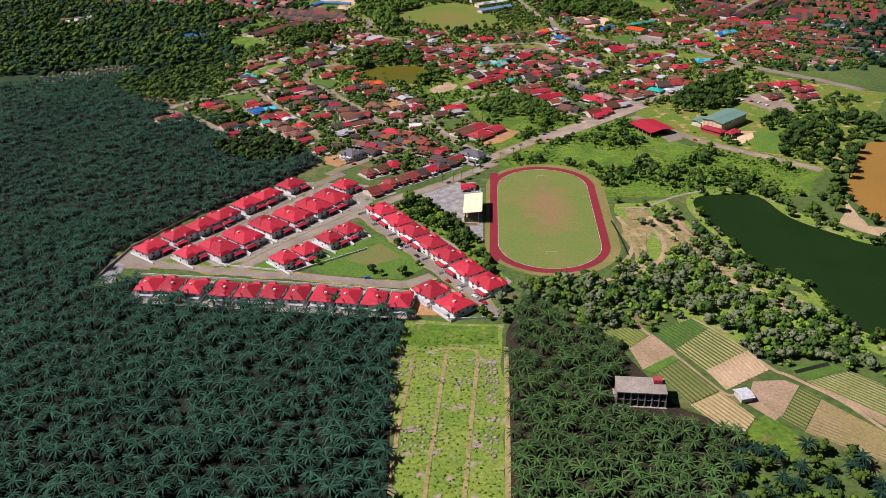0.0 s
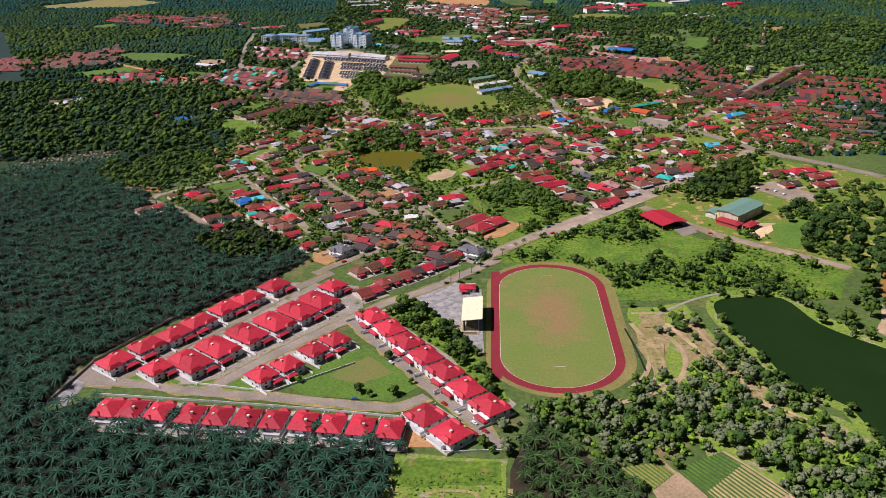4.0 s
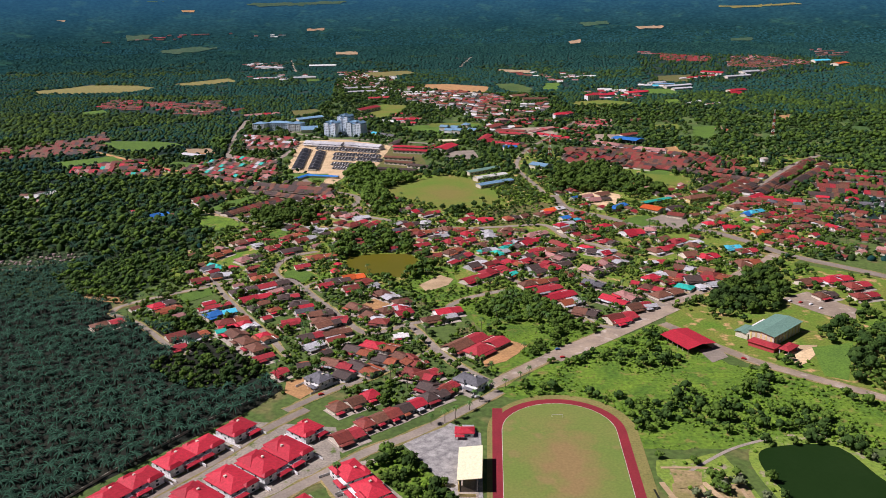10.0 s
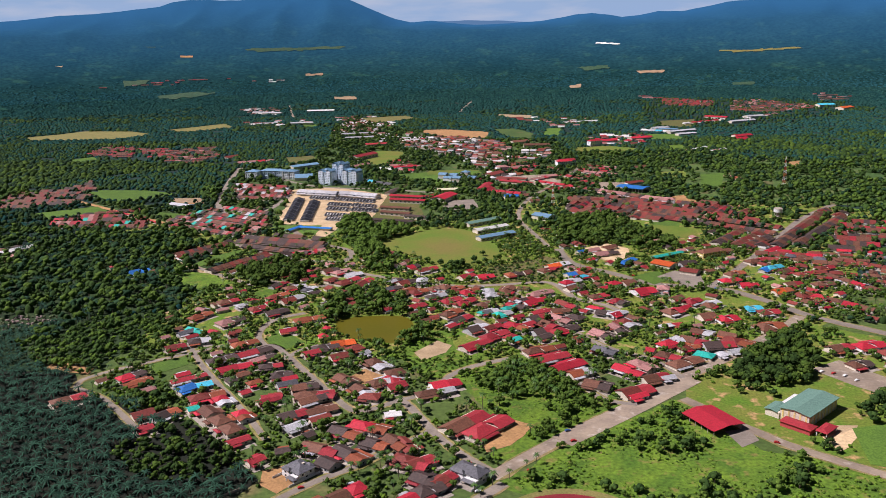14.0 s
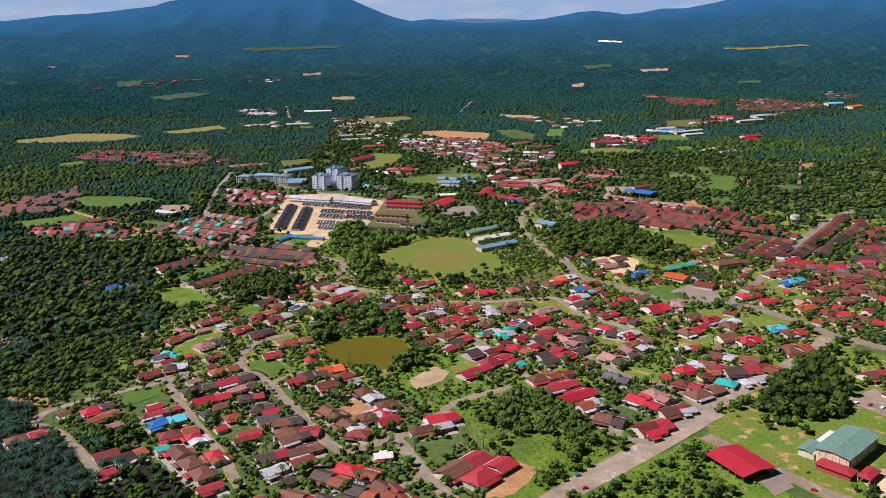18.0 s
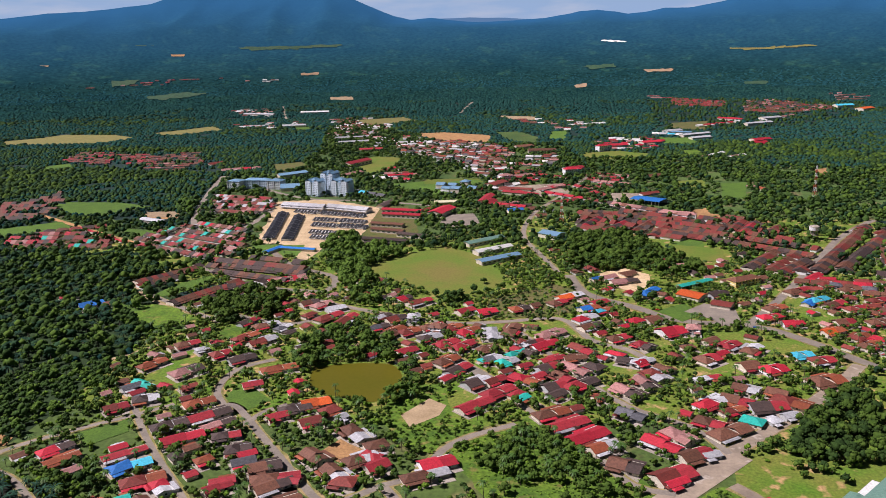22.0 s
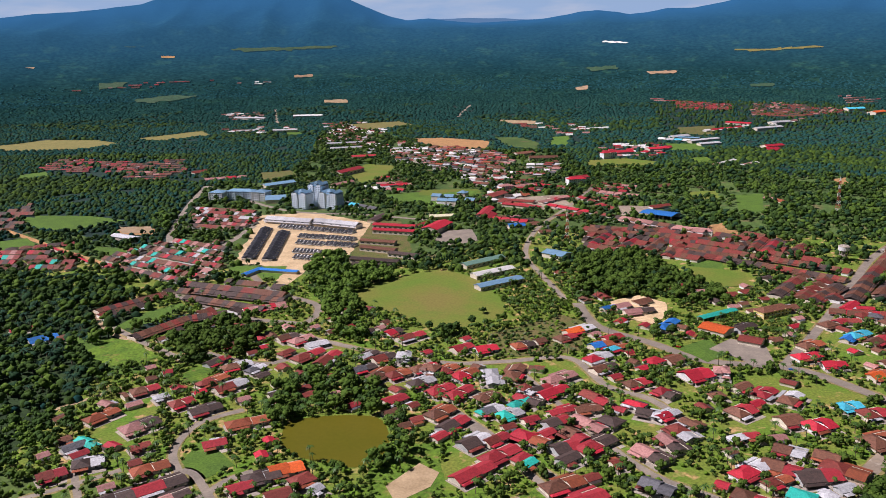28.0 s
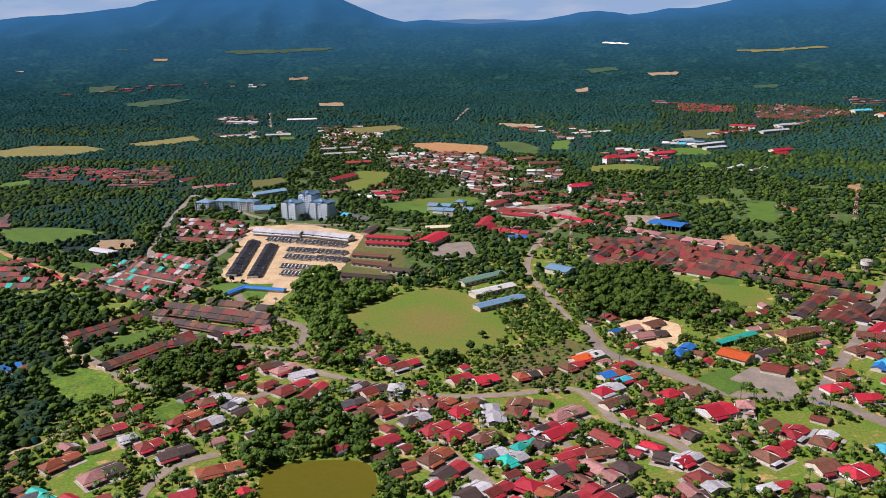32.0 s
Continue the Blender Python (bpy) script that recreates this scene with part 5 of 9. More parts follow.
road([(-305.3, 52.9), (-279.0, 51.9), (-228.8, 42.5), (-158.3, 35.4), (-105.0, 28.2), (-83.9, 41.4)], 7.5, 'asphalt', 'grey street along the lower row of villas')
road([(-147.1, 142.8), (-131.7, 119.2), (-102.4, 79.2), (-80.6, 48.7), (-57.2, 19.2), (-37.7, -9.9)], 7.5, 'asphalt', 'grey street with parked cars')


def stadium(cx, y0, y1, r, n=24):
    out = []
    for i in range(n + 1):
        a = math.pi * i / n
        out.append((cx + r * math.cos(a), y1 - r + r * math.sin(a) + 0.0))
    for i in range(n + 1):
        a = math.pi + math.pi * i / n
        out.append((cx + r * math.cos(a), y0 + r + r * math.sin(a)))
    return out


def make_track():
    cx, r, y0, y1 = 1, 38.2, 52.9, 237.1
    w = 6.6
    patch("verge", stadium(cx + 2, y0 - 12, y1 + 13, r + 12), "dry_grass", "dry trodden verge round the running track")
    patch("track_bend", stadium(cx, y0 - w, y1 + w, r + w), "track_red", "dark red running track", category="running track")
    patch("track_straight", [(cx - r - w, y0 + 10), (cx - r + 0.6, y0 + 10), (cx - r + 0.6, y1 - 8), (cx - r - w, y1 - 8)], "track_red", "dark red straight of the running track", category="running track")
    patch("track_edge", stadium(cx, y0 - 0.2, y1 + 0.2, r + 0.2), "white_paint", "pale kerb of the track", category="kerb")
    patch("pitch", stadium(cx, y0, y1, r), "pitch_grass", "worn football pitch, brown along its middle", category="pitch")
    for y in (y0 + 22, y1 - 20):
        e = thing("football_goal", pose(cx, y, 0), "white football goal frame on the pitch", "goal", "goals of the pitch")
        part("crossbar", boxes((-3.7, 3.7, -0.08, 0.08, 2.4, 2.56)), "white_paint", e)
        for sx in (-3.7, 3.7):
            part("post", boxes((sx - 0.08, sx + 0.08, -0.08, 0.08, 0, 2.4)), "white_paint", e)


make_track()

patch('field', [(-204.3, 877.1), (-165.6, 935.3), (-124.9, 973.0), (-75.4, 956.2), (-39.5, 874.4), (-36.3, 816.4), (-75.4, 768.5), (-111.1, 775.9), (-153.4, 825.7)], 'dry_field', 'large grass playing field with a dry brownish middle', round_off=3)
patch('lot', [(-375.1, 1008.7), (-418.2, 1299.0), (-334.2, 1317.2), (-234.8, 1242.4), (-225.7, 1208.3), (-232.2, 1146.6), (-232.3, 1056.8), (-268.1, 1024.0), (-272.9, 998.8), (-281.3, 941.7), (-288.3, 907.1), (-304.5, 928.4), (-301.8, 979.7), (-343.2, 1007.7)], 'site_sand', 'bright sandy building site', amp=4)
patch('lawn', [(-376.0, 1002.0), (-304.0, 1000.0), (-302.0, 945.0), (-330.0, 935.0), (-372.0, 965.0)], 'lawn', 'grass round the site sheds', amp=2)
patch('lot', [(-116.3, 482.3), (-96.8, 512.2), (-82.5, 500.0), (-87.1, 482.3), (-107.8, 462.6)], 'sand', 'pale sandy court')
patch('lot', [(-53.7, 318.8), (-29.9, 347.6), (-12.9, 338.1), (-33.0, 305.7), (-49.4, 296.8)], 'bare_soil', 'orange bare earth yard', amp=2)
patch('bare_ground', [(-168.3, 424.3), (-156.1, 443.6), (-133.6, 424.5), (-146.0, 406.2)], 'bare_soil', 'bare earth patch', amp=2)
patch('lawn', [(-355.0, 449.2), (-326.4, 473.0), (-316.9, 453.4), (-339.4, 429.5)], 'lawn', 'short dry lawn')
patch('lawn', [(-263.3, 499.7), (-258.4, 548.0), (-223.4, 507.4), (-246.7, 477.5)], 'lawn', 'grass plot inside the bend')
patch('lot', [(225.7, 445.7), (257.4, 465.5), (285.8, 421.4), (270.5, 387.3), (249.5, 409.4)], 'old_asphalt', 'grey parking place')
patch('lot', [(201.0, 340.9), (221.8, 341.1), (206.8, 313.7), (186.8, 313.4)], 'sand', 'sandy yard behind the hall')
patch('lot', [(123.1, 330.4), (141.0, 335.4), (143.9, 317.1), (128.8, 306.4)], 'asphalt', 'paved yard beside the hall')
patch('lot', [(189.8, 321.7), (215.5, 335.8), (214.0, 322.0), (193.5, 300.2)], 'site_sand', 'sandy yard beside the hall', amp=2)
patch('lawn', [(215.8, 336.4), (252.2, 346.3), (221.3, 277.1), (206.5, 284.6)], 'lawn', 'lawn with trees')
SCRUB_FIELD = [(-47.5, 760.1), (27.5, 814.8), (50.3, 785.9), (32.2, 716.7), (-6.3, 704.0), (-43.2, 700.7), (-57.1, 715.5)]
patch('lawn', SCRUB_FIELD, 'brown_scrub', 'rough brownish scrub beside the playing field', amp=3)
patch('lot', [(-262.6, 2235.5), (-174.4, 2246.0), (-50.3, 2165.0), (-58.2, 1984.5), (-105.8, 2007.6), (-182.8, 2053.0)], 'bare_soil', 'orange cleared hillside', amp=6)
patch('lot', [(160.0, 1346.6), (211.5, 1339.6), (205.4, 1278.8), (153.6, 1274.3)], 'old_asphalt', 'paved square beside the blue roof')
patch('lawn', [(163.5, 1823.6), (244.7, 1845.5), (311.5, 1794.2), (280.2, 1721.0), (152.1, 1726.2)], 'field_grass', 'open field', amp=5)
patch('lawn', [(384.5, 1831.1), (427.0, 1865.0), (426.4, 1782.8), (385.2, 1744.8)], 'bright_scrub', 'bright grass')
patch('lawn', [(326.3, 1417.2), (388.4, 1459.3), (406.0, 1394.4), (367.9, 1277.4), (310.4, 1280.5)], 'field_grass', 'open grass with trees', taken=False, amp=7)
patch('lawn', [(-349.0, 1705.4), (-319.1, 1812.2), (-255.6, 1784.7), (-253.8, 1672.0), (-293.9, 1570.2)], 'field_grass', 'open grass beside the hall', amp=3)
patch('lawn', [(-247.0, 1455.1), (-133.3, 1495.8), (-64.1, 1476.2), (-73.0, 1425.2), (-200.2, 1380.5)], 'lawn', 'open grass below the town', amp=4)
patch('lot', [(-119.6, 1181.0), (-75.4, 1191.5), (-64.4, 1125.1), (-103.7, 1093.6), (-126.8, 1113.6)], 'asphalt', 'grey paved yard beside the school hall')
patch('lot', [(-232.2, 1161.5), (-227.9, 1252.4), (-185.9, 1250.3), (-152.7, 1074.4), (-161.8, 1025.2), (-222.1, 977.5), (-230.8, 1027.5)], 'brown_scrub', 'trodden brownish grass between the school blocks', amp=3)
patch('lush_ground', [(205.8, 1481.8), (238.6, 1326.1), (261.0, 1184.9), (292.3, 1138.5), (459.8, 1131.7), (602.5, 1098.5), (860.0, 1534.4), (659.8, 1578.0), (504.1, 1608.1), (417.7, 1741.7), (295.2, 1713.1), (153.7, 1739.5), (152.8, 1591.1)], 'wood_grass', 'bright undergrowth of the mixed wood', taken=False, amp=6)
patch('lawn', [(-175.4, 1500.0), (-73.6, 1505.0), (-63.3, 1470.5), (-127.9, 1440.5), (-175.0, 1450.9)], 'field_grass', 'mown grass behind the bungalows', amp=3)
patch('lawn', [(-534.4, 1712.4), (-471.4, 1739.5), (-434.0, 1653.6), (-496.8, 1617.4)], 'brown_scrub', 'small brownish clearing', amp=5)
patch('lawn', [(478.7, 2393.3), (594.4, 2427.3), (531.5, 2216.5), (454.3, 2250.5)], 'brown_scrub', 'dull green clearing among far trees', amp=8)
patch('lot', [(-505.7, 2610.2), (-338.5, 2673.2), (-285.2, 2573.5), (-409.3, 2428.7)], 'dry_grass', 'pale grass clearing beside the far road', amp=8)
patch('lawn', [(-653.2, 2426.8), (-611.6, 2459.4), (-579.7, 2354.0), (-622.9, 2336.2)], 'lawn', 'bright green clearing', amp=5)
patch('lawn', [(-40.9, 2231.4), (25.3, 2244.4), (75.8, 2110.7), (62.2, 1990.5), (-1.1, 2062.3)], 'wood_grass', 'green slope beside the cleared hillside', amp=8)
patch('lawn', [(119.3, 2231.1), (164.3, 2247.1), (138.4, 2044.9), (101.6, 2087.7)], 'lawn', 'bright green clearing', amp=6)
patch('lawn', [(289.6, 1452.0), (347.8, 1462.0), (335.1, 1398.9), (280.8, 1376.7)], 'field_grass', 'open grass among trees', amp=5)
patch('lot', [(582.3, 1556.7), (611.9, 1576.4), (590.8, 1503.5), (564.0, 1495.4)], 'bare_soil', 'bare earth by the mast', amp=5)
patch('lot', [(265.1, 1200.6), (292.2, 1215.5), (286.4, 1168.4), (261.2, 1157.4)], 'bare_soil', 'bare earth', amp=4)
patch('lot', [(-1425.3, 2188.4), (-1365.5, 2244.2), (-1316.3, 2327.3), (-1161.1, 2307.4), (-1061.5, 2228.6), (-1106.3, 2131.5), (-1200.2, 2113.0), (-1372.1, 2103.5)], 'dry_grass', 'long brown cleared ground', amp=6)
patch('lot', [(-1050.7, 2330.8), (-920.2, 2492.3), (-859.6, 2385.6), (-971.9, 2262.3)], 'dry_grass', 'brown cleared ground', amp=6)
patch('lot', [(-39.0, 2684.1), (95.3, 2624.8), (90.0, 2514.1), (17.1, 2560.7)], 'sand', 'pale cleared ground', amp=6)
patch('lawn', [(-821.2, 1100.7), (-729.3, 1158.2), (-687.0, 1109.2), (-767.5, 1054.8)], 'lawn', 'open grass', taken=True)
patch('lawn', [(-786.0, 1305.6), (-698.7, 1283.7), (-665.0, 1226.8), (-746.1, 1241.4)], 'lawn', 'open grass')
patch('lawn', [(192.1, 1001.5), (238.2, 1019.5), (221.3, 920.9), (183.0, 928.8)], 'lawn', 'open grass')
patch('lawn', [(-366.0, 787.3), (-329.3, 849.3), (-314.0, 839.7), (-351.3, 762.9)], 'lawn', 'bright grass plot')
patch('lawn', [(-463.7, 763.6), (-381.7, 732.7), (-348.9, 665.3), (-393.9, 653.1)], 'lawn', 'rough meadow', taken=False)
patch('lot', [(-16.4, 1420.7), (72.4, 1440.4), (90.1, 1322.8), (8.5, 1318.4)], 'old_asphalt', 'paved square')
patch('lawn', [(-1059.5, 1720.2), (-1023.1, 1763.6), (-980.2, 1707.2), (-1017.6, 1648.3)], 'lawn', 'open grass')
patch('lawn', [(-817.5, 1305.8), (-689.6, 1251.9), (-666.8, 1190.5), (-772.1, 1228.0)], 'lawn', 'open grass')
patch('lot', [(-619.5, 1204.7), (-560.0, 1211.9), (-535.5, 1172.5), (-590.4, 1168.6)], 'bare_soil', 'red bare earth')
patch('lawn', [(-185.9, 1423.4), (-112.8, 1479.6), (-64.2, 1491.0), (-142.2, 1335.9)], 'lawn', 'open grass')
patch('lawn', [(368.6, 1423.5), (415.6, 1429.4), (375.0, 1291.7), (335.5, 1282.8)], 'lawn', 'open grass')
patch('lawn', [(373.8, 2071.2), (450.9, 2061.6), (459.3, 1943.1), (372.8, 1944.4)], 'lawn', 'open grass')
patch('lawn', [(-1566.7, 3682.4), (-1426.0, 3853.8), (-1315.9, 3544.7), (-1430.8, 3467.6)], 'dry_grass', 'open grass')
patch('lot', [(261.0, 1184.9), (301.1, 1167.7), (292.3, 1138.5), (256.5, 1140.0)], 'bare_soil', 'red bare earth')
patch('lot', [(306.6, 1161.5), (372.2, 1121.1), (355.3, 1094.5), (297.9, 1110.2)], 'bare_soil', 'red bare earth', taken=False, amp=4)
patch('lawn', [(-467.0, 469.6), (-399.5, 442.2), (-398.7, 429.1), (-447.1, 441.9)], 'bare_soil', 'bare earth', taken=False)
patch('lot', [(-224.5, 690.8), (-206.7, 704.1), (-186.3, 678.0), (-208.8, 665.6)], 'lawn', 'garden lawn', taken=False)
patch('scrub_ground', [(-427.1, 709.9), (-424.1, 749.3), (-395.0, 742.7), (-351.3, 700.5), (-363.2, 683.9), (-392.9, 676.4)], 'bright_scrub', 'bright green meadow in the wood', amp=3)
patch('lawn', [(-315.7, 659.9), (-310.7, 682.8), (-290.5, 672.2), (-292.4, 646.2), (-308.4, 641.4)], 'bright_scrub', 'bright green lawn', amp=2)
patch('lawn', [(-427.2, 783.1), (-419.0, 819.9), (-387.9, 856.5), (-375.1, 841.5), (-392.3, 797.1), (-417.1, 773.3)], 'lawn', 'long green lawn between the terraces')
patch('lawn', [(-803.1, 1312.7), (-708.9, 1307.9), (-628.4, 1270.4), (-668.4, 1210.1), (-749.5, 1233.8)], 'lawn', 'open green field', amp=3)
patch('lawn', [(-624.7, 1224.8), (-570.0, 1225.7), (-547.7, 1182.4), (-597.7, 1184.5)], 'pink_soil', 'brownish field', amp=3)
patch('lawn', [(-610.2, 1110.7), (-545.3, 1086.6), (-538.4, 1055.3), (-578.3, 1061.6)], 'lawn', 'green lawn', amp=2)
patch('lot', [(75.5, 852.9), (113.1, 877.2), (135.8, 851.8), (132.7, 813.3), (111.2, 785.2), (84.4, 806.7)], 'site_sand', 'sandy yard of new houses', amp=3)
patch('lot', [(121.5, 722.0), (153.4, 745.7), (164.2, 710.4), (140.1, 688.8)], 'lawn', 'green lawn before the shop')
patch('lot', [(148.6, 719.5), (174.7, 745.5), (201.6, 727.3), (197.0, 688.6), (177.6, 680.3), (167.6, 699.4)], 'asphalt', 'paved forecourt of the shops')
patch('lawn', [(185.1, 991.6), (249.4, 964.4), (241.3, 910.1), (204.2, 901.8), (187.3, 949.7)], 'field_grass', 'playing field beside the grove', amp=2)
patch('bare_ground', [(58.5, 124.7), (74.3, 110.7), (69.9, 71.2), (60.8, 68.0), (60.9, 96.6)], 'sandy_scrub', 'bare brown earth', amp=2)
patch('bare_ground', [(65.5, 154.3), (82.6, 152.2), (81.4, 136.5), (63.6, 132.3)], 'sandy_scrub', 'bare brown earth', amp=2)
patch('bare_ground', [(97.2, 112.6), (112.8, 106.0), (112.7, 90.0), (98.3, 93.5)], 'sandy_scrub', 'patch of pale sand', amp=2)
patch('bare_ground', [(71.7, 60.5), (82.4, 56.7), (78.5, 46.9), (71.4, 50.1)], 'sandy_scrub', 'patch of pale sand', amp=2)
patch('bare_ground', [(26.1, 35.6), (36.5, 41.4), (34.5, 34.8), (25.3, 30.3)], 'sandy_scrub', 'patch of pale sand', amp=2)
patch('bare_ground', [(94.1, 62.8), (101.3, 60.1), (95.9, 51.9)], 'sandy_scrub', 'patch of pale sand', amp=2)
patch('bare_ground', [(116.4, 63.4), (123.4, 43.7), (118.0, 39.8), (112.2, 54.6)], 'sandy_scrub', 'patch of pale sand', amp=2)
road([(102.7, 142.4), (103.7, 124.3), (110.7, 97.8), (114.8, 69.3), (121.0, 46.4), (123.8, 30.4), (136.9, 24.1)], 2.2, 'sand', 'pale sandy footpath through the scrub', name='path', margin=1)
road([(115.3, 65.2), (117.0, 43.6), (123.2, 38.3), (139.6, 23.2), (146.5, 13.6)], 2.2, 'sand', 'pale sandy footpath through the scrub', name='path', margin=1)
road([(146.5, 13.6), (158.5, 13.9), (159.1, 8.2), (152.2, 2.0), (145.4, 3.1), (146.2, 11.2)], 2.2, 'sand', 'pale sandy footpath through the scrub', name='path', margin=1)
road([(62.3, 124.8), (64.5, 96.7), (61.8, 68.0), (55.3, 56.0)], 2.2, 'sand', 'pale sandy footpath through the scrub', name='path', margin=1)
road([(59.8, 155.8), (92.9, 154.9), (96.3, 140.7)], 2.2, 'sand', 'pale sandy footpath through the scrub', name='path', margin=1)
road([(58.0, 53.2), (71.8, 64.0), (85.5, 65.6), (86.0, 53.9)], 2.2, 'sand', 'pale sandy footpath through the scrub', name='path', margin=1)
road([(78.7, 152.2), (81.0, 125.2)], 2.2, 'sand', 'pale sandy footpath through the scrub', name='path', margin=1)
road([(113.3, 94.6), (121.8, 81.9), (124.4, 71.4)], 2.2, 'sand', 'pale sandy footpath through the scrub', name='path', margin=1)
road([(51.5, 132.1), (54.9, 103.3), (56.8, 74.0)], 1.4, 'forest_floor', 'narrow drainage ditch', name='path', margin=0)
road([(-398.0, 587.3), (-382.2, 604.1), (-369.0, 619.9), (-355.1, 636.5)], 4.5, 'sand', 'sandy track', name='path')
road([(-476.0, 833.2), (-437.4, 776.2), (-400.2, 742.7), (-362.6, 709.7)], 5, 'sand', 'sandy road beside the terraces', name='path')
road([(-46.2, 263.1), (4.8, 317.8), (57.9, 368.0), (114.6, 426.2), (178.9, 486.0), (237.1, 547.2), (265.3, 581.3)], 11, 'old_asphalt', 'wide pale worn road', margin=4)
road([(4.4, 313.3), (56.9, 361.8), (121.5, 425.1)], 19, 'old_asphalt', 'broad worn asphalt road', margin=1)
road([(105.9, 385.7), (138.1, 340.0), (167.8, 304.5), (216.2, 265.6), (249.6, 238.2)], 9, 'old_asphalt', 'narrow worn road past the halls')
road([(44.0, 851.5), (56.3, 779.8), (100.0, 735.4), (139.6, 692.4), (206.6, 676.1), (244.4, 634.1), (278.2, 577.7), (332.7, 526.3), (377.1, 479.6)], 11, 'asphalt', 'main road with a pale edge line')
road([(32.1, 863.7), (14.4, 948.2), (-2.6, 1049.8), (19.6, 1189.8), (72.1, 1323.7), (140.0, 1515.8)], 6.5, 'asphalt', 'main road into the town')
road([(200.3, 678.2), (266.8, 774.5), (357.8, 919.2), (424.7, 1024.2), (507.4, 1121.5)], 9, 'asphalt', 'road up to the terraces')
road([(-41.6, 266.2), (-61.3, 286.6), (-78.5, 309.4), (-90.3, 330.4), (-108.6, 366.2), (-118.3, 381.2)], 7, 'asphalt', 'grey asphalt street between houses')
road([(-90.3, 330.4), (-99.9, 316.3), (-115.3, 302.7), (-136.4, 277.2), (-163.7, 253.4), (-190.4, 222.4)], 6, 'asphalt', 'grey asphalt street between houses')
road([(-118.3, 381.2), (-148.7, 359.5), (-171.0, 382.9), (-194.5, 417.9), (-216.4, 449.9), (-244.8, 492.2), (-257.7, 499.7)], 6, 'asphalt', 'grey asphalt street between houses')
road([(-241.5, 592.6), (-269.4, 568.9), (-273.2, 526.4), (-254.3, 490.7), (-237.9, 463.4), (-222.0, 487.8), (-208.0, 499.8)], 6, 'asphalt', 'grey asphalt street between houses')
road([(-332.9, 499.6), (-299.1, 442.8), (-256.2, 382.1), (-232.5, 348.2), (-209.7, 312.0)], 5, 'asphalt', 'grey asphalt street between houses')
road([(-395.9, 401.7), (-360.7, 378.8), (-318.1, 334.1), (-297.0, 312.5)], 5, 'asphalt', 'grey asphalt street between houses')
road([(-395.9, 401.7), (-395.7, 422.7), (-357.7, 456.0), (-327.9, 477.3), (-299.4, 499.6)], 5, 'asphalt', 'grey asphalt street between houses')
road([(-118.3, 381.2), (-96.9, 394.9), (-79.6, 431.2), (-60.1, 450.7), (-29.4, 468.4)], 6, 'asphalt', 'grey asphalt street between houses')
road([(-93.0, 601.3), (-56.1, 554.4), (-18.2, 491.2), (1.1, 461.7), (23.0, 424.4), (42.2, 385.0), (67.8, 374.5)], 6, 'asphalt', 'grey asphalt street between houses')
road([(21.8, 564.5), (56.7, 500.2), (97.8, 464.8), (114.6, 426.2)], 6, 'asphalt', 'grey asphalt street between houses')
road([(56.7, 500.2), (28.9, 547.5), (-1.4, 620.0), (-24.8, 672.0)], 5, 'asphalt', 'grey asphalt street between houses')
road([(-314.8, 713.2), (-281.1, 694.6), (-245.8, 685.6), (-218.2, 709.7)], 7, 'asphalt', 'grey asphalt street between houses')
road([(-237.2, 759.2), (-188.2, 730.3), (-140.2, 706.4), (-84.6, 686.9), (-31.5, 691.2), (22.0, 698.4), (46.4, 639.2), (76.5, 614.6), (100.0, 570.1)], 7, 'asphalt', 'grey asphalt street between houses')
road([(-80.7, 599.8), (-47.5, 552.4), (-14.8, 505.8), (6.9, 476.2), (30.6, 451.7)], 6, 'asphalt', 'grey asphalt street between houses')
road([(-347.6, 980.0), (-298.4, 899.0), (-235.9, 848.2), (-233.7, 794.6), (-260.0, 794.8), (-312.1, 812.5), (-413.9, 890.4)], 8, 'asphalt', 'grey asphalt street between houses')
road([(-502.7, 1125.2), (-510.9, 1064.5), (-533.4, 1010.0)], 9, 'asphalt', 'grey asphalt street between houses')
road([(-596.6, 1565.0), (-560.8, 1356.0), (-502.7, 1125.2), (-426.5, 1091.6), (-408.3, 1225.5)], 10, 'asphalt', 'grey asphalt street between houses')
road([(-430.4, 779.5), (-376.2, 732.7), (-322.7, 690.9)], 7, 'asphalt', 'grey asphalt street between houses')
road([(-808.7, 1223.1), (-654.1, 1098.7), (-576.6, 1038.1), (-533.4, 1010.0), (-505.0, 1050.1)], 9, 'bare_soil', 'reddish road')
road([(-596.6, 1565.0), (-392.0, 1338.5), (-253.7, 1297.5), (-141.7, 1252.1)], 9, 'asphalt', 'grey asphalt street between houses')
road([(-1059.9, 3851.5), (-870.6, 3187.9), (-732.4, 2667.3)], 10, 'old_asphalt', 'far road')
road([(-103.1, 3415.6), (-128.3, 3135.2), (-156.0, 2763.4)], 10, 'old_asphalt', 'far road')
road([(-173.1, 638.7), (-155.6, 658.7), (-140.2, 706.4)], 7, 'asphalt', 'grey asphalt street between houses')

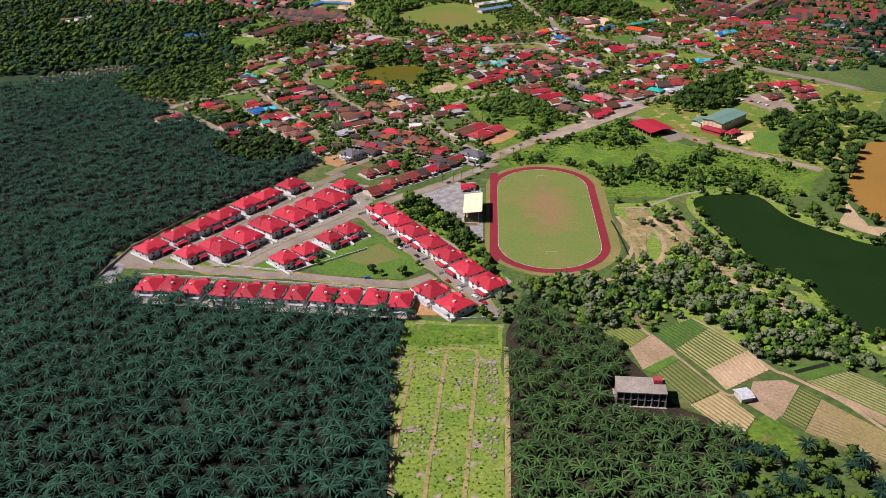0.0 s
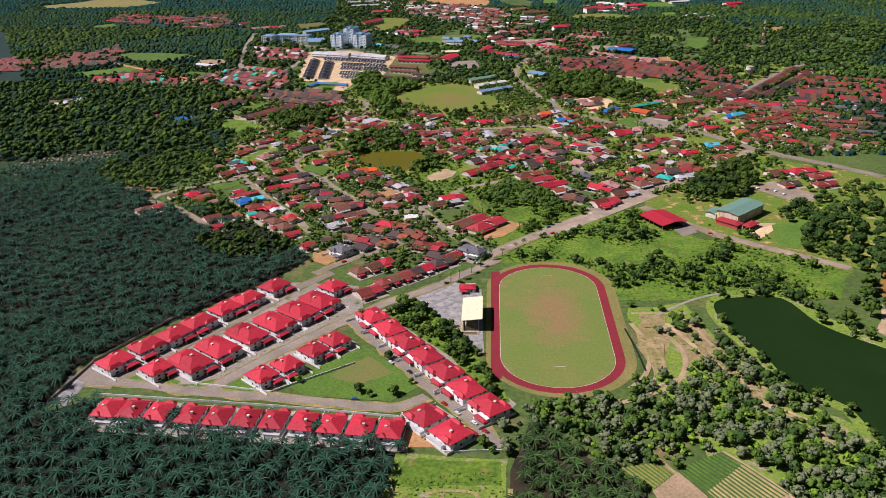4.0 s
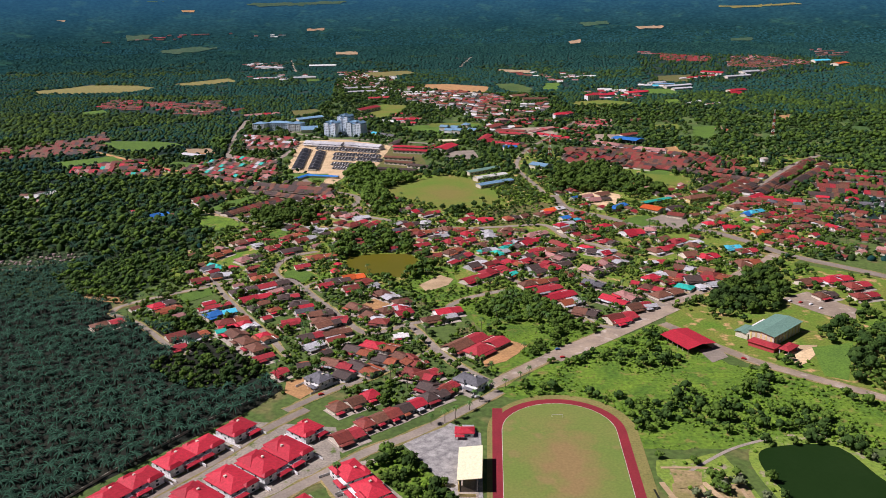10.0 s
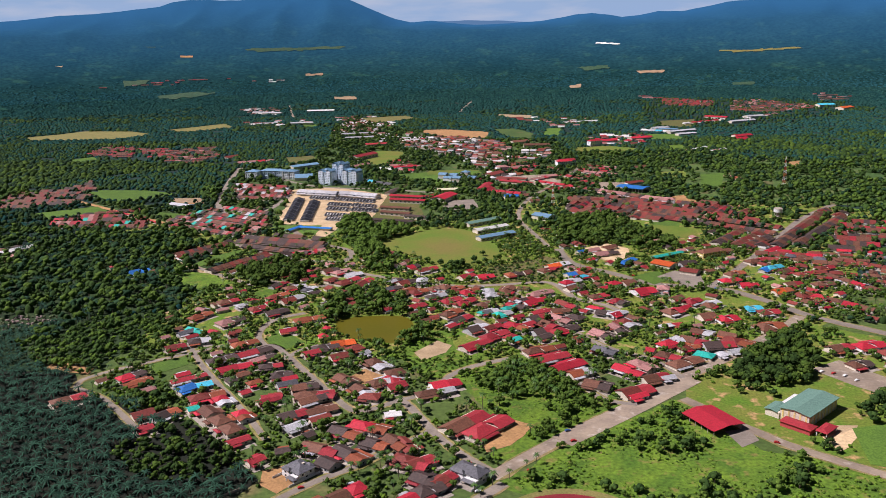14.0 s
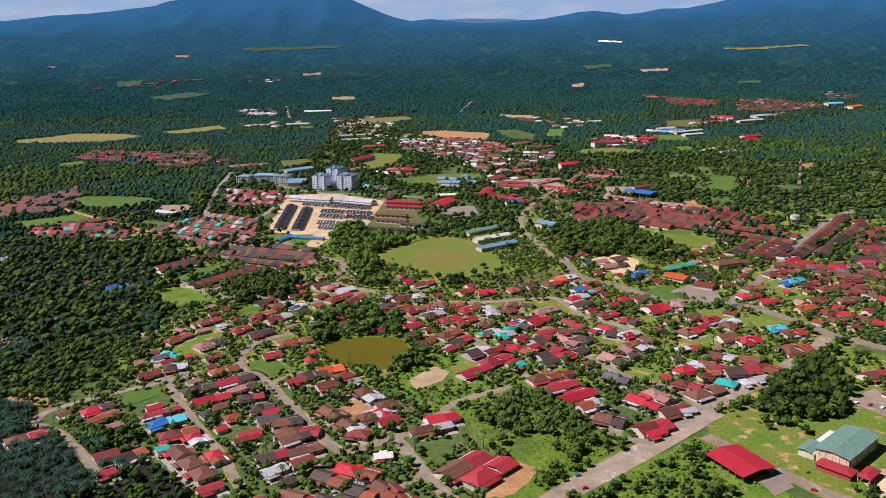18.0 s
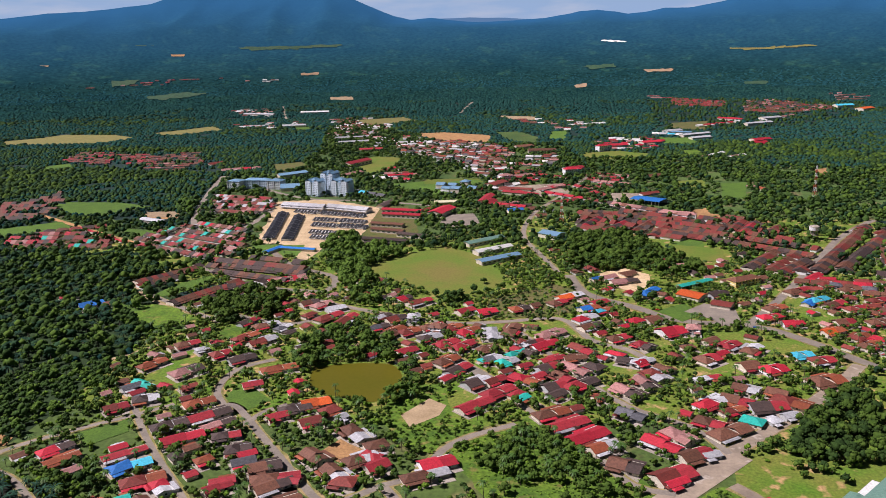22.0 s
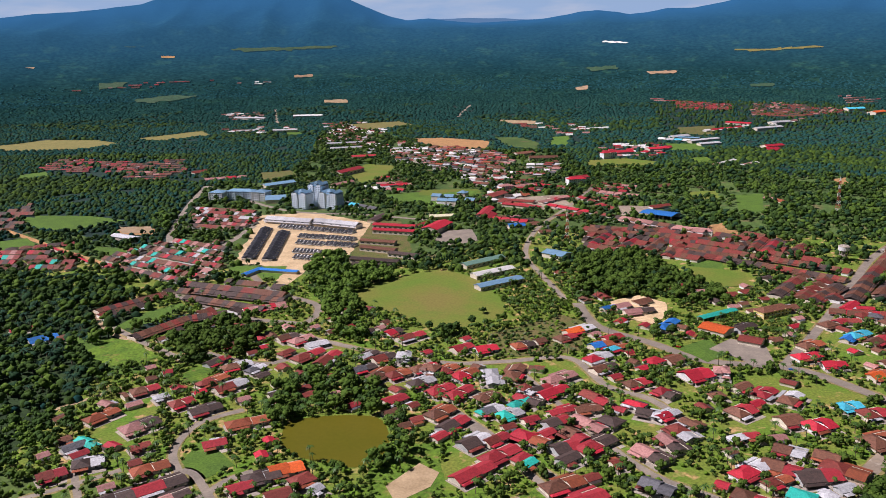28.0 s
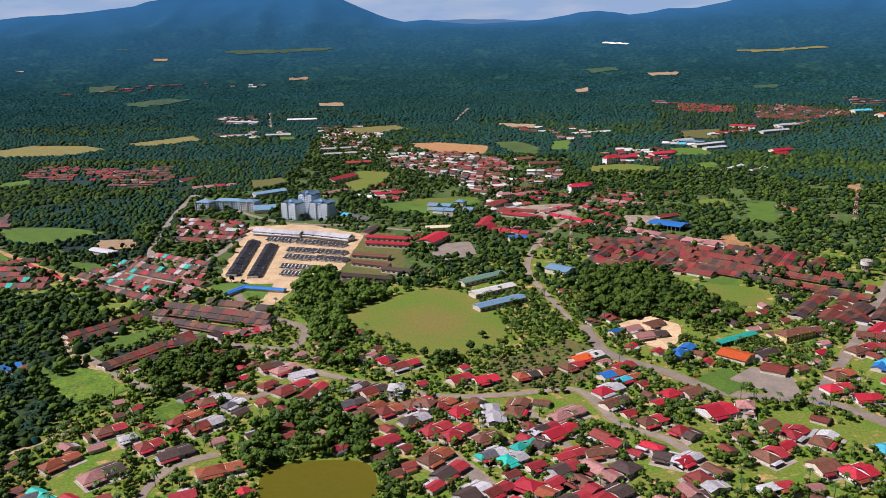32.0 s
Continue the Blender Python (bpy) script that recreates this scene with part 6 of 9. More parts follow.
FAR_LAND = (
    ('far_meadow', 'olive meadow in the far woods', [(-1413, 3173), (-1302, 3249), (-1197, 3270), (-1227, 3225), (-1374, 3145)]),
    ('far_meadow', 'pale meadow beside a far hamlet', [(-1604, 3301), (-1509, 3349), (-1510, 3295), (-1578, 3241)]),
    ('far_meadow', 'green slope below the mountains', [(-1830, 3691), (-1617, 3795), (-1520, 3885), (-1443, 3892), (-1496, 3817), (-1646, 3735)]),
    ('far_meadow', 'long green field below the mountains', [(-1216, 3828), (-1072, 3873), (-746, 3949), (-768, 3925), (-1038, 3840), (-1160, 3811)]),
    ('sand', 'pale bare patch in the far woods', [(-1935, 3372), (-1902, 3386), (-1899, 3369)]),
    ('bare_soil', 'orange bare patch in the far woods', [(-1484, 3670), (-1426, 3684), (-1424, 3663), (-1469, 3650)]),
    ('white_paint', 'long white roofs in the far woods', [(466, 3961), (578, 3925), (570, 3908), (463, 3943)]),
    ('dry_grass', 'straw-coloured strip in the far woods', [(991, 3719), (1083, 3696), (1332, 3645), (1318, 3638), (1100, 3674)]),
    ('far_meadow', 'green clearing in the far woods', [(343, 3646), (487, 3656), (494, 3622), (385, 3600)]),
    ('pink_soil', 'brownish clearing in the far woods', [(600, 3560), (720, 3540), (700, 3515), (610, 3530)]),
    ('far_meadow', 'thin green clearing in the far woods', [(955, 3330), (1040, 3310), (1020, 3280), (950, 3300)]),
    ('pink_soil', 'pale clearing in the far woods', [(-880, 3560), (-800, 3585), (-790, 3560), (-870, 3540)]),
    ('sand', 'sandy patch in the far woods', [(-700, 3290), (-610, 3310), (-600, 3270), (-690, 3260)]),
    ('pink_soil', 'pale patch in the far woods', [(290, 3420), (345, 3440), (340, 3395), (295, 3390)]))
for _m, _l, _p in FAR_LAND:
    clearing(_p, _m, _l)

# ---- the estate of villas ----
ESTATE = (
    (56, 20, 15, ((-294.9, 72.0), (-281.7, 92.8), (-268.2, 109.8), (-256.6, 128.5), (-243.6, 150.0), (-231.1, 167.6), (-215.4, 190.0))),
    (54, 16, 14, ((-263.5, 63.5),)),
    (54, 19, 25, ((-243.5, 71.5), (-230.8, 90.7), (-215.6, 110.1), (-200.7, 128.2), (-187.0, 145.9), (-174.9, 163.7))),
    (54, 17, 15, ((-168.5, 189.5),)),
    (50, 15, 15, ((-191.3, 56.6), (-178.1, 69.6), (-164.0, 89.0), (-152.3, 103.4))),
    (-53, 20, 15, ((-130.1, 139.8), (-115.5, 120.6), (-101.7, 101.9), (-87.2, 83.0), (-73.1, 64.0), (-59.2, 43.8), (-44.4, 25.0))),
    (134, 18, 16, ((-82.7, 13.0), (-66.7, -3.3))),
    (174, 13, 17, ((-274.8, 15.7), (-259.7, 15.0), (-242.5, 12.8), (-222.5, 10.2), (-205.0, 8.7), (-188.0, 7.6), (-170.8, 6.2), (-153.2, 4.6), (-135.9, 2.7), (-118.7, 0.9), (-101.5, -1.3))))
for _deg, _w, _d, _spots in ESTATE:
    for _i, (_x, _y) in enumerate(_spots):
        villa(_x, _y, _deg, _w, _d, "r", bool(_i % 2))

# ---- houses of the town ----
row(-152.8, 223.6, -132.1, 242.4, 3, 'rbm', 12, 0)
house(-140.35, 185.55, 41, 21, 14, 'm')
row(-130, 201, -97.1, 230.2, 5, 'rmrbk', 13, 0)
house(-86.25, 242.9, 40, 20, 12, 'k')
house(-94, 277.85, 35, 20, 11, 'm')
house(-77, 256.5, 52, 19, 10, 'm')
house(-165.7, 294.7, -22, 29, 12, 'b')
house(-156.9, 275.15, -35, 14, 11, 'k')
house(-144, 287, -38, 29, 12, 'k')
house(-136.45, 328.4, -23, 33, 12, 'r')
house(-152.3, 319.65, -27, 24, 11, 'k')
house(-128.05, 302.7, -25, 20, 11, 'k')
house(-113, 304.75, -46, 22, 11, 'b')
house(-105.8, 301.3, -55, 21, 10, 'm')
house(-120.95, 349.7, 15, 12, 9, 'w')
house(-175.3, 296.65, 18, 8, 9, 'p')
house(-100.7, 278.1, -25, 27, 12, 'm')
house(-88.15, 254.9, -32, 21, 13, 'k')
house(-198.35, 348.35, 35, 22, 11, 'k')
house(-191.9, 329.5, 42, 15, 10, 's')
house(-188.3, 376.8, 40, 26, 11, 'b')
house(-177.5, 356.9, 32, 24, 10, 'b')
house(-223.9, 373.6, 39, 18, 9, 'p')
house(-175.9, 342.55, 37, 17, 9, 'm')
row(-265.1, 351.7, -239.5, 324.1, 3, 'bbm', 12, 0)
row(-260.3, 373.2, -236.4, 346.9, 2, 'rm', 10, 0)
house(-279.35, 357.85, 34, 8, 8, 't')
house(-315.75, 348.05, 40, 16, 11, 'm')
house(-297.95, 347.85, 57, 21, 12, 'k')
house(-304.45, 323.7, 42, 13, 9, 'p')
house(-388.25, 373.75, 43, 26, 12, 'b')
house(-227.95, 306.15, 40, 16, 9, 'p')
house(-207.85, 278.4, 47, 12, 8, 'p')
house(266.25, 488.05, 27, 22, 14, 'b')
house(295.55, 494.6, 19, 27, 14, 'r')
house(307.7, 477.5, 22, 23, 14, 'm')
house(268.05, 450.35, 24, 19, 13, 'b')
house(303.85, 449.9, 17, 23, 13, 'm')
house(-66.05, 337.25, 49, 39, 15, 'b')
house(-48.5, 329.8, 49, 40, 16, 'p')
house(-356.6, 421.9, 50, 23, 10, 'r')
house(-345.05, 407.65, 48, 24, 9, 'v')
house(-303.85, 415.9, 39, 30, 9, 'p')
house(-298.1, 396.45, 47, 17, 11, 'u')
house(-285.95, 403.45, 36, 13, 10, 'c')
house(-276.35, 381.4, 31, 29, 12, 'm')
house(-342.75, 488.75, 40, 18, 12, 'm')
house(-346.45, 527.5, 48, 17, 10, 'g')
house(-337.85, 533, -30, 22, 6, 't')
house(-324.65, 504.7, 26, 19, 13, 'k')
house(-348.5, 576.65, 56, 26, 10, 'v')
house(-311.7, 560.6, 47, 29, 14, 'x')
house(-334.1, 624.7, 39, 22, 11, 'b')
house(-314.8, 610.95, 41, 12, 8, 's')
house(-298.1, 527.85, 39, 14, 9, 'm')
house(-278.9, 498.25, 37, 23, 13, 'v')
house(-263.35, 476.65, 39, 32, 12, 'p')
house(-251.75, 461.5, 43, 26, 9, 'x')
house(-287.65, 459.65, 35, 27, 11, 'k')
house(-271.2, 440, 34, 30, 11, 'r')
house(-239.85, 443.65, 21, 19, 10, 'k')
house(-244.45, 407.85, 42, 13, 9, 'v')
house(-224.95, 423.55, 19, 18, 12, 'k')
house(-216.65, 417.2, 29, 13, 7, 'r')
house(-216.2, 406.15, 27, 17, 10, 'g')
house(-200.25, 400, 24, 22, 11, 'b')
house(-188.8, 385.05, 16, 32, 12, 'b')
house(-178.85, 382.55, -9, 14, 9, 'p')
house(-222.65, 380.4, 20, 16, 9, 'p')
house(-293.3, 686.4, 60, 23, 10, 'k')
house(-271.75, 675.05, 37, 26, 12, 'b')
house(-253.4, 668.8, 57, 18, 9, 'g')
house(-283.4, 643.35, 52, 29, 10, 'm')
house(-264.4, 633.25, 46, 28, 12, 'm')
house(-294.6, 600.35, 46, 18, 11, 'm')
house(-271.1, 588.85, 40, 24, 12, 'k')
house(-231.15, 567.5, 28, 32, 13, 'v')
house(-245.55, 533.15, 27, 17, 10, 'p')
house(-209.95, 475.35, 34, 17, 10, 'p')
house(-199.65, 488.5, 29, 24, 12, 'k')
house(-185.7, 499.2, 27, 22, 14, 'o')
house(-183.05, 466.7, 31, 17, 11, 'm')
house(-168.55, 414.4, -43, 21, 11, 'b')
house(-519.9, 768.1, 34, 21, 9, 'p')
house(-483.3, 741.1, 46, 26, 16, 'u')
house(-465.3, 745.55, 45, 13, 9, 'b')
house(-243.3, 745.6, 42, 19, 11, 'b')
house(-228.95, 739.15, 53, 23, 11, 'x')
house(-211.25, 727.35, 36, 21, 12, 's')
house(-234.7, 705.9, 54, 17, 9, 'm')
house(-213.8, 700.05, 54, 31, 11, 'm')
house(-194.6, 692.05, 71, 32, 13, 'm')
house(-158.4, 700.55, 54, 20, 9, 's')
house(-144.4, 694.7, 42, 22, 11, 'm')
house(-158.05, 670.05, 38, 20, 10, 'g')
house(-142.6, 658.05, 58, 28, 11, 'b')
house(-127.3, 657.85, 38, 19, 11, 'm')
house(-106.3, 671.5, 38, 25, 13, 'b')
house(-105.95, 641.75, 40, 22, 11, 'k')
house(-124.9, 607.4, 44, 19, 11, 'p')
house(-125.05, 585, 34, 11, 9, 'b')
house(-85.75, 668.4, 48, 21, 10, 'm')
house(-70.55, 657.85, 47, 24, 11, 'r')
house(-89.4, 626.35, 44, 24, 12, 'p')
house(-73.8, 620.95, 52, 28, 12, 'p')
house(-87.2, 585.25, 49, 25, 11, 'b')
house(-46.5, 651.55, -85, 32, 10, 's')
house(-50.95, 612.8, 31, 20, 10, 'b')
house(-28.55, 660.35, 73, 32, 11, 'b')
house(-18.05, 626.4, -54, 20, 10, 'm')
house(8.7, 651.15, 38, 30, 11, 'x')
house(0.95, 623.05, 40, 28, 11, 'r')
house(-20, 607.7, -34, 23, 10, 'p')
house(-8.95, 627.75, 41, 21, 10, 'k')
house(-47.2, 589.7, 34, 18, 10, 'g')
house(-34.7, 582.35, 38, 20, 11, 't')
house(-26.2, 602.45, 50, 20, 9, 't')
house(-54.5, 585.3, 42, 9, 6, 't')
house(-76.65, 566.05, 52, 26, 11, 'k')
house(-59.85, 539.1, 42, 24, 14, 'k')
house(-44.95, 542.95, 44, 19, 10, 'm')
house(-42.7, 520.8, 43, 30, 12, 'p')
house(-60.5, 496.85, 44, 31, 12, 'p')
house(-27.6, 515.75, 48, 14, 9, 'p')
house(-23.45, 508.8, 48, 13, 8, 't')
house(-20.05, 544.85, -36, 27, 11, 'r')
house(-18.75, 573.3, 32, 11, 8, 'p')
house(-0.05, 570.5, 38, 19, 11, 'k')
house(-8.15, 552.05, 43, 13, 8, 'p')
house(3, 531.5, 33, 20, 14, 'k')
house(4, 516.05, 41, 15, 10, 'k')
house(12.15, 549.45, -49, 19, 11, 'b')
house(24, 566.65, -46, 27, 12, 'x')
house(24.65, 536, 39, 31, 11, 'p')
house(6, 588.65, 32, 24, 8, 'p')
house(34.6, 611.1, -48, 26, 13, 'm')
house(25.5, 591.8, 18, 21, 10, 'b')
house(-74.9, 718.6, 42, 20, 11, 'p')
house(-52.9, 715.9, 26, 19, 14, 'r')
house(-18.55, 724.25, 26, 19, 13, 'v')
house(-2.35, 734.65, 31, 10, 10, 'b')
house(21.45, 743.45, 39, 20, 11, 'b')
house(36.5, 764.65, 36, 32, 13, 'o')
house(-143.25, 758.8, 55, 18, 11, 'r')
house(-124.75, 747.5, 41, 28, 13, 'm')
house(-145.9, 448.15, -50, 27, 13, 'b')
house(-128.2, 430.2, 29, 16, 13, 'b')
house(-130, 415, -30, 14, 10, 'p')
house(-136.8, 411.25, 36, 25, 12, 'b')
house(-150.35, 391.7, -50, 22, 13, 'b')
house(-124.35, 402.45, 39, 17, 12, 'p')
house(-143, 381.6, -11, 15, 11, 'm')
house(-172, 485.05, 41, 15, 12, 'm')
house(-160.6, 474.6, 51, 8, 8, 's')
house(-84.05, 406.75, 27, 24, 14, 'r')
house(-91.05, 391.05, 26, 32, 10, 'b')
house(-2.6, 482.5, 29, 27, 13, 'b')
house(8.3, 465.05, 32, 32, 13, 'p')
house(20.25, 446.5, 37, 32, 14, 'r')
house(29.65, 430.85, 32, 22, 13, 'v')
house(41.4, 405.55, -27, 22, 14, 'b')
house(69.65, 394.1, 30, 28, 15, 'm')
house(70.15, 384.9, 30, 16, 8, 'r')
house(71.5, 435.5, -43, 28, 13, 'r')
house(84.5, 447.5, -53, 25, 11, 'x')
house(89.85, 420.65, 28, 24, 14, 'b')
house(100.75, 420.8, 18, 12, 8, 's')
house(121.9, 502.65, 37, 32, 12, 'r')
house(111.9, 468.5, -34, 22, 11, 'b')
house(121.9, 454.05, 33, 31, 14, 'b')
house(142.4, 506.15, -32, 23, 14, 'b')
house(155.05, 527.65, -32, 19, 12, 'b')
house(133.5, 488.65, 29, 19, 9, 'm')
house(143.2, 471.05, -33, 16, 12, 't')
house(161.05, 495.9, 11, 27, 15, 'k')
house(181.75, 503.3, -40, 29, 14, 'm')
house(177.4, 520.75, -36, 17, 11, 'b')
house(173.1, 480.6, 22, 12, 8, 's')
house(159.25, 471.7, 25, 10, 8, 's')
house(57.45, 481, -36, 22, 11, 'g')
house(35.7, 509.85, 25, 8, 8, 'm')
house(60.9, 521.8, -51, 26, 11, 'x')
house(77.85, 537.55, -66, 23, 10, 'x')
house(88.7, 554, -62, 25, 11, 'm')
house(98.3, 567.55, -51, 15, 9, 'b')
house(62.65, 600.15, -38, 17, 8, 'r')
house(72.2, 584.6, -26, 20, 10, 'k')
house(83.85, 582.9, 37, 20, 8, 'r')
house(39.7, 570.75, -43, 17, 11, 'k')
house(70.45, 640.3, 31, 22, 11, 'b')
house(90.55, 621.1, -47, 18, 12, 'p')
house(122.3, 657.5, 28, 25, 20, 'r')
house(93.65, 686.45, 35, 17, 11, 'r')
house(111.05, 690.35, 33, 15, 11, 'b')
house(45.7, 694.65, 39, 26, 12, 'r')
house(47.9, 671.1, 37, 25, 11, 'b')
house(52.75, 725.5, 33, 22, 12, 'u')
house(64.9, 743.15, 38, 20, 11, 'p')
house(65.9, 717.75, 36, 23, 9, 'c')
house(152.8, 632.65, 38, 16, 10, 'b')
house(167.05, 621.2, 45, 19, 11, 'p')
house(139.4, 589.15, 36, 21, 16, 'b')
house(129.05, 616.45, 20, 11, 9, 'b')
house(183.65, 611.45, 52, 25, 11, 'b')
house(170.15, 574.3, 21, 17, 17, 'b')
house(188.35, 566.85, 26, 21, 17, 'r')
house(222.3, 598.75, 21, 18, 12, 'c')
house(235.3, 586.5, 19, 19, 14, 'm')
house(222.35, 543.85, 23, 28, 18, 'b')
house(125.15, 545.85, 24, 14, 9, 's')
house(136.15, 549.7, 13, 10, 7, 'p')
house(227.1, 697.8, 21, 23, 12, 'r')
house(239.8, 724.25, 30, 24, 11, 'b')
house(242.15, 679.7, 9, 20, 13, 'r')
house(292.1, 750.15, 34, 23, 11, 'c')
house(279.5, 741.35, 48, 17, 8, 'u')
house(303.05, 735.05, 40, 27, 11, 'b')
house(291.15, 681.8, 22, 20, 14, 'b')
house(271.15, 657.3, 30, 23, 12, 'o')
house(289.75, 641.65, 42, 21, 13, 'm')
house(289.55, 621.4, 37, 22, 13, 'b')
house(281.85, 781.2, 32, 32, 11, 'b')
house(318.05, 831.7, 47, 29, 10, 'r')
house(323.25, 805.45, 25, 24, 11, 'm')
house(338.9, 785.35, 24, 23, 11, 'b')
house(318.3, 722, 23, 22, 12, 'm')
house(351.4, 747.85, 23, 22, 12, 'm')
house(324.8, 681.7, 18, 25, 13, 'b')
house(102.5, 818.85, 19, 31, 12, 'x')
house(74.1, 830, 37, 18, 9, 'u')
house(123.15, 778.25, 55, 32, 11, 'u')
house(194.35, 770.6, 36, 25, 12, 'k')
row(348.4, 710.7, 372.4, 664.2, 4, 'mbr', 10, 0)
row(380.8, 781.5, 424.5, 744.2, 5, 'mbm', 10, 0)
row(304.5, 636, 338.1, 597.2, 4, 'mbr', 10, 0)

# ---- terraces ----
terrace(186.9, 1056.6, 269.1, 989, 14, 14, 'mk', 1, 'wall_cream')
terrace(273.2, 988.9, 351.8, 921.1, 14, 14, 'mkb', 1, 'wall_cream')
terrace(85, 1086.7, 119.5, 1150.2, 13, 7, 'mkp', 1, 'wall_cream')
terrace(120.9, 1067.7, 159.2, 1129.3, 13, 7, 'mkp', 1, 'wall_cream')
terrace(150.5, 1049.5, 188.2, 1118.7, 13, 7, 'mbkb', 1, 'wall_cream')
terrace(170.1, 1024, 202, 1081.9, 13, 6, 'mbkb', 1, 'wall_cream')
terrace(284.5, 1052.8, 319, 1113, 13, 6, 'mbkb', 1, 'wall_cream')
terrace(295.9, 1035.7, 334.6, 1103.2, 13, 6, 'mkp', 1, 'wall_cream')
terrace(320.9, 1026.6, 359, 1075.5, 13, 6, 'mbkb', 1, 'wall_cream')
terrace(259.7, 1079.6, 292.7, 1087, 13, 6, 'mbkb', 1, 'wall_cream')
terrace(181.3, 1063.1, 260.2, 1021.3, 15, 16, 'mbkb', 1, 'wall_cream')
terrace(277.7, 1025.5, 360.1, 961.2, 15, 18, 'mbkb', 1, 'wall_cream')
terrace(141.6, 1153.1, 220.3, 1126.4, 14, 12, 'mbkb', 1, 'wall_cream')
terrace(166.9, 1111.6, 231.1, 1092.7, 13, 10, 'mkp', 1, 'wall_cream')
terrace(80.9, 1143.8, 136.1, 1165.5, 13, 8, 'mbkb', 1, 'wall_cream')
terrace(252.7, 864.8, 302.4, 929.5, 15, 8, 'mbkb', 1, 'wall_cream')
terrace(283.4, 845.5, 334.7, 901.3, 15, 8, 'mbkb', 1, 'wall_cream')
terrace(326.2, 850.6, 454.1, 1037.9, 15, 16, 'mbkb', 1, 'wall_cream')
terrace(359.6, 862.1, 479.6, 1020.7, 15, 14, 'kbm', 1, 'wall_cream')
terrace(306.5, 815.5, 367.6, 797.3, 13, 10, 'mr', 1, 'wall_cream')
terrace(468.8, 952.6, 564.2, 921.6, 14, 14, 'mkp', 1, 'wall_cream')
terrace(441.9, 904.9, 512.6, 876.9, 14, 10, 'mbkb', 1, 'wall_cream')
terrace(141.3, 1237, 249.3, 1139, 16, 16, 'bkx', 2, 'wall_white')
terrace(158.5, 1158.2, 218.5, 1175.2, 13, 8, 'mbkb', 1, 'wall_cream')
terrace(96.7, 1191.2, 155.1, 1168.2, 13, 8, 'mbkb', 1, 'wall_cream')
terrace(211.3, 1108.5, 263, 1115.4, 13, 8, 'kbm', 1, 'wall_cream')
terrace(-395, 1254, -319, 1229, 18, 10, 's', 2, 'wall_white')
terrace(-316, 1236, -243, 1202, 18, 10, 's', 2, 'wall_white')
for _x0, _y0, _x1, _y1, _n in ((-365, 1216, -325, 1201, 7), (-320, 1201, -246, 1172, 12), (-322, 1154, -281, 1143, 7), (-278, 1143, -238, 1130, 7), (-317, 1119, -277, 1106, 7), (-274, 1109, -231, 1096, 7), (-311, 1072, -276, 1063, 7), (-273, 1061, -244, 1050, 5), (-303, 1042, -269, 1031, 7)):
    terrace(_x0, _y0, _x1, _y1, 13, _n, 'z', 1, 'wall_white', 'unfinished terrace row with near-black roofs and white party walls', 1.1)
terrace(-364.1, 1029, -383.9, 1200.3, 13, 12, 'z', 1, 'wall_white', 'unfinished terrace row with near-black roofs and white party walls', 1.1)
terrace(-335.7, 1022.7, -352.6, 1177.6, 13, 12, 'z', 1, 'wall_white', 'unfinished terrace row with near-black roofs and white party walls', 1.1)
terrace(-385.2, 894.4, -271.4, 855.9, 13, 16, 'bk', 1, 'wall_cream')
terrace(-386.2, 869.5, -285.9, 827.7, 13, 14, 'bk', 1, 'wall_cream')
terrace(-308.7, 822.5, -268.6, 844.3, 13, 8, 'xr', 1, 'wall_cream')
terrace(-466.8, 820.7, -415.5, 882.3, 13, 12, 'kbm', 1, 'wall_cream')
terrace(-395.8, 743.4, -360.7, 798.3, 14, 10, 'mbkb', 1, 'wall_cream')
terrace(-360.7, 798.3, -323.4, 815.5, 14, 8, 'mk', 1, 'wall_cream')

# ---- larger buildings ----


def make_stand(x0, x1, y0, y1):
    """Grandstand: tilted roof on columns over stepped seats, back wall to the parking lot."""
    L, W_ = y1 - y0, x1 - x0
    e = thing("grandstand", pose((x0 + x1) / 2, (y0 + y1) / 2, 0), "grandstand with a pale cream metal roof and stepped seats", "grandstand")
    bm = boxes((-W_ / 2, W_ / 2, -L / 2, L / 2, 0, 0.35))
    for v in bm.verts:
        v.co.z += 8.4 + (v.co.x + W_ / 2) / W_ * 1.6
    part("roof", bm, "roof_y", e, "pale cream metal roof")
    for i in range(6):
        part("step", boxes((-W_ / 2 + 2.5 + 1.5 * i, -W_ / 2 + 4.0 + 1.5 * i, -L / 2 + 1, L / 2 - 1, 0, 4.4 - 0.7 * i)), "concrete", e)
    for i in range(7):
        y = -L / 2 + 0.6 + (L - 1.2) * i / 6
        part("column", boxes((-W_ / 2 + 1.2, -W_ / 2 + 1.7, y - 0.25, y + 0.25, 0, 8.45)), "wall_yellow", e)
        part("column", boxes((W_ / 2 - 3.2, W_ / 2 - 2.8, y - 0.2, y + 0.2, 0, 9.6)), "steel", e)
    part("back_wall", boxes((-W_ / 2 + 0.7, -W_ / 2 + 1.1, -L / 2 + 1, L / 2 - 1, 0, 5.2)), "wall_yellow", e)
    part("side_wall", boxes((-W_ / 2 + 1.2, W_ / 2 - 3.5, -L / 2 - 4.5, -L / 2 - 4.2, 0, 2.4)), "wall_yellow", e)
    part("terrace_floor", boxes((-W_ / 2, W_ / 2 - 2, -L / 2 - 5, -L / 2 + 0.9, 0.0, 0.45)), "concrete", e)
    hold((x0 + x1) / 2, (y0 + y1) / 2, 0, W_ + 6, L + 12)


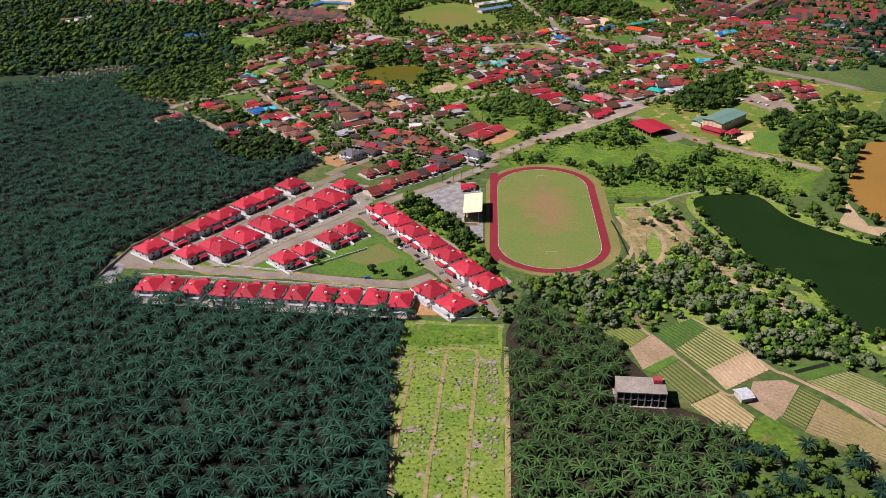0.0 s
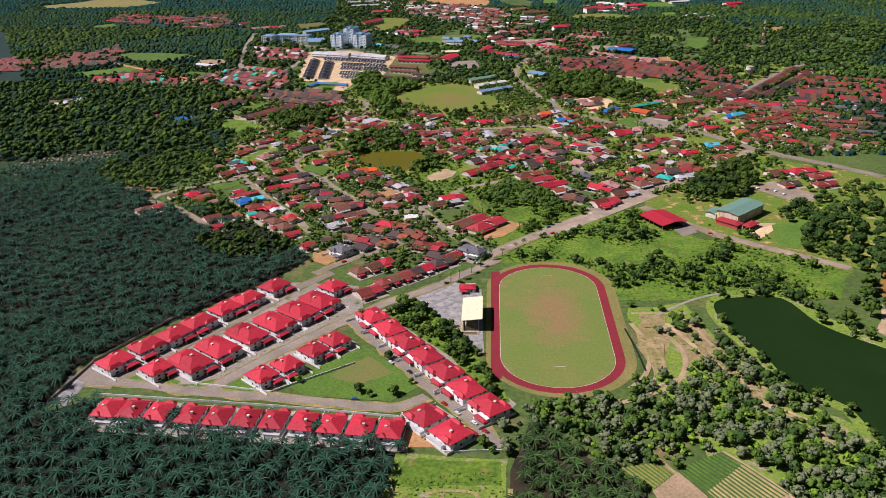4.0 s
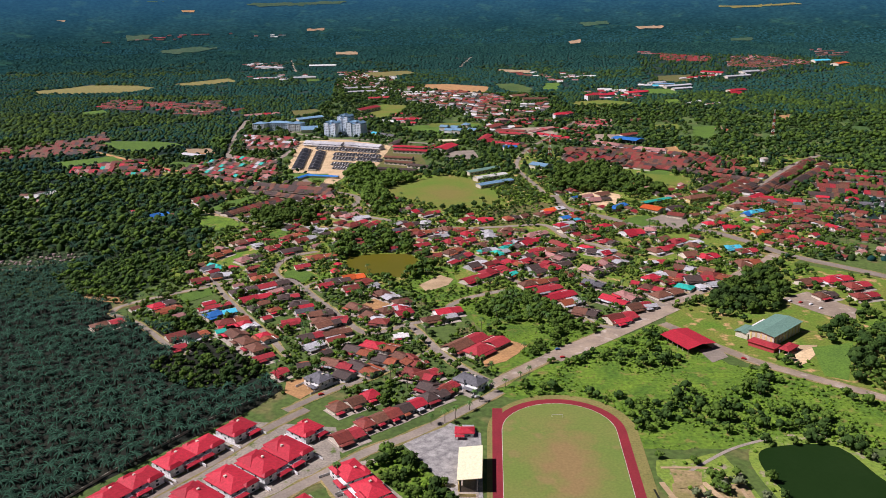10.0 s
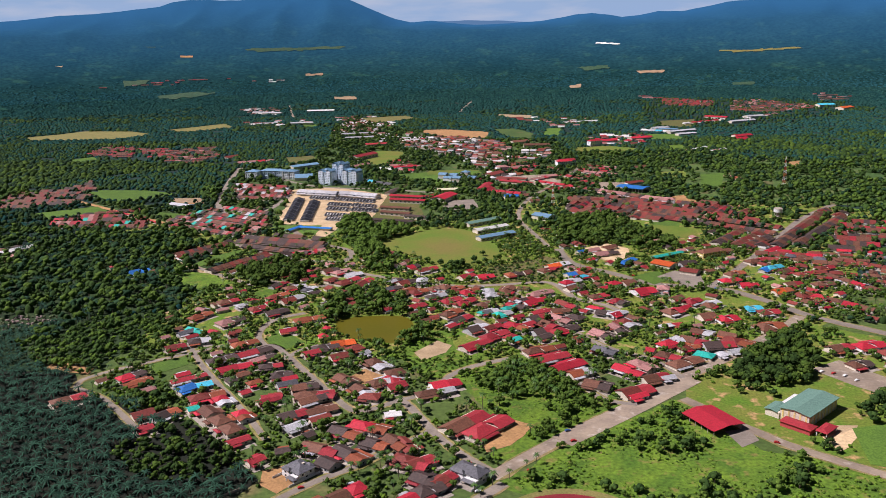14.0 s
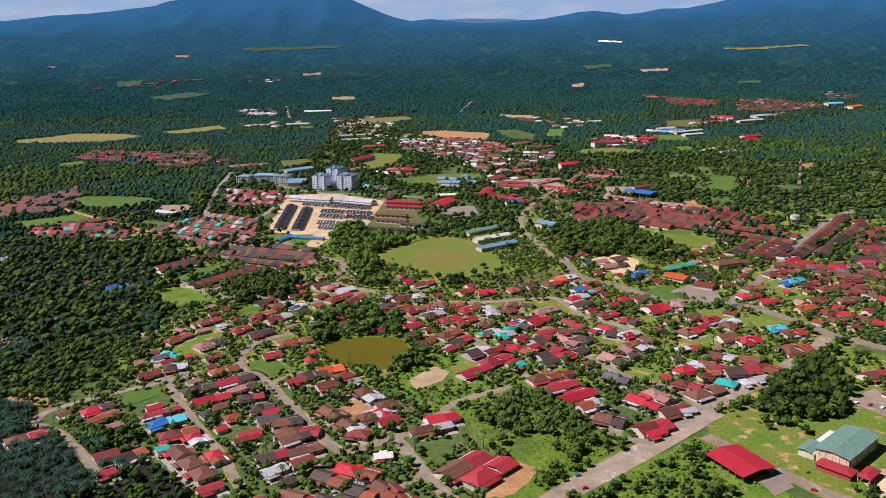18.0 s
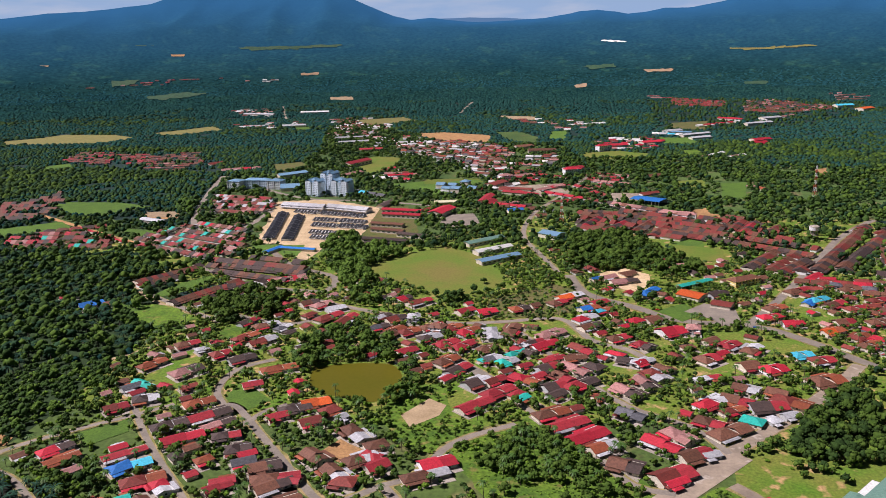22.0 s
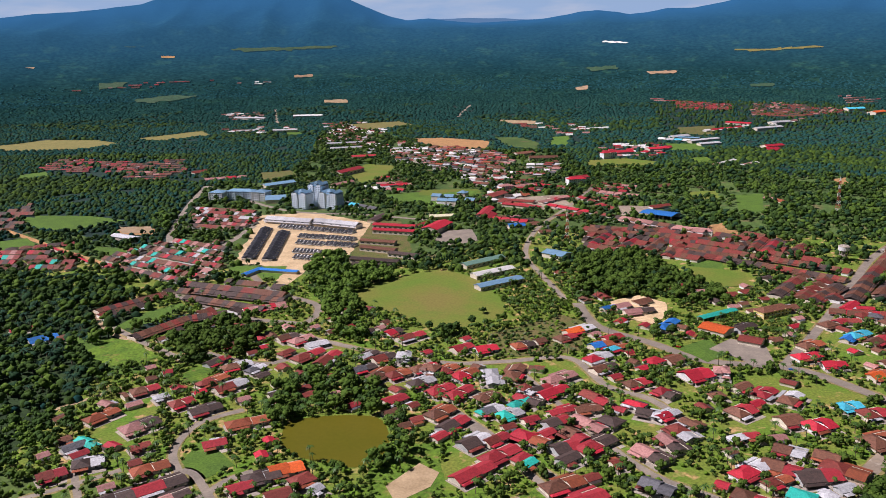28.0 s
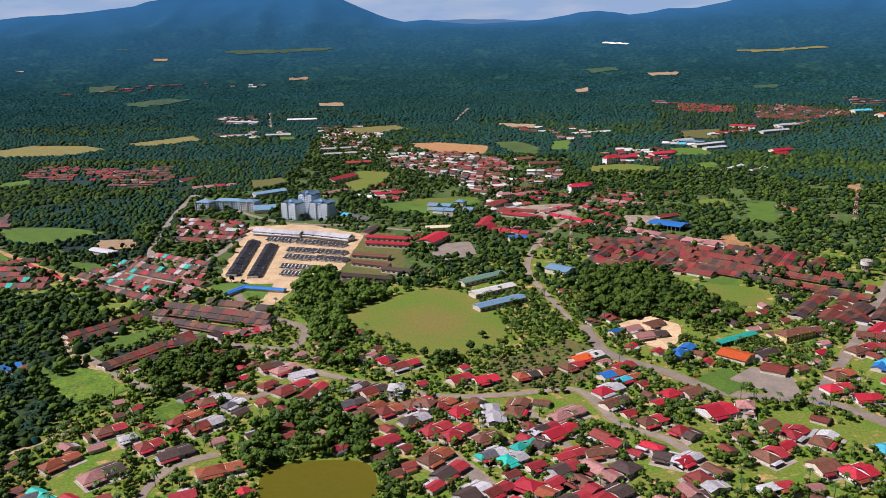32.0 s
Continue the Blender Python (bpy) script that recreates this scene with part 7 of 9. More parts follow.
def make_frame_block(x, y, w, d, h):
    """Unfinished concrete building, open to the front."""
    e = thing("concrete_building", pose(x, y, 0, 0, 0, -3), "unfinished grey concrete building with open sides", "building")
    part("roof_slab", boxes((-w / 2 - 0.4, w / 2 + 0.4, -d / 2 - 0.4, d / 2 + 0.4, h, h + 0.5)), "concrete", e)
    part("floor_slab", boxes((-w / 2, w / 2, -d / 2, d / 2, h * 0.5 - 0.2, h * 0.5 + 0.1)), "concrete_dark", e)
    part("ground_slab", boxes((-w / 2 - 1, w / 2 + 1, -d / 2 - 1, d / 2 + 1, 0, 0.3)), "concrete", e)
    part("back_wall", boxes((-w / 2, w / 2, d / 2 - 0.3, d / 2, 0.3, h)), "concrete_dark", e)
    part("side_wall", boxes((-w / 2, -w / 2 + 0.3, -d / 2 + 0.6, d / 2 - 0.3, 0.3, h)), "concrete", e)
    part("side_wall", boxes((w / 2 - 0.3, w / 2, -d / 2 + 0.6, d / 2 - 0.3, 0.3, h)), "concrete", e)
    for i in range(8):
        px = -w / 2 + w * i / 7
        part("column", boxes((px - 0.3, px + 0.3, -d / 2 - 0.05, -d / 2 + 0.55, 0.3, h)), "concrete", e)
    part("stair_box", boxes((w / 2 - 6, w / 2 - 1.5, d / 2 - 5.5, d / 2 - 1.5, h + 0.5, h + 3.0)), "wall_red", e)
    hold(x, y, 0, w + 8, d + 12)


def make_hall(x, y, deg, w, d, h):
    e = thing("sports_hall", pose(x, y, 0, 0, 0, deg), "large sports hall with a sage green metal roof and cream walls", "hall")
    part("wall", gabled_wall(bmesh.new(), -w / 2, w / 2, -d / 2, d / 2, 0, h, 0.07 * d), "wall_cream", e)
    part("roof", gable(bmesh.new(), -w / 2 - 1.2, w / 2 + 1.2, -d / 2 - 1.2, d / 2 + 1.2, h, 0.07 * (d + 2.4), 0.35), "roof_e", e)
    for i in range(8):
        px = -w / 2 + w * (i + 0.5) / 8
        part("wall_strip", boxes((px - 0.6, px + 0.6, -d / 2 - 0.25, -d / 2, 0, h - 0.4)), "wall_yellow", e)
    for i in range(5):
        py = -d / 2 + d * (i + 0.5) / 5
        part("wall_strip", boxes((w / 2, w / 2 + 0.25, py - 0.6, py + 0.6, 0, h - 0.4)), "wall_yellow", e)
        part("wall_strip", boxes((-w / 2 - 0.25, -w / 2, py - 0.6, py + 0.6, 0, h - 0.4)), "wall_yellow", e)
    part("annex_wall", boxes((-w / 2 - 11, -w / 2 - 0.3, -d / 2 - 6, d / 2 - 6, 0, 4.0)), "wall_red", e)
    part("annex_roof", hip(bmesh.new(), -w / 2 - 12, -w / 2 - 0.4, -d / 2 - 7, d / 2 - 5, 4.0, 1.6), "roof_p", e)
    part("porch_roof", hip(bmesh.new(), -w / 2 - 8, -w / 2 + 10, -d / 2 - 17, -d / 2 - 8, 4.0, 1.4), "roof_p", e)
    for px in (-w / 2 - 7, -w / 2 + 9):
        for py in (-d / 2 - 16, -d / 2 - 9):
            part("post", boxes((px - 0.25, px + 0.25, py - 0.25, py + 0.25, 0, 4.05)), "wall_white", e)
    part("side_roof", gable(bmesh.new(), -w / 2 - 2, -w / 2 + 16, d / 2 + 1.5, d / 2 + 12, 5.0, 1.0, 0.3), "roof_e", e)
    part("side_wall", boxes((-w / 2 - 1, -w / 2 + 15, d / 2 + 0.1, d / 2 + 11, 0, 5.0)), "wall_cream", e)
    part("canopy", boxes((-w / 2 + 17, w / 2 - 4, d / 2 + 1.5, d / 2 + 9, 3.6, 3.8)), "roof_w", e)
    part("canopy_post", boxes((-w / 2 + 18, -w / 2 + 18.3, d / 2 + 8, d / 2 + 8.3, 0, 3.6)), "steel", e)
    hold(x, y, radians(deg), w + 26, d + 36)


def make_flats(x, y, deg, w, d, floors, bays, label, roof="n", wall="wall_white", glass="blue_glass", name="apartment_block", crown=True):
    """A block of flats: wall, a window to each bay and floor, balconies and a stepped roof."""
    e = thing(name, pose(x, y, 0, 0, 0, deg), label, "apartment building")
    h = 3.2 * floors
    part("wall", boxes((-w / 2, w / 2, -d / 2, d / 2, 0, h)), wall, e)
    pane = boxes((-w / bays * 0.2, w / bays * 0.2, -0.12, 0.0, 0.0, 1.3))
    first = None
    for f in range(floors):
        part("ledge", boxes((-w / 2 - 0.35, w / 2 + 0.35, -d / 2 - 0.35, d / 2 + 0.35, 3.2 * f + 2.95, 3.2 * f + 3.15)), "wall_blue", e)
        for i in range(bays):
            if first is None:
                first = ob = part("window", pane, glass, e)
            else:
                ob = new("window", first.data)
                ob.parent = e
            ob.matrix_local = pose(-w / 2 + w * (i + 0.5) / bays, -d / 2 - (1.25 if crown and 0.14 < abs((i + 0.5) / bays - 0.5) < 0.46 else 0.05), 3.2 * f + 0.8)
    for i in range(0, bays + 1, 3):
        px = -w / 2 + w * i / bays
        part("pier", boxes((px - 0.5, px + 0.5, -d / 2 - 1.1, -d / 2 - 0.4, 0, h + 0.6)), wall, e)
    part("roof", hip(bmesh.new(), -w / 2 - 0.8, w / 2 + 0.8, -d / 2 - 0.8, d / 2 + 0.8, h, 3.4 if not crown else 2.0), "roof_" + roof, e)
    if crown:
        for sx in (-1, 1):
            part("gable_wall", boxes((sx * w * 0.3 - w * 0.16, sx * w * 0.3 + w * 0.16, -d / 2 - 1.2, d / 2, h * 0.1, h + 2.0)), wall, e)
            bm = gable(bmesh.new(), -d / 2 - 2, d / 2 + 1, -w * 0.18, w * 0.18, h + 2.0, 3.2)
            ob = part("gable_roof", bm, "roof_" + roof, e)
            ob.matrix_local = pose(sx * w * 0.3, 0, 0, 0, 0, 90)
        part("lift_tower", boxes((-w * 0.12, w * 0.12, -d * 0.3, d * 0.3, h - 1, h + 4)), wall, e)
        part("tower_roof", hip(bmesh.new(), -w * 0.14, w * 0.14, -d * 0.36, d * 0.36, h + 4, 3.0), "roof_" + roof, e)
    hold(x, y, radians(deg), w + 8, d + 8)


def make_mast(x, y, h, base=2.6):
    """Lattice mast, banded red and white, with drums and antennas near the top."""
    e = thing("radio_mast", pose(x, y, 0, 0, 0, 20), "tall lattice radio mast banded red and white", "mast", "radio masts")
    n = 9
    for k in range(n):
        bm = bmesh.new()
        z0, z1 = h * k / n, h * (k + 1) / n
        r0, r1 = (base * (1 - 0.75 * z / h) for z in (z0, z1))
        c = ((-1, -1), (1, -1), (1, 1), (-1, 1))
        for i in range(4):
            a, b = c[i], c[(i + 1) % 4]
            for p, q in (((a[0] * r0, a[1] * r0, z0), (a[0] * r1, a[1] * r1, z1)), ((a[0] * r0, a[1] * r0, z0), (b[0] * r1, b[1] * r1, z1)), ((a[0] * r1, a[1] * r1, z1), (b[0] * r1, b[1] * r1, z1))):
                p, q = Vector(p), Vector(q)
                u = (q - p).normalized()
                o = u.orthogonal().normalized() * 0.16
                o2 = u.cross(o)
                vv = [bm.verts.new(w_ + s) for w_ in (p, q) for s in (o, o2, -o, -o2)]
                for j in range(4):
                    bm.faces.new((vv[j], vv[(j + 1) % 4], vv[4 + (j + 1) % 4], vv[4 + j]))
        part("lattice", bm, "mast_red" if k % 2 else "white_paint", e)
    for i in range(3):
        z = h * (0.8 + 0.07 * i)
        part("antenna", cyl(bmesh.new(), 1.6 * math.cos(2 * i), 1.6 * math.sin(2 * i), z, z + 1.8, 0.5), "white_paint", e)


def make_water_tower(x, y):
    e = thing("water_tower", pose(x, y, 0), "white concrete water tower with a round tank", "water tower")
    for i in range(8):
        a = 0.7854 * i
        part("leg", cyl(bmesh.new(), 4.6 * math.cos(a), 4.6 * math.sin(a), 0, 13, 0.5), "concrete", e)
    part("shaft", cyl(bmesh.new(), 0, 0, 0, 13, 1.4), "concrete", e)
    part("ring_beam", cyl(bmesh.new(), 0, 0, 6, 6.7, 5.2, n=16), "concrete", e)
    part("tank", cyl(bmesh.new(), 0, 0, 13, 18, 6.4, n=20), "wall_white", e)
    part("tank_lid", cyl(bmesh.new(), 0, 0, 18, 19, 6.7, 5.0, n=20), "concrete", e)


def make_car(m, paint):
    e = thing("car", m, {"car_white": "white", "car_red": "red", "car_dark": "black", "car_blue": "blue"}[paint] + " car parked by the kerb", "car", "parked cars")
    bm = bmesh.new()
    prof = ((-2.1, 0.35), (2.1, 0.35), (2.1, 0.8), (1.2, 0.95), (0.6, 1.42), (-1.3, 1.42), (-1.9, 0.95), (-2.1, 0.85))
    a = [bm.verts.new((x, -0.85, z)) for x, z in prof]
    b = [bm.verts.new((x, 0.85, z)) for x, z in prof]
    for i in range(8):
        bm.faces.new((a[i], a[(i + 1) % 8], b[(i + 1) % 8], b[i]))
    bm.faces.new(a[::-1])
    bm.faces.new(b)
    part("body", bm, paint, e)
    part("windscreen", boxes((0.75, 1.0, -0.7, 0.7, 1.0, 1.25)), "window_glass", e)
    for sx in (-1.3, 1.3):
        for sy in (-0.8, 0.8):
            w = part("wheel", boxes((-0.3, 0.3, -0.12, 0.12, 0, 0.6)), "tyre", e)
            w.matrix_local = pose(sx, sy, 0)
    return e


def car(x, y, deg, paint):
    return put_thing(("car", paint), lambda m: make_car(m, paint), x, y, deg, 0.38)


def make_wall(name, pts, h, material, label):
    for a, b in zip(pts, pts[1:]):
        L = math.dist(a, b)
        ob = part(numbered(name), boxes((0, L, -0.15, 0.15, 0, h)), material)
        ob.matrix_world = pose(*a, 0, 0, 0, math.degrees(math.atan2(b[1] - a[1], b[0] - a[0])))
        tagged(ob, label, "wall", kind="structure")


make_stand(-64.85, -49.85, 125.8, 162.5)
house(-62.2, 193.3, 1, 11, 8, 'r', 'hip')
make_frame_block(38.9, -93.15, 26.0, 13.7, 9.0)
shed(117.3, 342.2, -62, 32.0, 26.0, 5.0, 'r', name='red_hall', label='open-sided market hall with a bright red metal roof', open_sides=True, rise=0.06, over=1.6, category='hall')
make_hall(193.3, 360.6, 45, 46, 22, 9)
villa(-59.75, 263.6, -36, 22, 12, 'g')
villa(-174.2, 264.75, -40, 16, 13, 'g')
villa(-99.35, 664.6, -26, 14, 12, 'b')
villa(144.25, 660.5, -12, 12, 12, 'x')
villa(-125.25, 693.4, 0, 12, 12, 's')
make_flats(-360, 1352, -24, 28, 20, 8, 8, 'pale blue tower of flats with a stepped gabled roof', wall='wall_blue')
make_flats(-337, 1374, -24, 26, 22, 11, 8, 'taller pale blue tower of flats behind the others', wall='wall_blue')
make_flats(-312, 1349, -24, 36, 20, 8, 10, 'broad pale blue tower of flats with a stepped gabled roof', wall='wall_blue')
make_flats(-526, 1425, -16, 26, 22, 5, 6, 'white wing of a low block of flats', crown=False)
make_flats(-487, 1432, -8, 48, 18, 5, 10, 'low block of flats with blue glass', crown=False, wall='wall_blue')
make_flats(-449, 1423, -16, 26, 22, 5, 6, 'white wing of a low block of flats', crown=False)
shed(-448, 1540, 40, 62, 22, 9, 'n', name='hall', label='long hall with a pale blue metal roof behind the flats')
shed(-420, 1408, 10, 34, 26, 6, 'n', name='hall', label='small hall with a pale blue roof', rise=0.22)
make_flats(110.1, 1530.45, 16, 33.1, 14, 4, 8, 'red and white shop flats', roof='r', crown=False, glass='window_glass')
make_flats(212.05, 1851.6, 31, 35.1, 14, 4, 6, 'red and white building', roof='r', crown=False, glass='window_glass')
make_flats(-20.2, 1484.2, 25, 22.5, 14, 3, 6, 'pale three-storey town building with a faded roof', roof='x', crown=False, glass='window_glass')
make_flats(234.95, 814.15, 27, 36.8, 14, 2, 8, 'ochre two-storey flats with a brown roof', roof='b', wall='wall_yellow', crown=False, glass='window_glass')
make_flats(233.35, 1152.7, -23, 55.3, 10, 2, 12, 'row of pale two-storey shops', roof='x', crown=False, glass='window_glass')
shed(209.3, 1259.05, -35.9, 50.6, 30, 7, 'u', name='market_hall', label='blue metal roof over an open hall', open_sides=True, rise=0.05)
shed(166, 762.55, -41.4, 25.9, 20, 5, 'o', name='shop_hall', label='orange striped metal roof over a shop')
shed(-57.5, 1005.3, 38.5, 60.8, 14, 5, 'e', name='school_block', label='long school block with a pale green roof', windows=8)
shed(-45.4, 958.8, 35.6, 55.6, 14, 5, 'w', name='school_block', label='long school block with a white roof', windows=8)
shed(-38.4, 915.25, 35.1, 59.4, 14, 5, 'n', name='school_block', label='long school block with a pale blue roof', windows=8)
shed(-189.75, 1199, -15.2, 65.6, 14, 6, 'r', name='school_block', label='long school block with a red roof', windows=8)
shed(-186.15, 1166.95, -14.8, 63.8, 14, 6, 'r', name='school_block', label='long school block with a red roof', windows=8)
shed(-126, 1190, 66, 50.8, 26, 7, 'r', name='school_hall', label='school hall with a red gabled roof')
shed(-201.9, 1108.2, -16.2, 50.8, 12, 5, 'b', name='school_block', label='long low school block with a dark roof', windows=6)
shed(-196.85, 1068.65, -21.7, 51.6, 12, 5, 'b', name='school_block', label='long low school block with a dark roof', windows=6)
shed(-159.1, 1038.9, -24.0, 43.8, 12, 5, 'k', name='school_block', label='long low school block with a dark roof', windows=6)
shed(-194.35, 1012.7, -15.8, 64.5, 12, 5, 'k', name='school_block', label='long low school block with a dark roof', windows=6)
shed(-195.3, 989.3, -13.5, 48.8, 12, 5, 'k', name='school_block', label='long low school block with a dark roof', windows=6)
shed(-339.35, 967.95, 63.8, 32.4, 8, 3.5, 'u', name='site_shed', label='blue site shed on the building ground')
shed(-306.65, 972, -12.8, 49.5, 8, 3.5, 'u', name='site_shed', label='blue site shed on the building ground')
shed(36.45, 1034.55, -40.3, 30.8, 22, 6, 'n', name='hall', label='hall with a pale blue metal roof')
shed(179.05, 806.4, 32.3, 47.2, 8, 4, 't', name='shelter', label='green roofed open shelter', open_sides=True)
shed(190.55, 734.05, -30.3, 20.0, 16, 4, 'm', name='shop_hall', label='low shop with a maroon roof')
shed(-331.35, 1555.85, 54.5, 55.6, 16, 5, 'x', name='school_block', label='long hall with a faded roof')
shed(95.45, -90.65, 14.7, 6.7, 8, 3, 's', name='farm_shed', label='small farm shed with blue and white sheets')
make_mast(482, 1280, 55)
make_mast(56, 1110, 42)
make_water_tower(383.2, 1012.3)
car(-53.5, 12.7, -40, 'car_white')
car(-47, 4.6, -40, 'car_red')
car(-110.6, 80.6, -40, 'car_white')
car(-96.8, 68.9, -42, 'car_dark')
car(-169.2, 92, 30, 'car_dark')
car(-155.3, 107.1, 30, 'car_white')
car(-188.8, 69.4, 30, 'car_white')
car(-246.9, 161.6, 35, 'car_white')
car(-249.6, 117.2, 32, 'car_white')
car(-191.6, 47.8, 0, 'car_dark')
car(-128.3, 36.1, 0, 'car_blue')
car(-72.2, 32.5, -40, 'car_red')
car(-63.8, 22.4, -40, 'car_white')
car(-172, 178.7, 30, 'car_white')
car(-135.1, 128.5, -40, 'car_blue')
car(9.9, 328.9, 20, 'car_blue')
car(12.7, 313.4, 20, 'car_red')
car(-51.6, 321.6, 20, 'car_red')
car(-55.7, 316.9, 100, 'car_white')
car(233, 439.4, 30, 'car_white')
car(241.2, 435.7, 30, 'car_red')
car(248.7, 430.8, 30, 'car_white')
car(254.2, 421.2, 30, 'car_white')
car(154.7, 312.9, -20, 'car_red')
car(-61.2, 280.1, 30, 'car_red')
car(-54.7, 244.7, 25, 'car_white')
car(-107.9, 220.2, 25, 'car_white')
car(-20.2, 271.3, 0, 'car_red')
car(-113.3, 216.3, 20, 'car_red')
car(-169.4, 246.7, 25, 'car_red')
car(87.2, 791.9, 0, 'car_white')
car(205.3, 672.1, -15, 'car_blue')
car(122.3, 723.8, -12, 'car_red')
car(23.8, 914.7, 120, 'car_dark')
car(-136.5, 724.6, -5, 'car_blue')
make_wall('boundary_wall', [(-320.0, 28.9), (-312.7, 80.0), (-281.5, 140.7), (-229.6, 224.3), (-206.7, 246.0)], 1.8, 'concrete', 'grey concrete boundary wall of the estate')
make_wall('garden_wall', [(-182.8, 43.5), (-134.6, 80.2)], 1.4, 'wall_white', 'white rendered garden wall')
make_wall('garden_wall', [(-239.0, 52.8), (-182.8, 43.5)], 1.4, 'wall_white', 'white rendered garden wall')
make_wall('garden_wall', [(-97.1, 21.6), (-69.8, -15.5), (-37.7, -13.5)], 1.6, 'wall_white', 'white rendered garden wall')
make_wall('garden_wall', [(-138.3, 152.9), (-118.4, 114.9), (-94.3, 76.9), (-57.5, 32.8)], 1.6, 'wall_white', 'white rendered garden wall')
make_wall('garden_wall', [(-293.2, 38.2), (-225.7, 32.5), (-156.4, 25.7), (-98.6, 18.2)], 1.4, 'wall_white', 'white rendered garden wall')
tree(-112.4, 86.4, 'tree', 'n')
tree(-126.6, 45.5, 'tree', 'n')
tree(-104.7, 42.4, 'tree', 'm')
tree(-94.5, 55.9, 'small_tree', 'm')
tree(-119.5, 40.6, 'small_tree', 'm')
tree(-168.1, 55.8, 'small_tree', 'l')
tree(-110.3, 163.6, 'big_tree', 'm')
tree(-94.4, 143.6, 'tree', 'm')
tree(-83.1, 129.4, 'tree', 'l')
tree(-47.9, -9, 'tree', 'm')
tree(-42.8, -14.8, 'small_tree', 'l')
tree(-139.2, 142.9, 'coconut_palm', 'm')
tree(-76.2, 208, 'coconut_palm', 'm')
tree(-69.3, 214, 'coconut_palm', 'm')
tree(-85.6, 205.6, 'coconut_palm', 'm')
tree(-59.9, 226.1, 'coconut_palm', 'm')
tree(-52.8, 238.5, 'coconut_palm', 'm')
tree(108.8, 760.2, 'big_tree', 'm')
tree(123.2, 752.6, 'big_tree', 'n')
tree(-66.8, 785, 'big_tree', 'n')
tree(-55.8, 818.7, 'tree', 'n')
tree(-56.6, 242.4, 'coconut_palm', 'm')
tree(-45.4, 253.4, 'coconut_palm', 'm')
tree(-34, 261.1, 'coconut_palm', 'm')
tree(-22, 274.4, 'coconut_palm', 'm')
tree(-15.8, 280.8, 'coconut_palm', 'm')
tree(-118.8, 1004.8, 'cypress', 'd')
tree(-115.7, 1007.3, 'cypress', 'd')
tree(-112.7, 1009.8, 'cypress', 'd')
tree(-109.6, 1012.3, 'cypress', 'd')
tree(-106.5, 1014.9, 'cypress', 'd')
tree(-103.4, 1017.4, 'cypress', 'd')
tree(-100.3, 1020, 'cypress', 'd')
tree(-97.2, 1022.5, 'cypress', 'd')
tree(-94.1, 1025.1, 'cypress', 'd')
tree(-90.9, 1027.7, 'cypress', 'd')
tree(-87.8, 1030.3, 'cypress', 'd')
tree(-84.6, 1032.9, 'cypress', 'd')
tree(-688.2, 1164.8, 'cypress', 'd')
tree(-679.9, 1157, 'cypress', 'd')
tree(-671.8, 1149.3, 'cypress', 'd')
tree(-663.7, 1141.7, 'cypress', 'd')
tree(-655.7, 1134.2, 'cypress', 'd')
tree(-647.8, 1126.8, 'cypress', 'd')
tree(-640.1, 1119.5, 'cypress', 'd')
tree(-632.4, 1112.3, 'cypress', 'd')
tree(-624.8, 1105.2, 'cypress', 'd')
tree(-617.3, 1098.2, 'cypress', 'd')
tree(-609.9, 1091.2, 'cypress', 'd')
tree(-602.6, 1084.4, 'cypress', 'd')

# ---- far quarters ----
row(299.3, 815.7, 360.1, 786.5, 5, 'bmg', 11, 0)
row(220.5, 817.4, 255.9, 828.3, 3, 'bkb', 12, 0)
row(87.6, 835.1, 111.9, 849.6, 2, 'xb', 12, 0)
row(55.6, 899, 72, 866.2, 2, 'mb', 11, 0)
row(-666.4, 994.1, -603.5, 1046.9, 6, 'bmbk', 11, 0)
row(-711.2, 1085.4, -645.2, 1114.5, 5, 'mbk', 11, 0)
row(54.9, 1340, 132.4, 1264.7, 6, 'rmb', 12, 0)
row(-718.2, 837.9, -694.6, 869, 4, 'sxw', 12, 0)
shed(660.8, 2437.5, -37.1, 71.7, 22, 6, 'r', category='building')
shed(775.75, 2438.3, 23.7, 65.6, 25, 7, 's')
shed(706.2, 2322.15, 24.8, 89.0, 20, 6, 's')
shed(435.3, 2168.6, 27.3, 49.7, 25, 6, 's')
shed(1137.6, 2649.1, 34.6, 58.8, 30, 9, 'o')
shed(604.95, 1967.25, 22.4, 49.6, 24, 7, 'r')
shed(245.85, 1900.65, 17.5, 56.3, 26, 7, 'r')
shed(336.7, 1948.45, 21.6, 50.3, 24, 7, 'r')
shed(478.3, 2095.1, 29.2, 90.3, 18, 6, 's')
shed(-669.85, 2844.85, 3.8, 98.5, 26, 7, 'w')
shed(-859.75, 2809.15, -18.8, 122.2, 20, 6, 's')
shed(-650.45, 2436.7, 6.2, 70.9, 22, 6, 's')
shed(1119.35, 2770.5, 11.7, 60.0, 30, 8, 'c')
row(186.9, 2360.6, 278, 2397.8, 5, 'rw', 13, 0)
house(597.45, 1935.2, 51, 40, 16, 'r')
house(-663.65, 1723.35, 50, 32, 14, 'm')
row(-104.9, 1693.5, -38, 1713.7, 6, 'pm', 13, 0)
row(-80.5, 1577.1, -7.1, 1611.3, 7, 'rxw', 13, 0)
row(-32.8, 1674.4, 42.3, 1649.1, 6, 'pxw', 13, 0)
house(-41.4, 1436.25, 51, 34, 16, 'm')
row(-27, 1377.2, 26.3, 1332.5, 6, 'mrv', 13, 0)
row(40.2, 1373, 86.2, 1413.9, 5, 'xr', 13, 0)
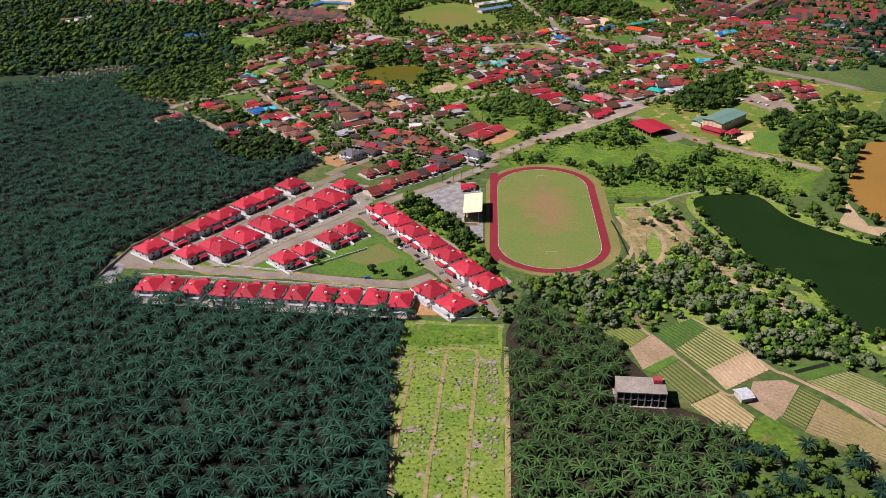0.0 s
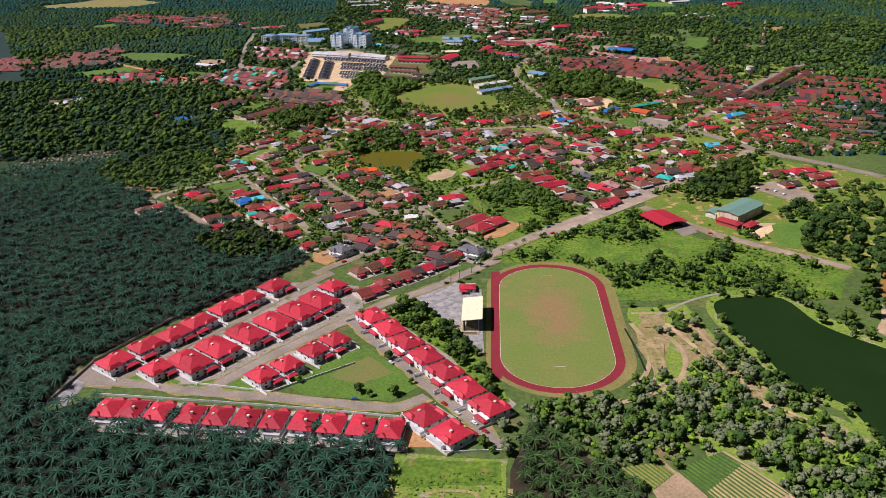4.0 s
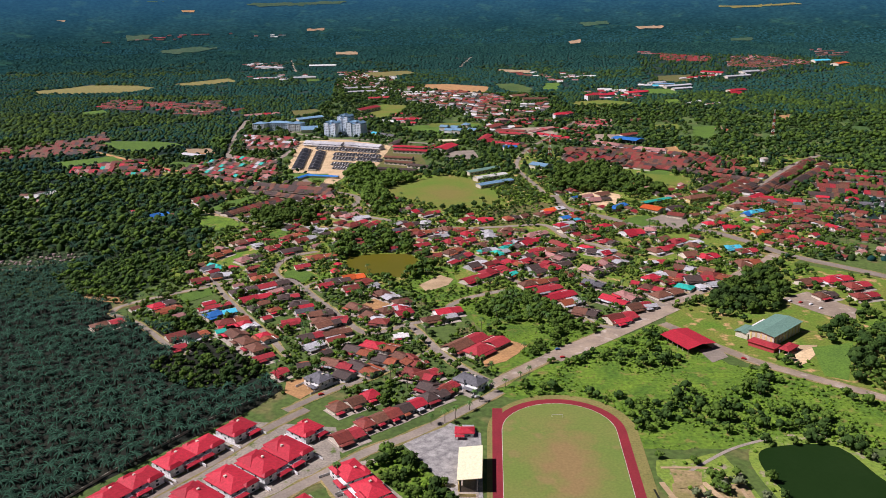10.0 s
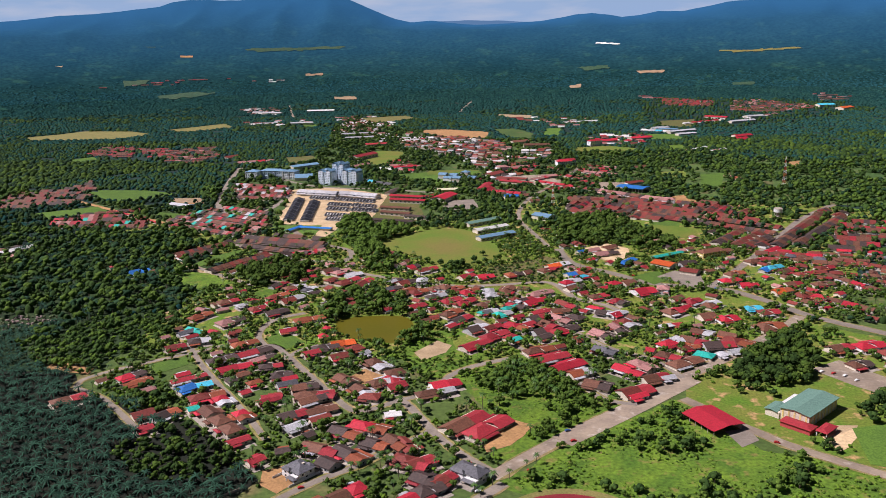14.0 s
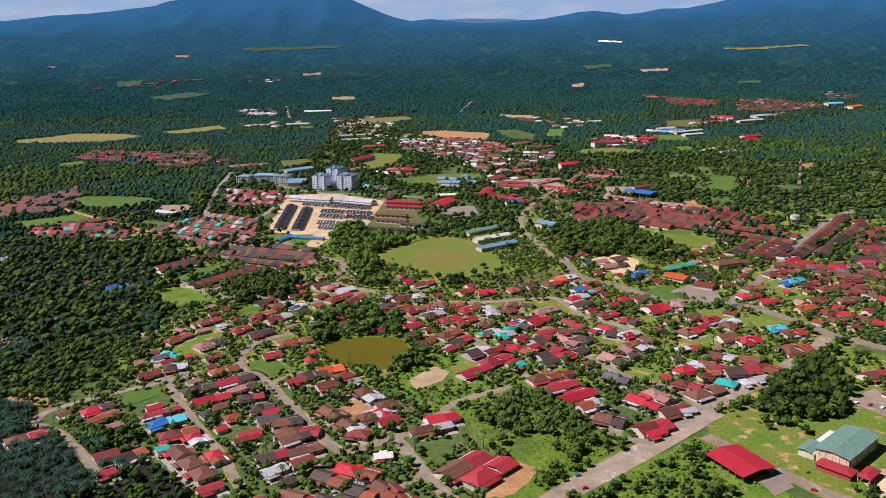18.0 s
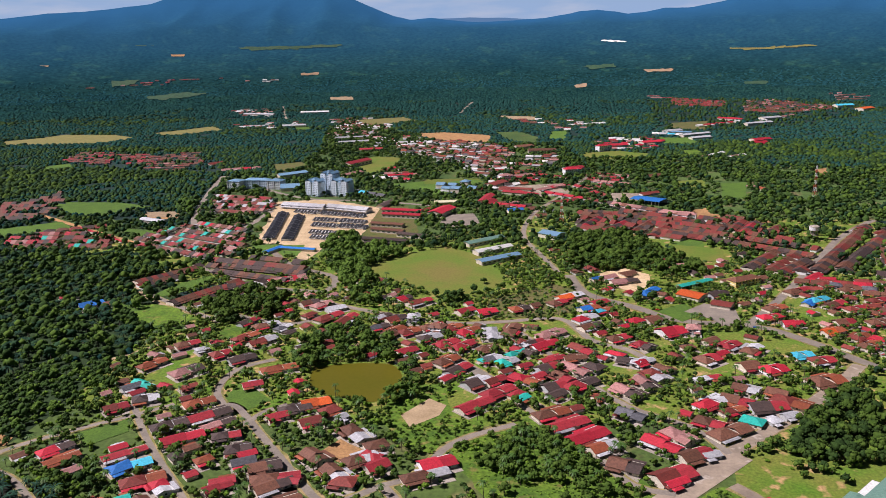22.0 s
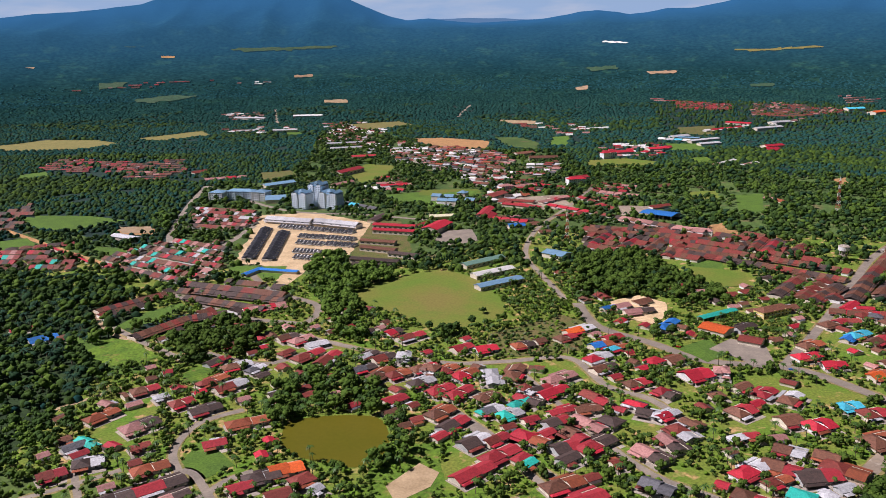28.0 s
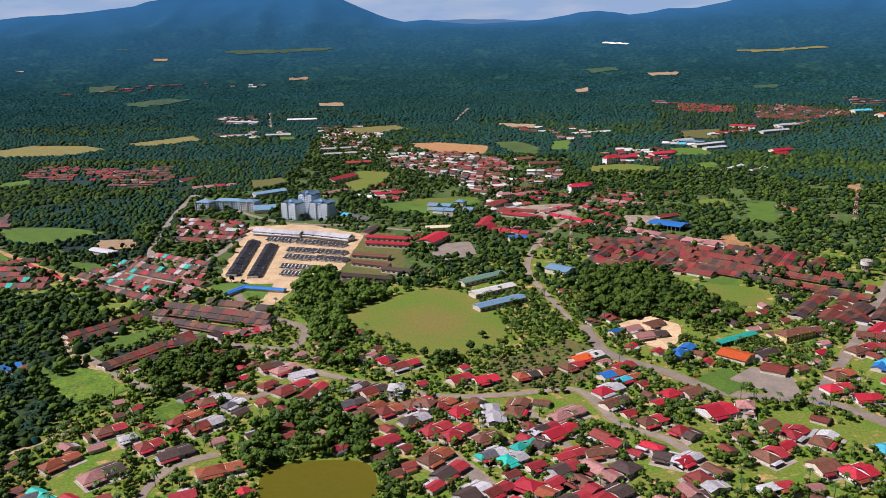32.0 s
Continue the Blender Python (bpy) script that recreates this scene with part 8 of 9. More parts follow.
for _x, _y in ((-139, 1404), (-118, 1412), (-96, 1430), (-110, 1362), (-81, 1380), (-128, 1380)):
    house(_x, _y, -20, 16, 16, 'n', 'hip', True)
house(-51.65, 1268.2, 66, 31, 18, 'p')
row(-37.4, 1249.4, 2.7, 1230, 4, 'mrp', 13, 0)
row(-15, 1502.5, 25.4, 1525.4, 4, 'xm', 14, 0)
row(-503.5, 2366.4, -437, 2446.5, 5, 'mwp', 14, 0)
row(-973.6, 2984.2, -815.1, 2810.2, 6, 'wx', 14, 0)
row(-812.8, 2436.3, -746.8, 2466.1, 4, 'ws', 14, 0)
row(-283.3, 2028.1, -203.3, 2037.2, 5, 'sw', 14, 0)
house(244.7, 1894.85, 35, 40, 18, 'r')
row(306.8, 1925.1, 369.3, 1987.5, 4, 'r', 14, 0)
row(137.5, 1457, 198.8, 1415.5, 6, 'mx', 13, 0)
row(110.1, 1398.9, 147.1, 1313.6, 4, 'pm', 13, 0)
house(223.35, 1328.95, 24, 34, 13, 'm')
house(260.6, 1497.7, 34, 40, 16, 'b')
row(458.9, 1713.8, 495.5, 1744.3, 3, 'wx', 13, 0)
house(597.55, 1956, 35, 40, 18, 'r')
row(412.2, 1379.4, 422, 1357.6, 2, 'xv', 13, 0)
row(387.8, 2140.6, 457.7, 2090.5, 5, 'wcs', 14, 0)
row(537.8, 2300.1, 664.3, 2381.7, 6, 'rpw', 14, 0)
row(748.2, 2408.1, 868.1, 2529.9, 5, 'wsx', 14, 0)
row(-1686.4, 5537.1, -1267.9, 5042, 6, 'px', 14, 0)
row(-611.5, 1630.9, -552.5, 1656.4, 4, 'rx', 13, 0)
row(-276.1, 1521.6, -212, 1491.5, 4, 'rwx', 13, 0)
row(-292.2, 1380.6, -239.7, 1335.8, 4, 'cg', 13, 0)
row(-157, 1204.2, -146.3, 1220.3, 2, 'pm', 12, 0)
row(61.7, 1262.1, 88.1, 1278.9, 3, 'mp', 12, 0)
row(45.2, 1523.9, 92, 1494.7, 4, 'rm', 13, 0)
row(414.7, 1731.6, 462.5, 1783.2, 3, 'xw', 13, 0)
quarter([(-545.9, 1355.3), (-433.5, 1323.1), (-407.4, 1244.4), (-404.8, 1181.9), (-500.5, 1207.1)], -16, 'pmbkxmsbm', step=8, gap=22, rows=True)
quarter([(-559.8, 1043.2), (-531.2, 1094.9), (-505.2, 1131.7), (-416.7, 1116.0), (-382.6, 1001.0), (-390.5, 938.1), (-427.9, 927.5), (-462.3, 953.5), (-535.2, 989.3)], -29, 'mbkpxmmbrsbkmbkxpmbt', step=8, gap=22, rows=True)
quarter([(-406.8, 907.3), (-399.3, 933.7), (-287.2, 920.4), (-267.9, 858.1), (-285.9, 826.5), (-343.2, 834.5), (-388.5, 865.7)], -19, 'bkmbk', step=8, gap=24, rows=True)
quarter([(-483.5, 828.7), (-427.1, 907.6), (-406.7, 880.0), (-446.9, 796.4)], 50, 'bmk', step=8, gap=24, rows=True)
quarter([(-407.4, 760.1), (-369.0, 820.2), (-324.7, 834.3), (-309.1, 812.5), (-381.7, 732.7)], 57, 'mbk', step=8, gap=24, rows=True)
shed(-425.35, 2130, 13.9, 84.4, 16, 6, 's')
shed(-403.45, 2039.95, 14.5, 77.0, 18, 6, 's')
shed(-337.25, 1890, 11.4, 53.8, 20, 7, 'p', windows=8)
shed(-339.95, 1689.8, 58.7, 71.4, 26, 8, 'p', windows=6)
shed(28.5, 1895.5, 27.3, 44.1, 26, 8, 'b')
shed(67.9, 1828.4, 1.1, 62.0, 26, 8, 'b', windows=8)
shed(115.1, 1556.3, 29.2, 39.4, 22, 11, 'p', windows=6, wall='wall_white')
shed(-39.05, 1424.5, 56.2, 47.6, 22, 6, 'm')
shed(-0.95, 1379.55, -21.7, 55.4, 14, 4, 'm')
shed(-0.65, 1341.85, -28.9, 57.0, 14, 4, 'p')
shed(66.8, 1401.5, 29.2, 32.8, 18, 4, 'x')
shed(-123.75, 1263.95, 8.3, 36.9, 16, 5, 'y', wall='wall_yellow')
shed(444.95, 2146.55, -24.9, 70.9, 14, 5, 'n')
shed(477.15, 2036.8, 22.8, 56.7, 18, 5, 's')
shed(-55.4, 1294.4, 77.4, 61.5, 16, 5, 'p')
shed(-10.45, 1196.6, 12.8, 24.3, 18, 5, 'u')
shed(-74.85, 1377.65, 8.9, 20.1, 14, 4, 'p')
shed(-223.2, 1258.6, 72.2, 44.5, 14, 4, 'k')
quarter([(-275.1, 1960.4), (-149.2, 2043.1), (-42.2, 1925.7), (2.6, 1819.5), (-11.4, 1635.1), (-44.1, 1516.2), (-84.3, 1529.6), (-103.0, 1643.1), (-167.7, 1718.0), (-203.4, 1804.0), (-259.6, 1824.2)], -27, 'mbgxmsvkwpkbx', step=16, gap=21, keep=0.86, tall=True)
quarter([(27.1, 1793.3), (97.8, 1800.8), (96.5, 1654.6), (39.0, 1588.9)], -14, 'xmbwsg', step=17, gap=24, keep=0.6, tall=True)
quarter([(-273.6, 1616.3), (-240.3, 1655.1), (-196.2, 1592.8), (-180.9, 1537.1), (-221.4, 1489.2), (-256.3, 1527.2)], 15, 'mxsrb', step=17, gap=22, keep=0.6)
quarter([(-513.2, 2257.3), (-394.3, 2321.8), (-349.0, 2161.3), (-482.4, 2178.0)], 0, 'sxmb', keep=0.5, gap=20)
quarter([(-54.0, 1500.0), (-42.3, 1600.0), (40.0, 1600.0), (52.0, 1520.0), (30.8, 1437.8), (25.3, 1339.3), (-18.5, 1342.0), (-53.8, 1398.7)], 20, 'mpxbkmwvs', step=15, gap=21, keep=0.6)
quarter([(-37.0, 1284.3), (64.5, 1293.7), (80.6, 1209.1), (21.8, 1149.6), (-30.1, 1198.0)], 12, 'kgmbx', gap=26, step=19, keep=0.4)
quarter([(133.4, 1512.8), (174.8, 1562.4), (214.0, 1500.0), (192.1, 1426.6), (149.2, 1370.0), (110.0, 1400.0)], -30, 'mpbxmk', step=15, gap=26, keep=0.65)
quarter([(-405.2, 2112.8), (-306.4, 2235.0), (-220.5, 2089.8), (-218.2, 1979.6), (-339.0, 1950.7)], 8, 'mpwsbx', step=19, gap=30, keep=0.45)
quarter([(-1020.5, 3005.9), (-898.2, 3080.4), (-779.6, 2750.0), (-907.6, 2772.3)], 10, 'mwxsb', step=20, gap=40, keep=0.4)
quarter([(-865.8, 2525.2), (-673.5, 2579.2), (-613.2, 2395.6), (-787.9, 2383.9)], 5, 'wsmx', step=20, gap=36, keep=0.3)
quarter([(300.0, 1985.0), (420.0, 2010.0), (480.0, 1940.0), (330.0, 1900.0)], -12, 'rmwx', step=18, gap=30, keep=0.4)
quarter([(83.4, 1171.8), (135.6, 1204.6), (171.0, 1177.7), (250.8, 1144.9), (316.7, 1146.8), (366.6, 951.4), (354.0, 917.2), (266.3, 976.4), (174.9, 1025.7), (74.6, 1070.9)], -39, 'mbkm', step=8, gap=26, keep=0.9, rows=True)
quarter([(265.5, 933.4), (356.5, 944.7), (321.3, 848.1), (258.1, 855.6)], 53, 'mbk', step=8, gap=26, keep=0.9, rows=True)
quarter([(322.5, 854.1), (469.9, 1072.7), (502.8, 1046.2), (371.7, 846.9)], 56, 'mbk', step=8, gap=26, keep=0.9, rows=True)
quarter([(468.9, 992.2), (583.0, 959.0), (559.7, 825.2), (383.3, 829.0)], -18, 'mbkp', step=8, gap=28, keep=0.85, rows=True)
quarter([(306.0, 836.6), (556.7, 819.6), (449.7, 617.0), (377.4, 637.0), (335.6, 701.4), (320.0, 749.4), (295.0, 788.9)], -17, 'mbkrgbm', gap=22, step=17, keep=0.6)
quarter([(-896.5, 1136.1), (-950.1, 1256.6), (-861.3, 1321.4), (-850.0, 1389.4), (-778.2, 1276.3), (-781.6, 1160.4)], 0, 'mbkb', step=8, gap=24, keep=0.85, rows=True)
quarter([(-763.3, 1050.5), (-674.7, 1081.8), (-590.9, 1036.2), (-573.8, 980.2), (-716.6, 992.3)], 0, 'rpmbkxmbkpmt', step=8, gap=24, keep=0.85, rows=True)
quarter([(-736.1, 853.5), (-705.8, 891.4), (-647.5, 786.8), (-681.4, 760.1)], 0, 'sxbk', keep=0.35)
quarter([(-1055.4, 1182.0), (-989.9, 1286.9), (-901.7, 1136.3), (-975.2, 1062.1)], 0, 'mb')
quarter([(-1059.0, 1801.5), (-1068.2, 1939.4), (-991.6, 1931.7), (-951.0, 1835.0), (-910.0, 1733.8), (-1008.9, 1755.6)], 0, 'pmmb', step=12, gap=27, keep=0.85)
quarter([(-960.3, 1888.9), (-878.7, 1896.6), (-813.0, 1745.5), (-869.2, 1723.8)], 0, 'pmmb', step=12, gap=27, keep=0.8)
quarter([(-875.2, 1888.4), (-762.9, 1900.9), (-700.4, 1755.9), (-719.3, 1625.3), (-808.2, 1668.2)], 0, 'mbkxmb', step=13, gap=28, keep=0.75)
quarter([(644, 3201), (725, 3149), (808, 3040), (745, 2845), (647, 2862), (592, 2953)], -12, 'pmmb', step=12, gap=30, keep=0.8)
quarter([(559, 3251), (657, 3215), (652, 3187), (564, 3217)], -12, 'pmx', step=13, gap=24, keep=0.7)
quarter([(879, 3049), (985, 3074), (1094, 2802), (1076, 2714), (856, 2579), (769, 2679)], -14, 'bkmbmxk', step=13, gap=30, keep=0.78)
quarter([(1199, 3121), (1337, 3039), (1306, 3000), (1205, 2986)], -10, 'mbxk', step=14, gap=26, keep=0.7)
quarter([(-1693, 3175), (-1569, 3246), (-1414, 3310), (-1302, 3384), (-1163, 3463), (-1230, 3453), (-1352, 3396), (-1492, 3334), (-1600, 3267)], 20, 'mbpx', step=16, gap=24, keep=0.4)
quarter([(-1140, 3466), (-953, 3473), (-950, 3440), (-1083, 3432)], 5, 'swxb', step=16, gap=20, keep=0.55)
quarter([(221.2, 2049.3), (382.6, 2082.4), (345.4, 1874.2), (206.3, 1855.6)], 0, 'rmxw', gap=30, step=19, keep=0.5)
quarter([(-574.8, 2625.8), (-392.1, 2657.3), (-339.1, 2352.9), (-491.9, 2309.9)], 0, 'mwsxb', gap=26, step=17, keep=0.55)
quarter([(16.7, 2542.4), (297.2, 2557.4), (263.8, 2277.8), (109.9, 2237.4)], 0, 'mwxb', gap=34, step=22, keep=0.2)
shed(-622.75, 1063.25, -40.3, 142.2, 4, 3, 'r', name='walkway', label='long covered walkway with a red roof', over=0.4)
shed(-575.05, 1144.75, -28.3, 47.8, 16, 5, 's')
shed(-345.45, 611.2, 46.6, 2.5, 10, 4, 'b')
TOWN_FILL = [(-385.9, 380.8), (-378.3, 602.8), (-419.5, 878.0), (-275.6, 978.6), (-18.2, 970.6), (292.3, 892.5), (452.6, 747.3), (421.4, 563.4), (267.6, 563.9), (229.4, 515.5), (106.3, 432.4), (-45.3, 288.5), (-144.8, 233.6), (-193.0, 246.9), (-231.0, 311.6)]
OPEN_LOTS = ([(-131.7, 540.1), (-86.4, 540.2), (-78.7, 480.6), (-51.0, 470.0), (-63.6, 429.8), (-101.8, 424.7), (-128.5, 469.4)],
             [(-76.7, 434.4), (-19.0, 481.0), (9.1, 435.3), (31.7, 412.6), (57.8, 375.5), (33.8, 341.8), (6.2, 319.8), (-24.6, 340.8), (-54.4, 373.8), (-71.5, 411.3)],
             [(-99.4, 373.1), (-66.4, 381.6), (-76.9, 354.3), (-87.2, 339.6)])
_kept = TAKEN.copy()
for _p in OPEN_LOTS:
    take(_p)
_open = TAKEN & ~_kept
infill(TOWN_FILL, 'mmbbkprx', 13.0, 0.26)
TAKEN[_open] = False
far_houses()

# ---- planting ----

PLANT_W = [(-437.9, -218.6), (-86.4, -205.6), (-102.2, -62.0), (-91.3, -11.8), (-109.6, 5.2), (-293.0, 33.7), (-321.5, 15.1), (-321.0, 77.9), (-211.5, 229.3), (-200.0, 257.0), (-267.8, 334.4), (-389.7, 397.6), (-487.7, 554.9), (-918.4, 397.7)]
PLANT_E = [(-34.1, -203.6), (-31.2, -36.2), (-19.6, 18.3), (7.7, -16.0), (30.2, -34.6), (40.4, -57.9), (24.5, -105.2), (56.6, -108.9), (85.8, -121.5), (63.2, -200.0)]
WOOD_W = [(-1064.7, 498.3), (-1663.4, 981.6), (-819.2, 995.4), (-499.3, 941.2), (-383.2, 760.7), (-390.9, 602.8), (-459.8, 573.1), (-479.5, 515.0), (-557.5, 548.4)]
SHRUB_W = [(-505.7, 499.3), (-477.8, 511.9), (-458.2, 569.5), (-389.5, 599.0), (-361.9, 565.6), (-361.1, 507.3), (-385.0, 496.4), (-394.9, 426.5), (-447.1, 441.9)]
SHRUB_S = [(-321.9, 296.9), (-301.6, 315.2), (-285.9, 344.5), (-254.7, 325.3), (-211.2, 285.8), (-222.1, 253.8), (-263.5, 249.3), (-294.9, 268.0)]
SHRUB_M = [(-349.6, 392.7), (-332.0, 416.9), (-304.0, 381.6), (-307.3, 365.1), (-333.0, 370.2)]
SCRUB_LAKE = [(-36.6, 39.4), (-14.1, 34.5), (34.9, 41.3), (53.8, 96.5), (76.4, 140.3), (112.8, 165.1), (118.0, 111.7), (133.7, 60.9), (156.1, 4.4), (137.0, -42.3), (-40.5, -48.1)]
SCRUB_N = [(38.6, 208.6), (64.7, 271.9), (115.9, 296.1), (197.6, 230.8), (183.2, 188.0), (129.1, 182.6), (84.1, 140.4), (49.6, 139.7)]
GROVE_A = [(150, 424), (200, 494), (238, 531), (245, 470), (220, 418), (180, 409)]
GROVE_B = [(-50.7, 411.6), (-33.3, 454.6), (11.2, 460.1), (25.6, 412.5), (19.8, 378.8), (-14.9, 386.4), (-34.8, 378.0)]
POND_WOOD = [(-226.8, 565.2), (-222.1, 674.0), (-155.8, 673.3), (-108.7, 564.9), (-104.2, 500.0), (-136.8, 499.9), (-117.7, 531.2), (-133.9, 582.9), (-183.4, 592.3), (-203.0, 565.2)]
FIELD_WOOD = [(-278.4, 1004.2), (-245.7, 1043.6), (-174.0, 1001.9), (-156.1, 935.7), (-192.0, 883.4), (-190.1, 811.8), (-166.1, 747.0), (-193.5, 747.1), (-228.0, 839.2), (-258.2, 909.5)]
FIELD_EDGE = [(-141, 836), (-117, 813), (-102, 779), (-82, 768), (-66, 787), (-60, 812), (-62, 780), (-82, 755), (-108, 764), (-126, 801), (-150, 822)]
HILL_WOOD = [(45.2, 866.8), (61.9, 1025.7), (142.7, 1043.1), (175.0, 929.1), (200.1, 894.9), (202.3, 833.0), (133.2, 864.7)]
STREET_WOOD = [(-359.8, 747.5), (-306.1, 812.5), (-265.0, 747.1), (-265.6, 690.8), (-318.1, 677.9)]
TOWN = [(-385.9, 380.8), (-378.3, 602.8), (-419.5, 878.0), (-275.6, 978.6), (-18.2, 970.6), (292.3, 892.5), (452.6, 747.3), (421.4, 563.4), (267.6, 563.9), (229.4, 515.5), (-45.4, 257.1), (-142.4, 220.1), (-187.6, 225.8), (-231.0, 311.6)]
WOOD_MID = [(-30.6, 41.1), (39.7, 42.6), (55.2, 85.1), (101.7, 123.8), (120.1, 109.5), (139.5, 56.8), (153.7, 15.1), (175.4, -24.5), (184.1, -59.5), (171.3, -91.0), (141.2, -66.2), (115.7, -55.8), (100.0, -26.5), (83.1, -8.8), (49.4, -20.2), (18.3, -15.7), (-19.6, 18.3)]
BUILT_A = [(-731.8, 1093.0), (-754.3, 1197.4), (-660.1, 1177.6), (-589.4, 1115.6), (-508.9, 1126.8), (-549.4, 1392.7), (-594.8, 1565.3), (-462.8, 1611.2), (-463.4, 1918.6), (-521.0, 2258.3), (-513.3, 2649.1), (-297.6, 2285.2), (-191.7, 2063.5), (-42.6, 1974.0), (123.2, 1955.5), (152.8, 1591.1), (205.8, 1481.8), (226.5, 1270.4), (292.3, 1138.5), (459.8, 1131.7), (555.1, 1074.2), (415.6, 782.2), (-32.0, 786.5), (-193.3, 958.8), (-307.9, 884.5), (-419.0, 819.9), (-606.0, 889.7)]
BUILT_B = [(-1127.4, 1905.1), (-1002.8, 1949.3), (-750.2, 1884.0), (-660.6, 1772.9), (-631.9, 1624.4), (-841.2, 1640.6), (-983.8, 1713.9)]
BUILT_C = [(186.0, 1851.6), (235.0, 2128.4), (399.6, 2068.0), (352.2, 1849.6)]
BUILT_D = [(522.8, 3091.0), (788.1, 3364.1), (1235.8, 2894.9), (1056.1, 2489.8), (681.8, 2206.5), (425.5, 2187.1)]
SCRUB_HALL = [(-34.1, 253.6), (7.2, 297.7), (58.8, 345.8), (100.2, 380.2), (140.0, 304.0), (216.2, 265.6), (251.4, 241.6), (219.2, 180.6), (44.8, 176.3), (35.0, 217.3)]
LOT_B = [(-76.7, 434.4), (-19.0, 481.0), (9.1, 435.3), (31.7, 412.6), (60, 377), (13.7, 324.3), (-21.7, 282), (-49.3, 290), (-32.6, 323.7), (-54.4, 373.8), (-71.5, 411.3)]
LOT_C = [(-131.7, 540.1), (-86.4, 540.2), (-78.7, 480.6), (-51.0, 470.0), (-63.6, 429.8), (-101.8, 424.7), (-128.5, 469.4)]
STRIP = [(-87.4, -172.3), (-97.2, -38.0), (-37.0, -30.1), (-36.7, -170.6)]
STRIP_EDGE = [(-46.4, -42.7), (-37.4, -42.5), (-38.9, -170.6), (-44.2, -170.8)]
STRIP_WEST = [(-97.0, -104.1), (-97.8, -56.1), (-93.9, -61.7), (-93.5, -113.6), (-93.6, -140.3)]
LAKE_E = [(194.2, 145.7), (249.4, 202.6), (337.2, 328.5), (447.0, 345.2), (317.3, 90.2), (249.8, 102.4), (220.3, 120.9)]
PARK_E = [(131.9, 438.8), (253.6, 555.4), (326.5, 512.6), (369.9, 466.0), (251.4, 241.6), (220.6, 275.5), (170.7, 313.1), (121.7, 385.8)]
LAKE_BANK = [(118.6, 175.1), (141.5, 195.3), (184.0, 195.8), (199.0, 154.2), (223.5, 123.9), (252.8, 97.9), (357.2, 90.9), (261.6, -78.3), (193.4, -53.6), (168.5, -15.2), (164.4, 31.5), (142.0, 44.9), (131.7, 88.4), (117.9, 139.3)]
VERGE_WOOD = [(-122.5, 151.1), (-102.1, 174.2), (-73.0, 134.3), (-46.8, 81.9), (-31.8, 36.9), (-39.2, 29.8), (-71.0, 89.7)]
HALL_WOOD = [(227.3, 376.2), (275.5, 398.3), (366.1, 377.6), (271.0, 216.2), (214.5, 261.9), (216.6, 318.2)]
FARM_TREES = [(85.8, -121.5), (114.6, -129.2), (154.6, -132.1), (128.0, -197.6), (63.2, -200.0)]
LUSH_E = [(153.7, 1739.5), (295.2, 1713.1), (417.7, 1741.7), (504.1, 1608.1), (659.8, 1578.0), (860.0, 1534.4), (602.5, 1098.5), (459.8, 1131.7), (292.3, 1138.5), (261.0, 1184.9), (238.6, 1326.1), (205.8, 1481.8), (152.8, 1591.1)]


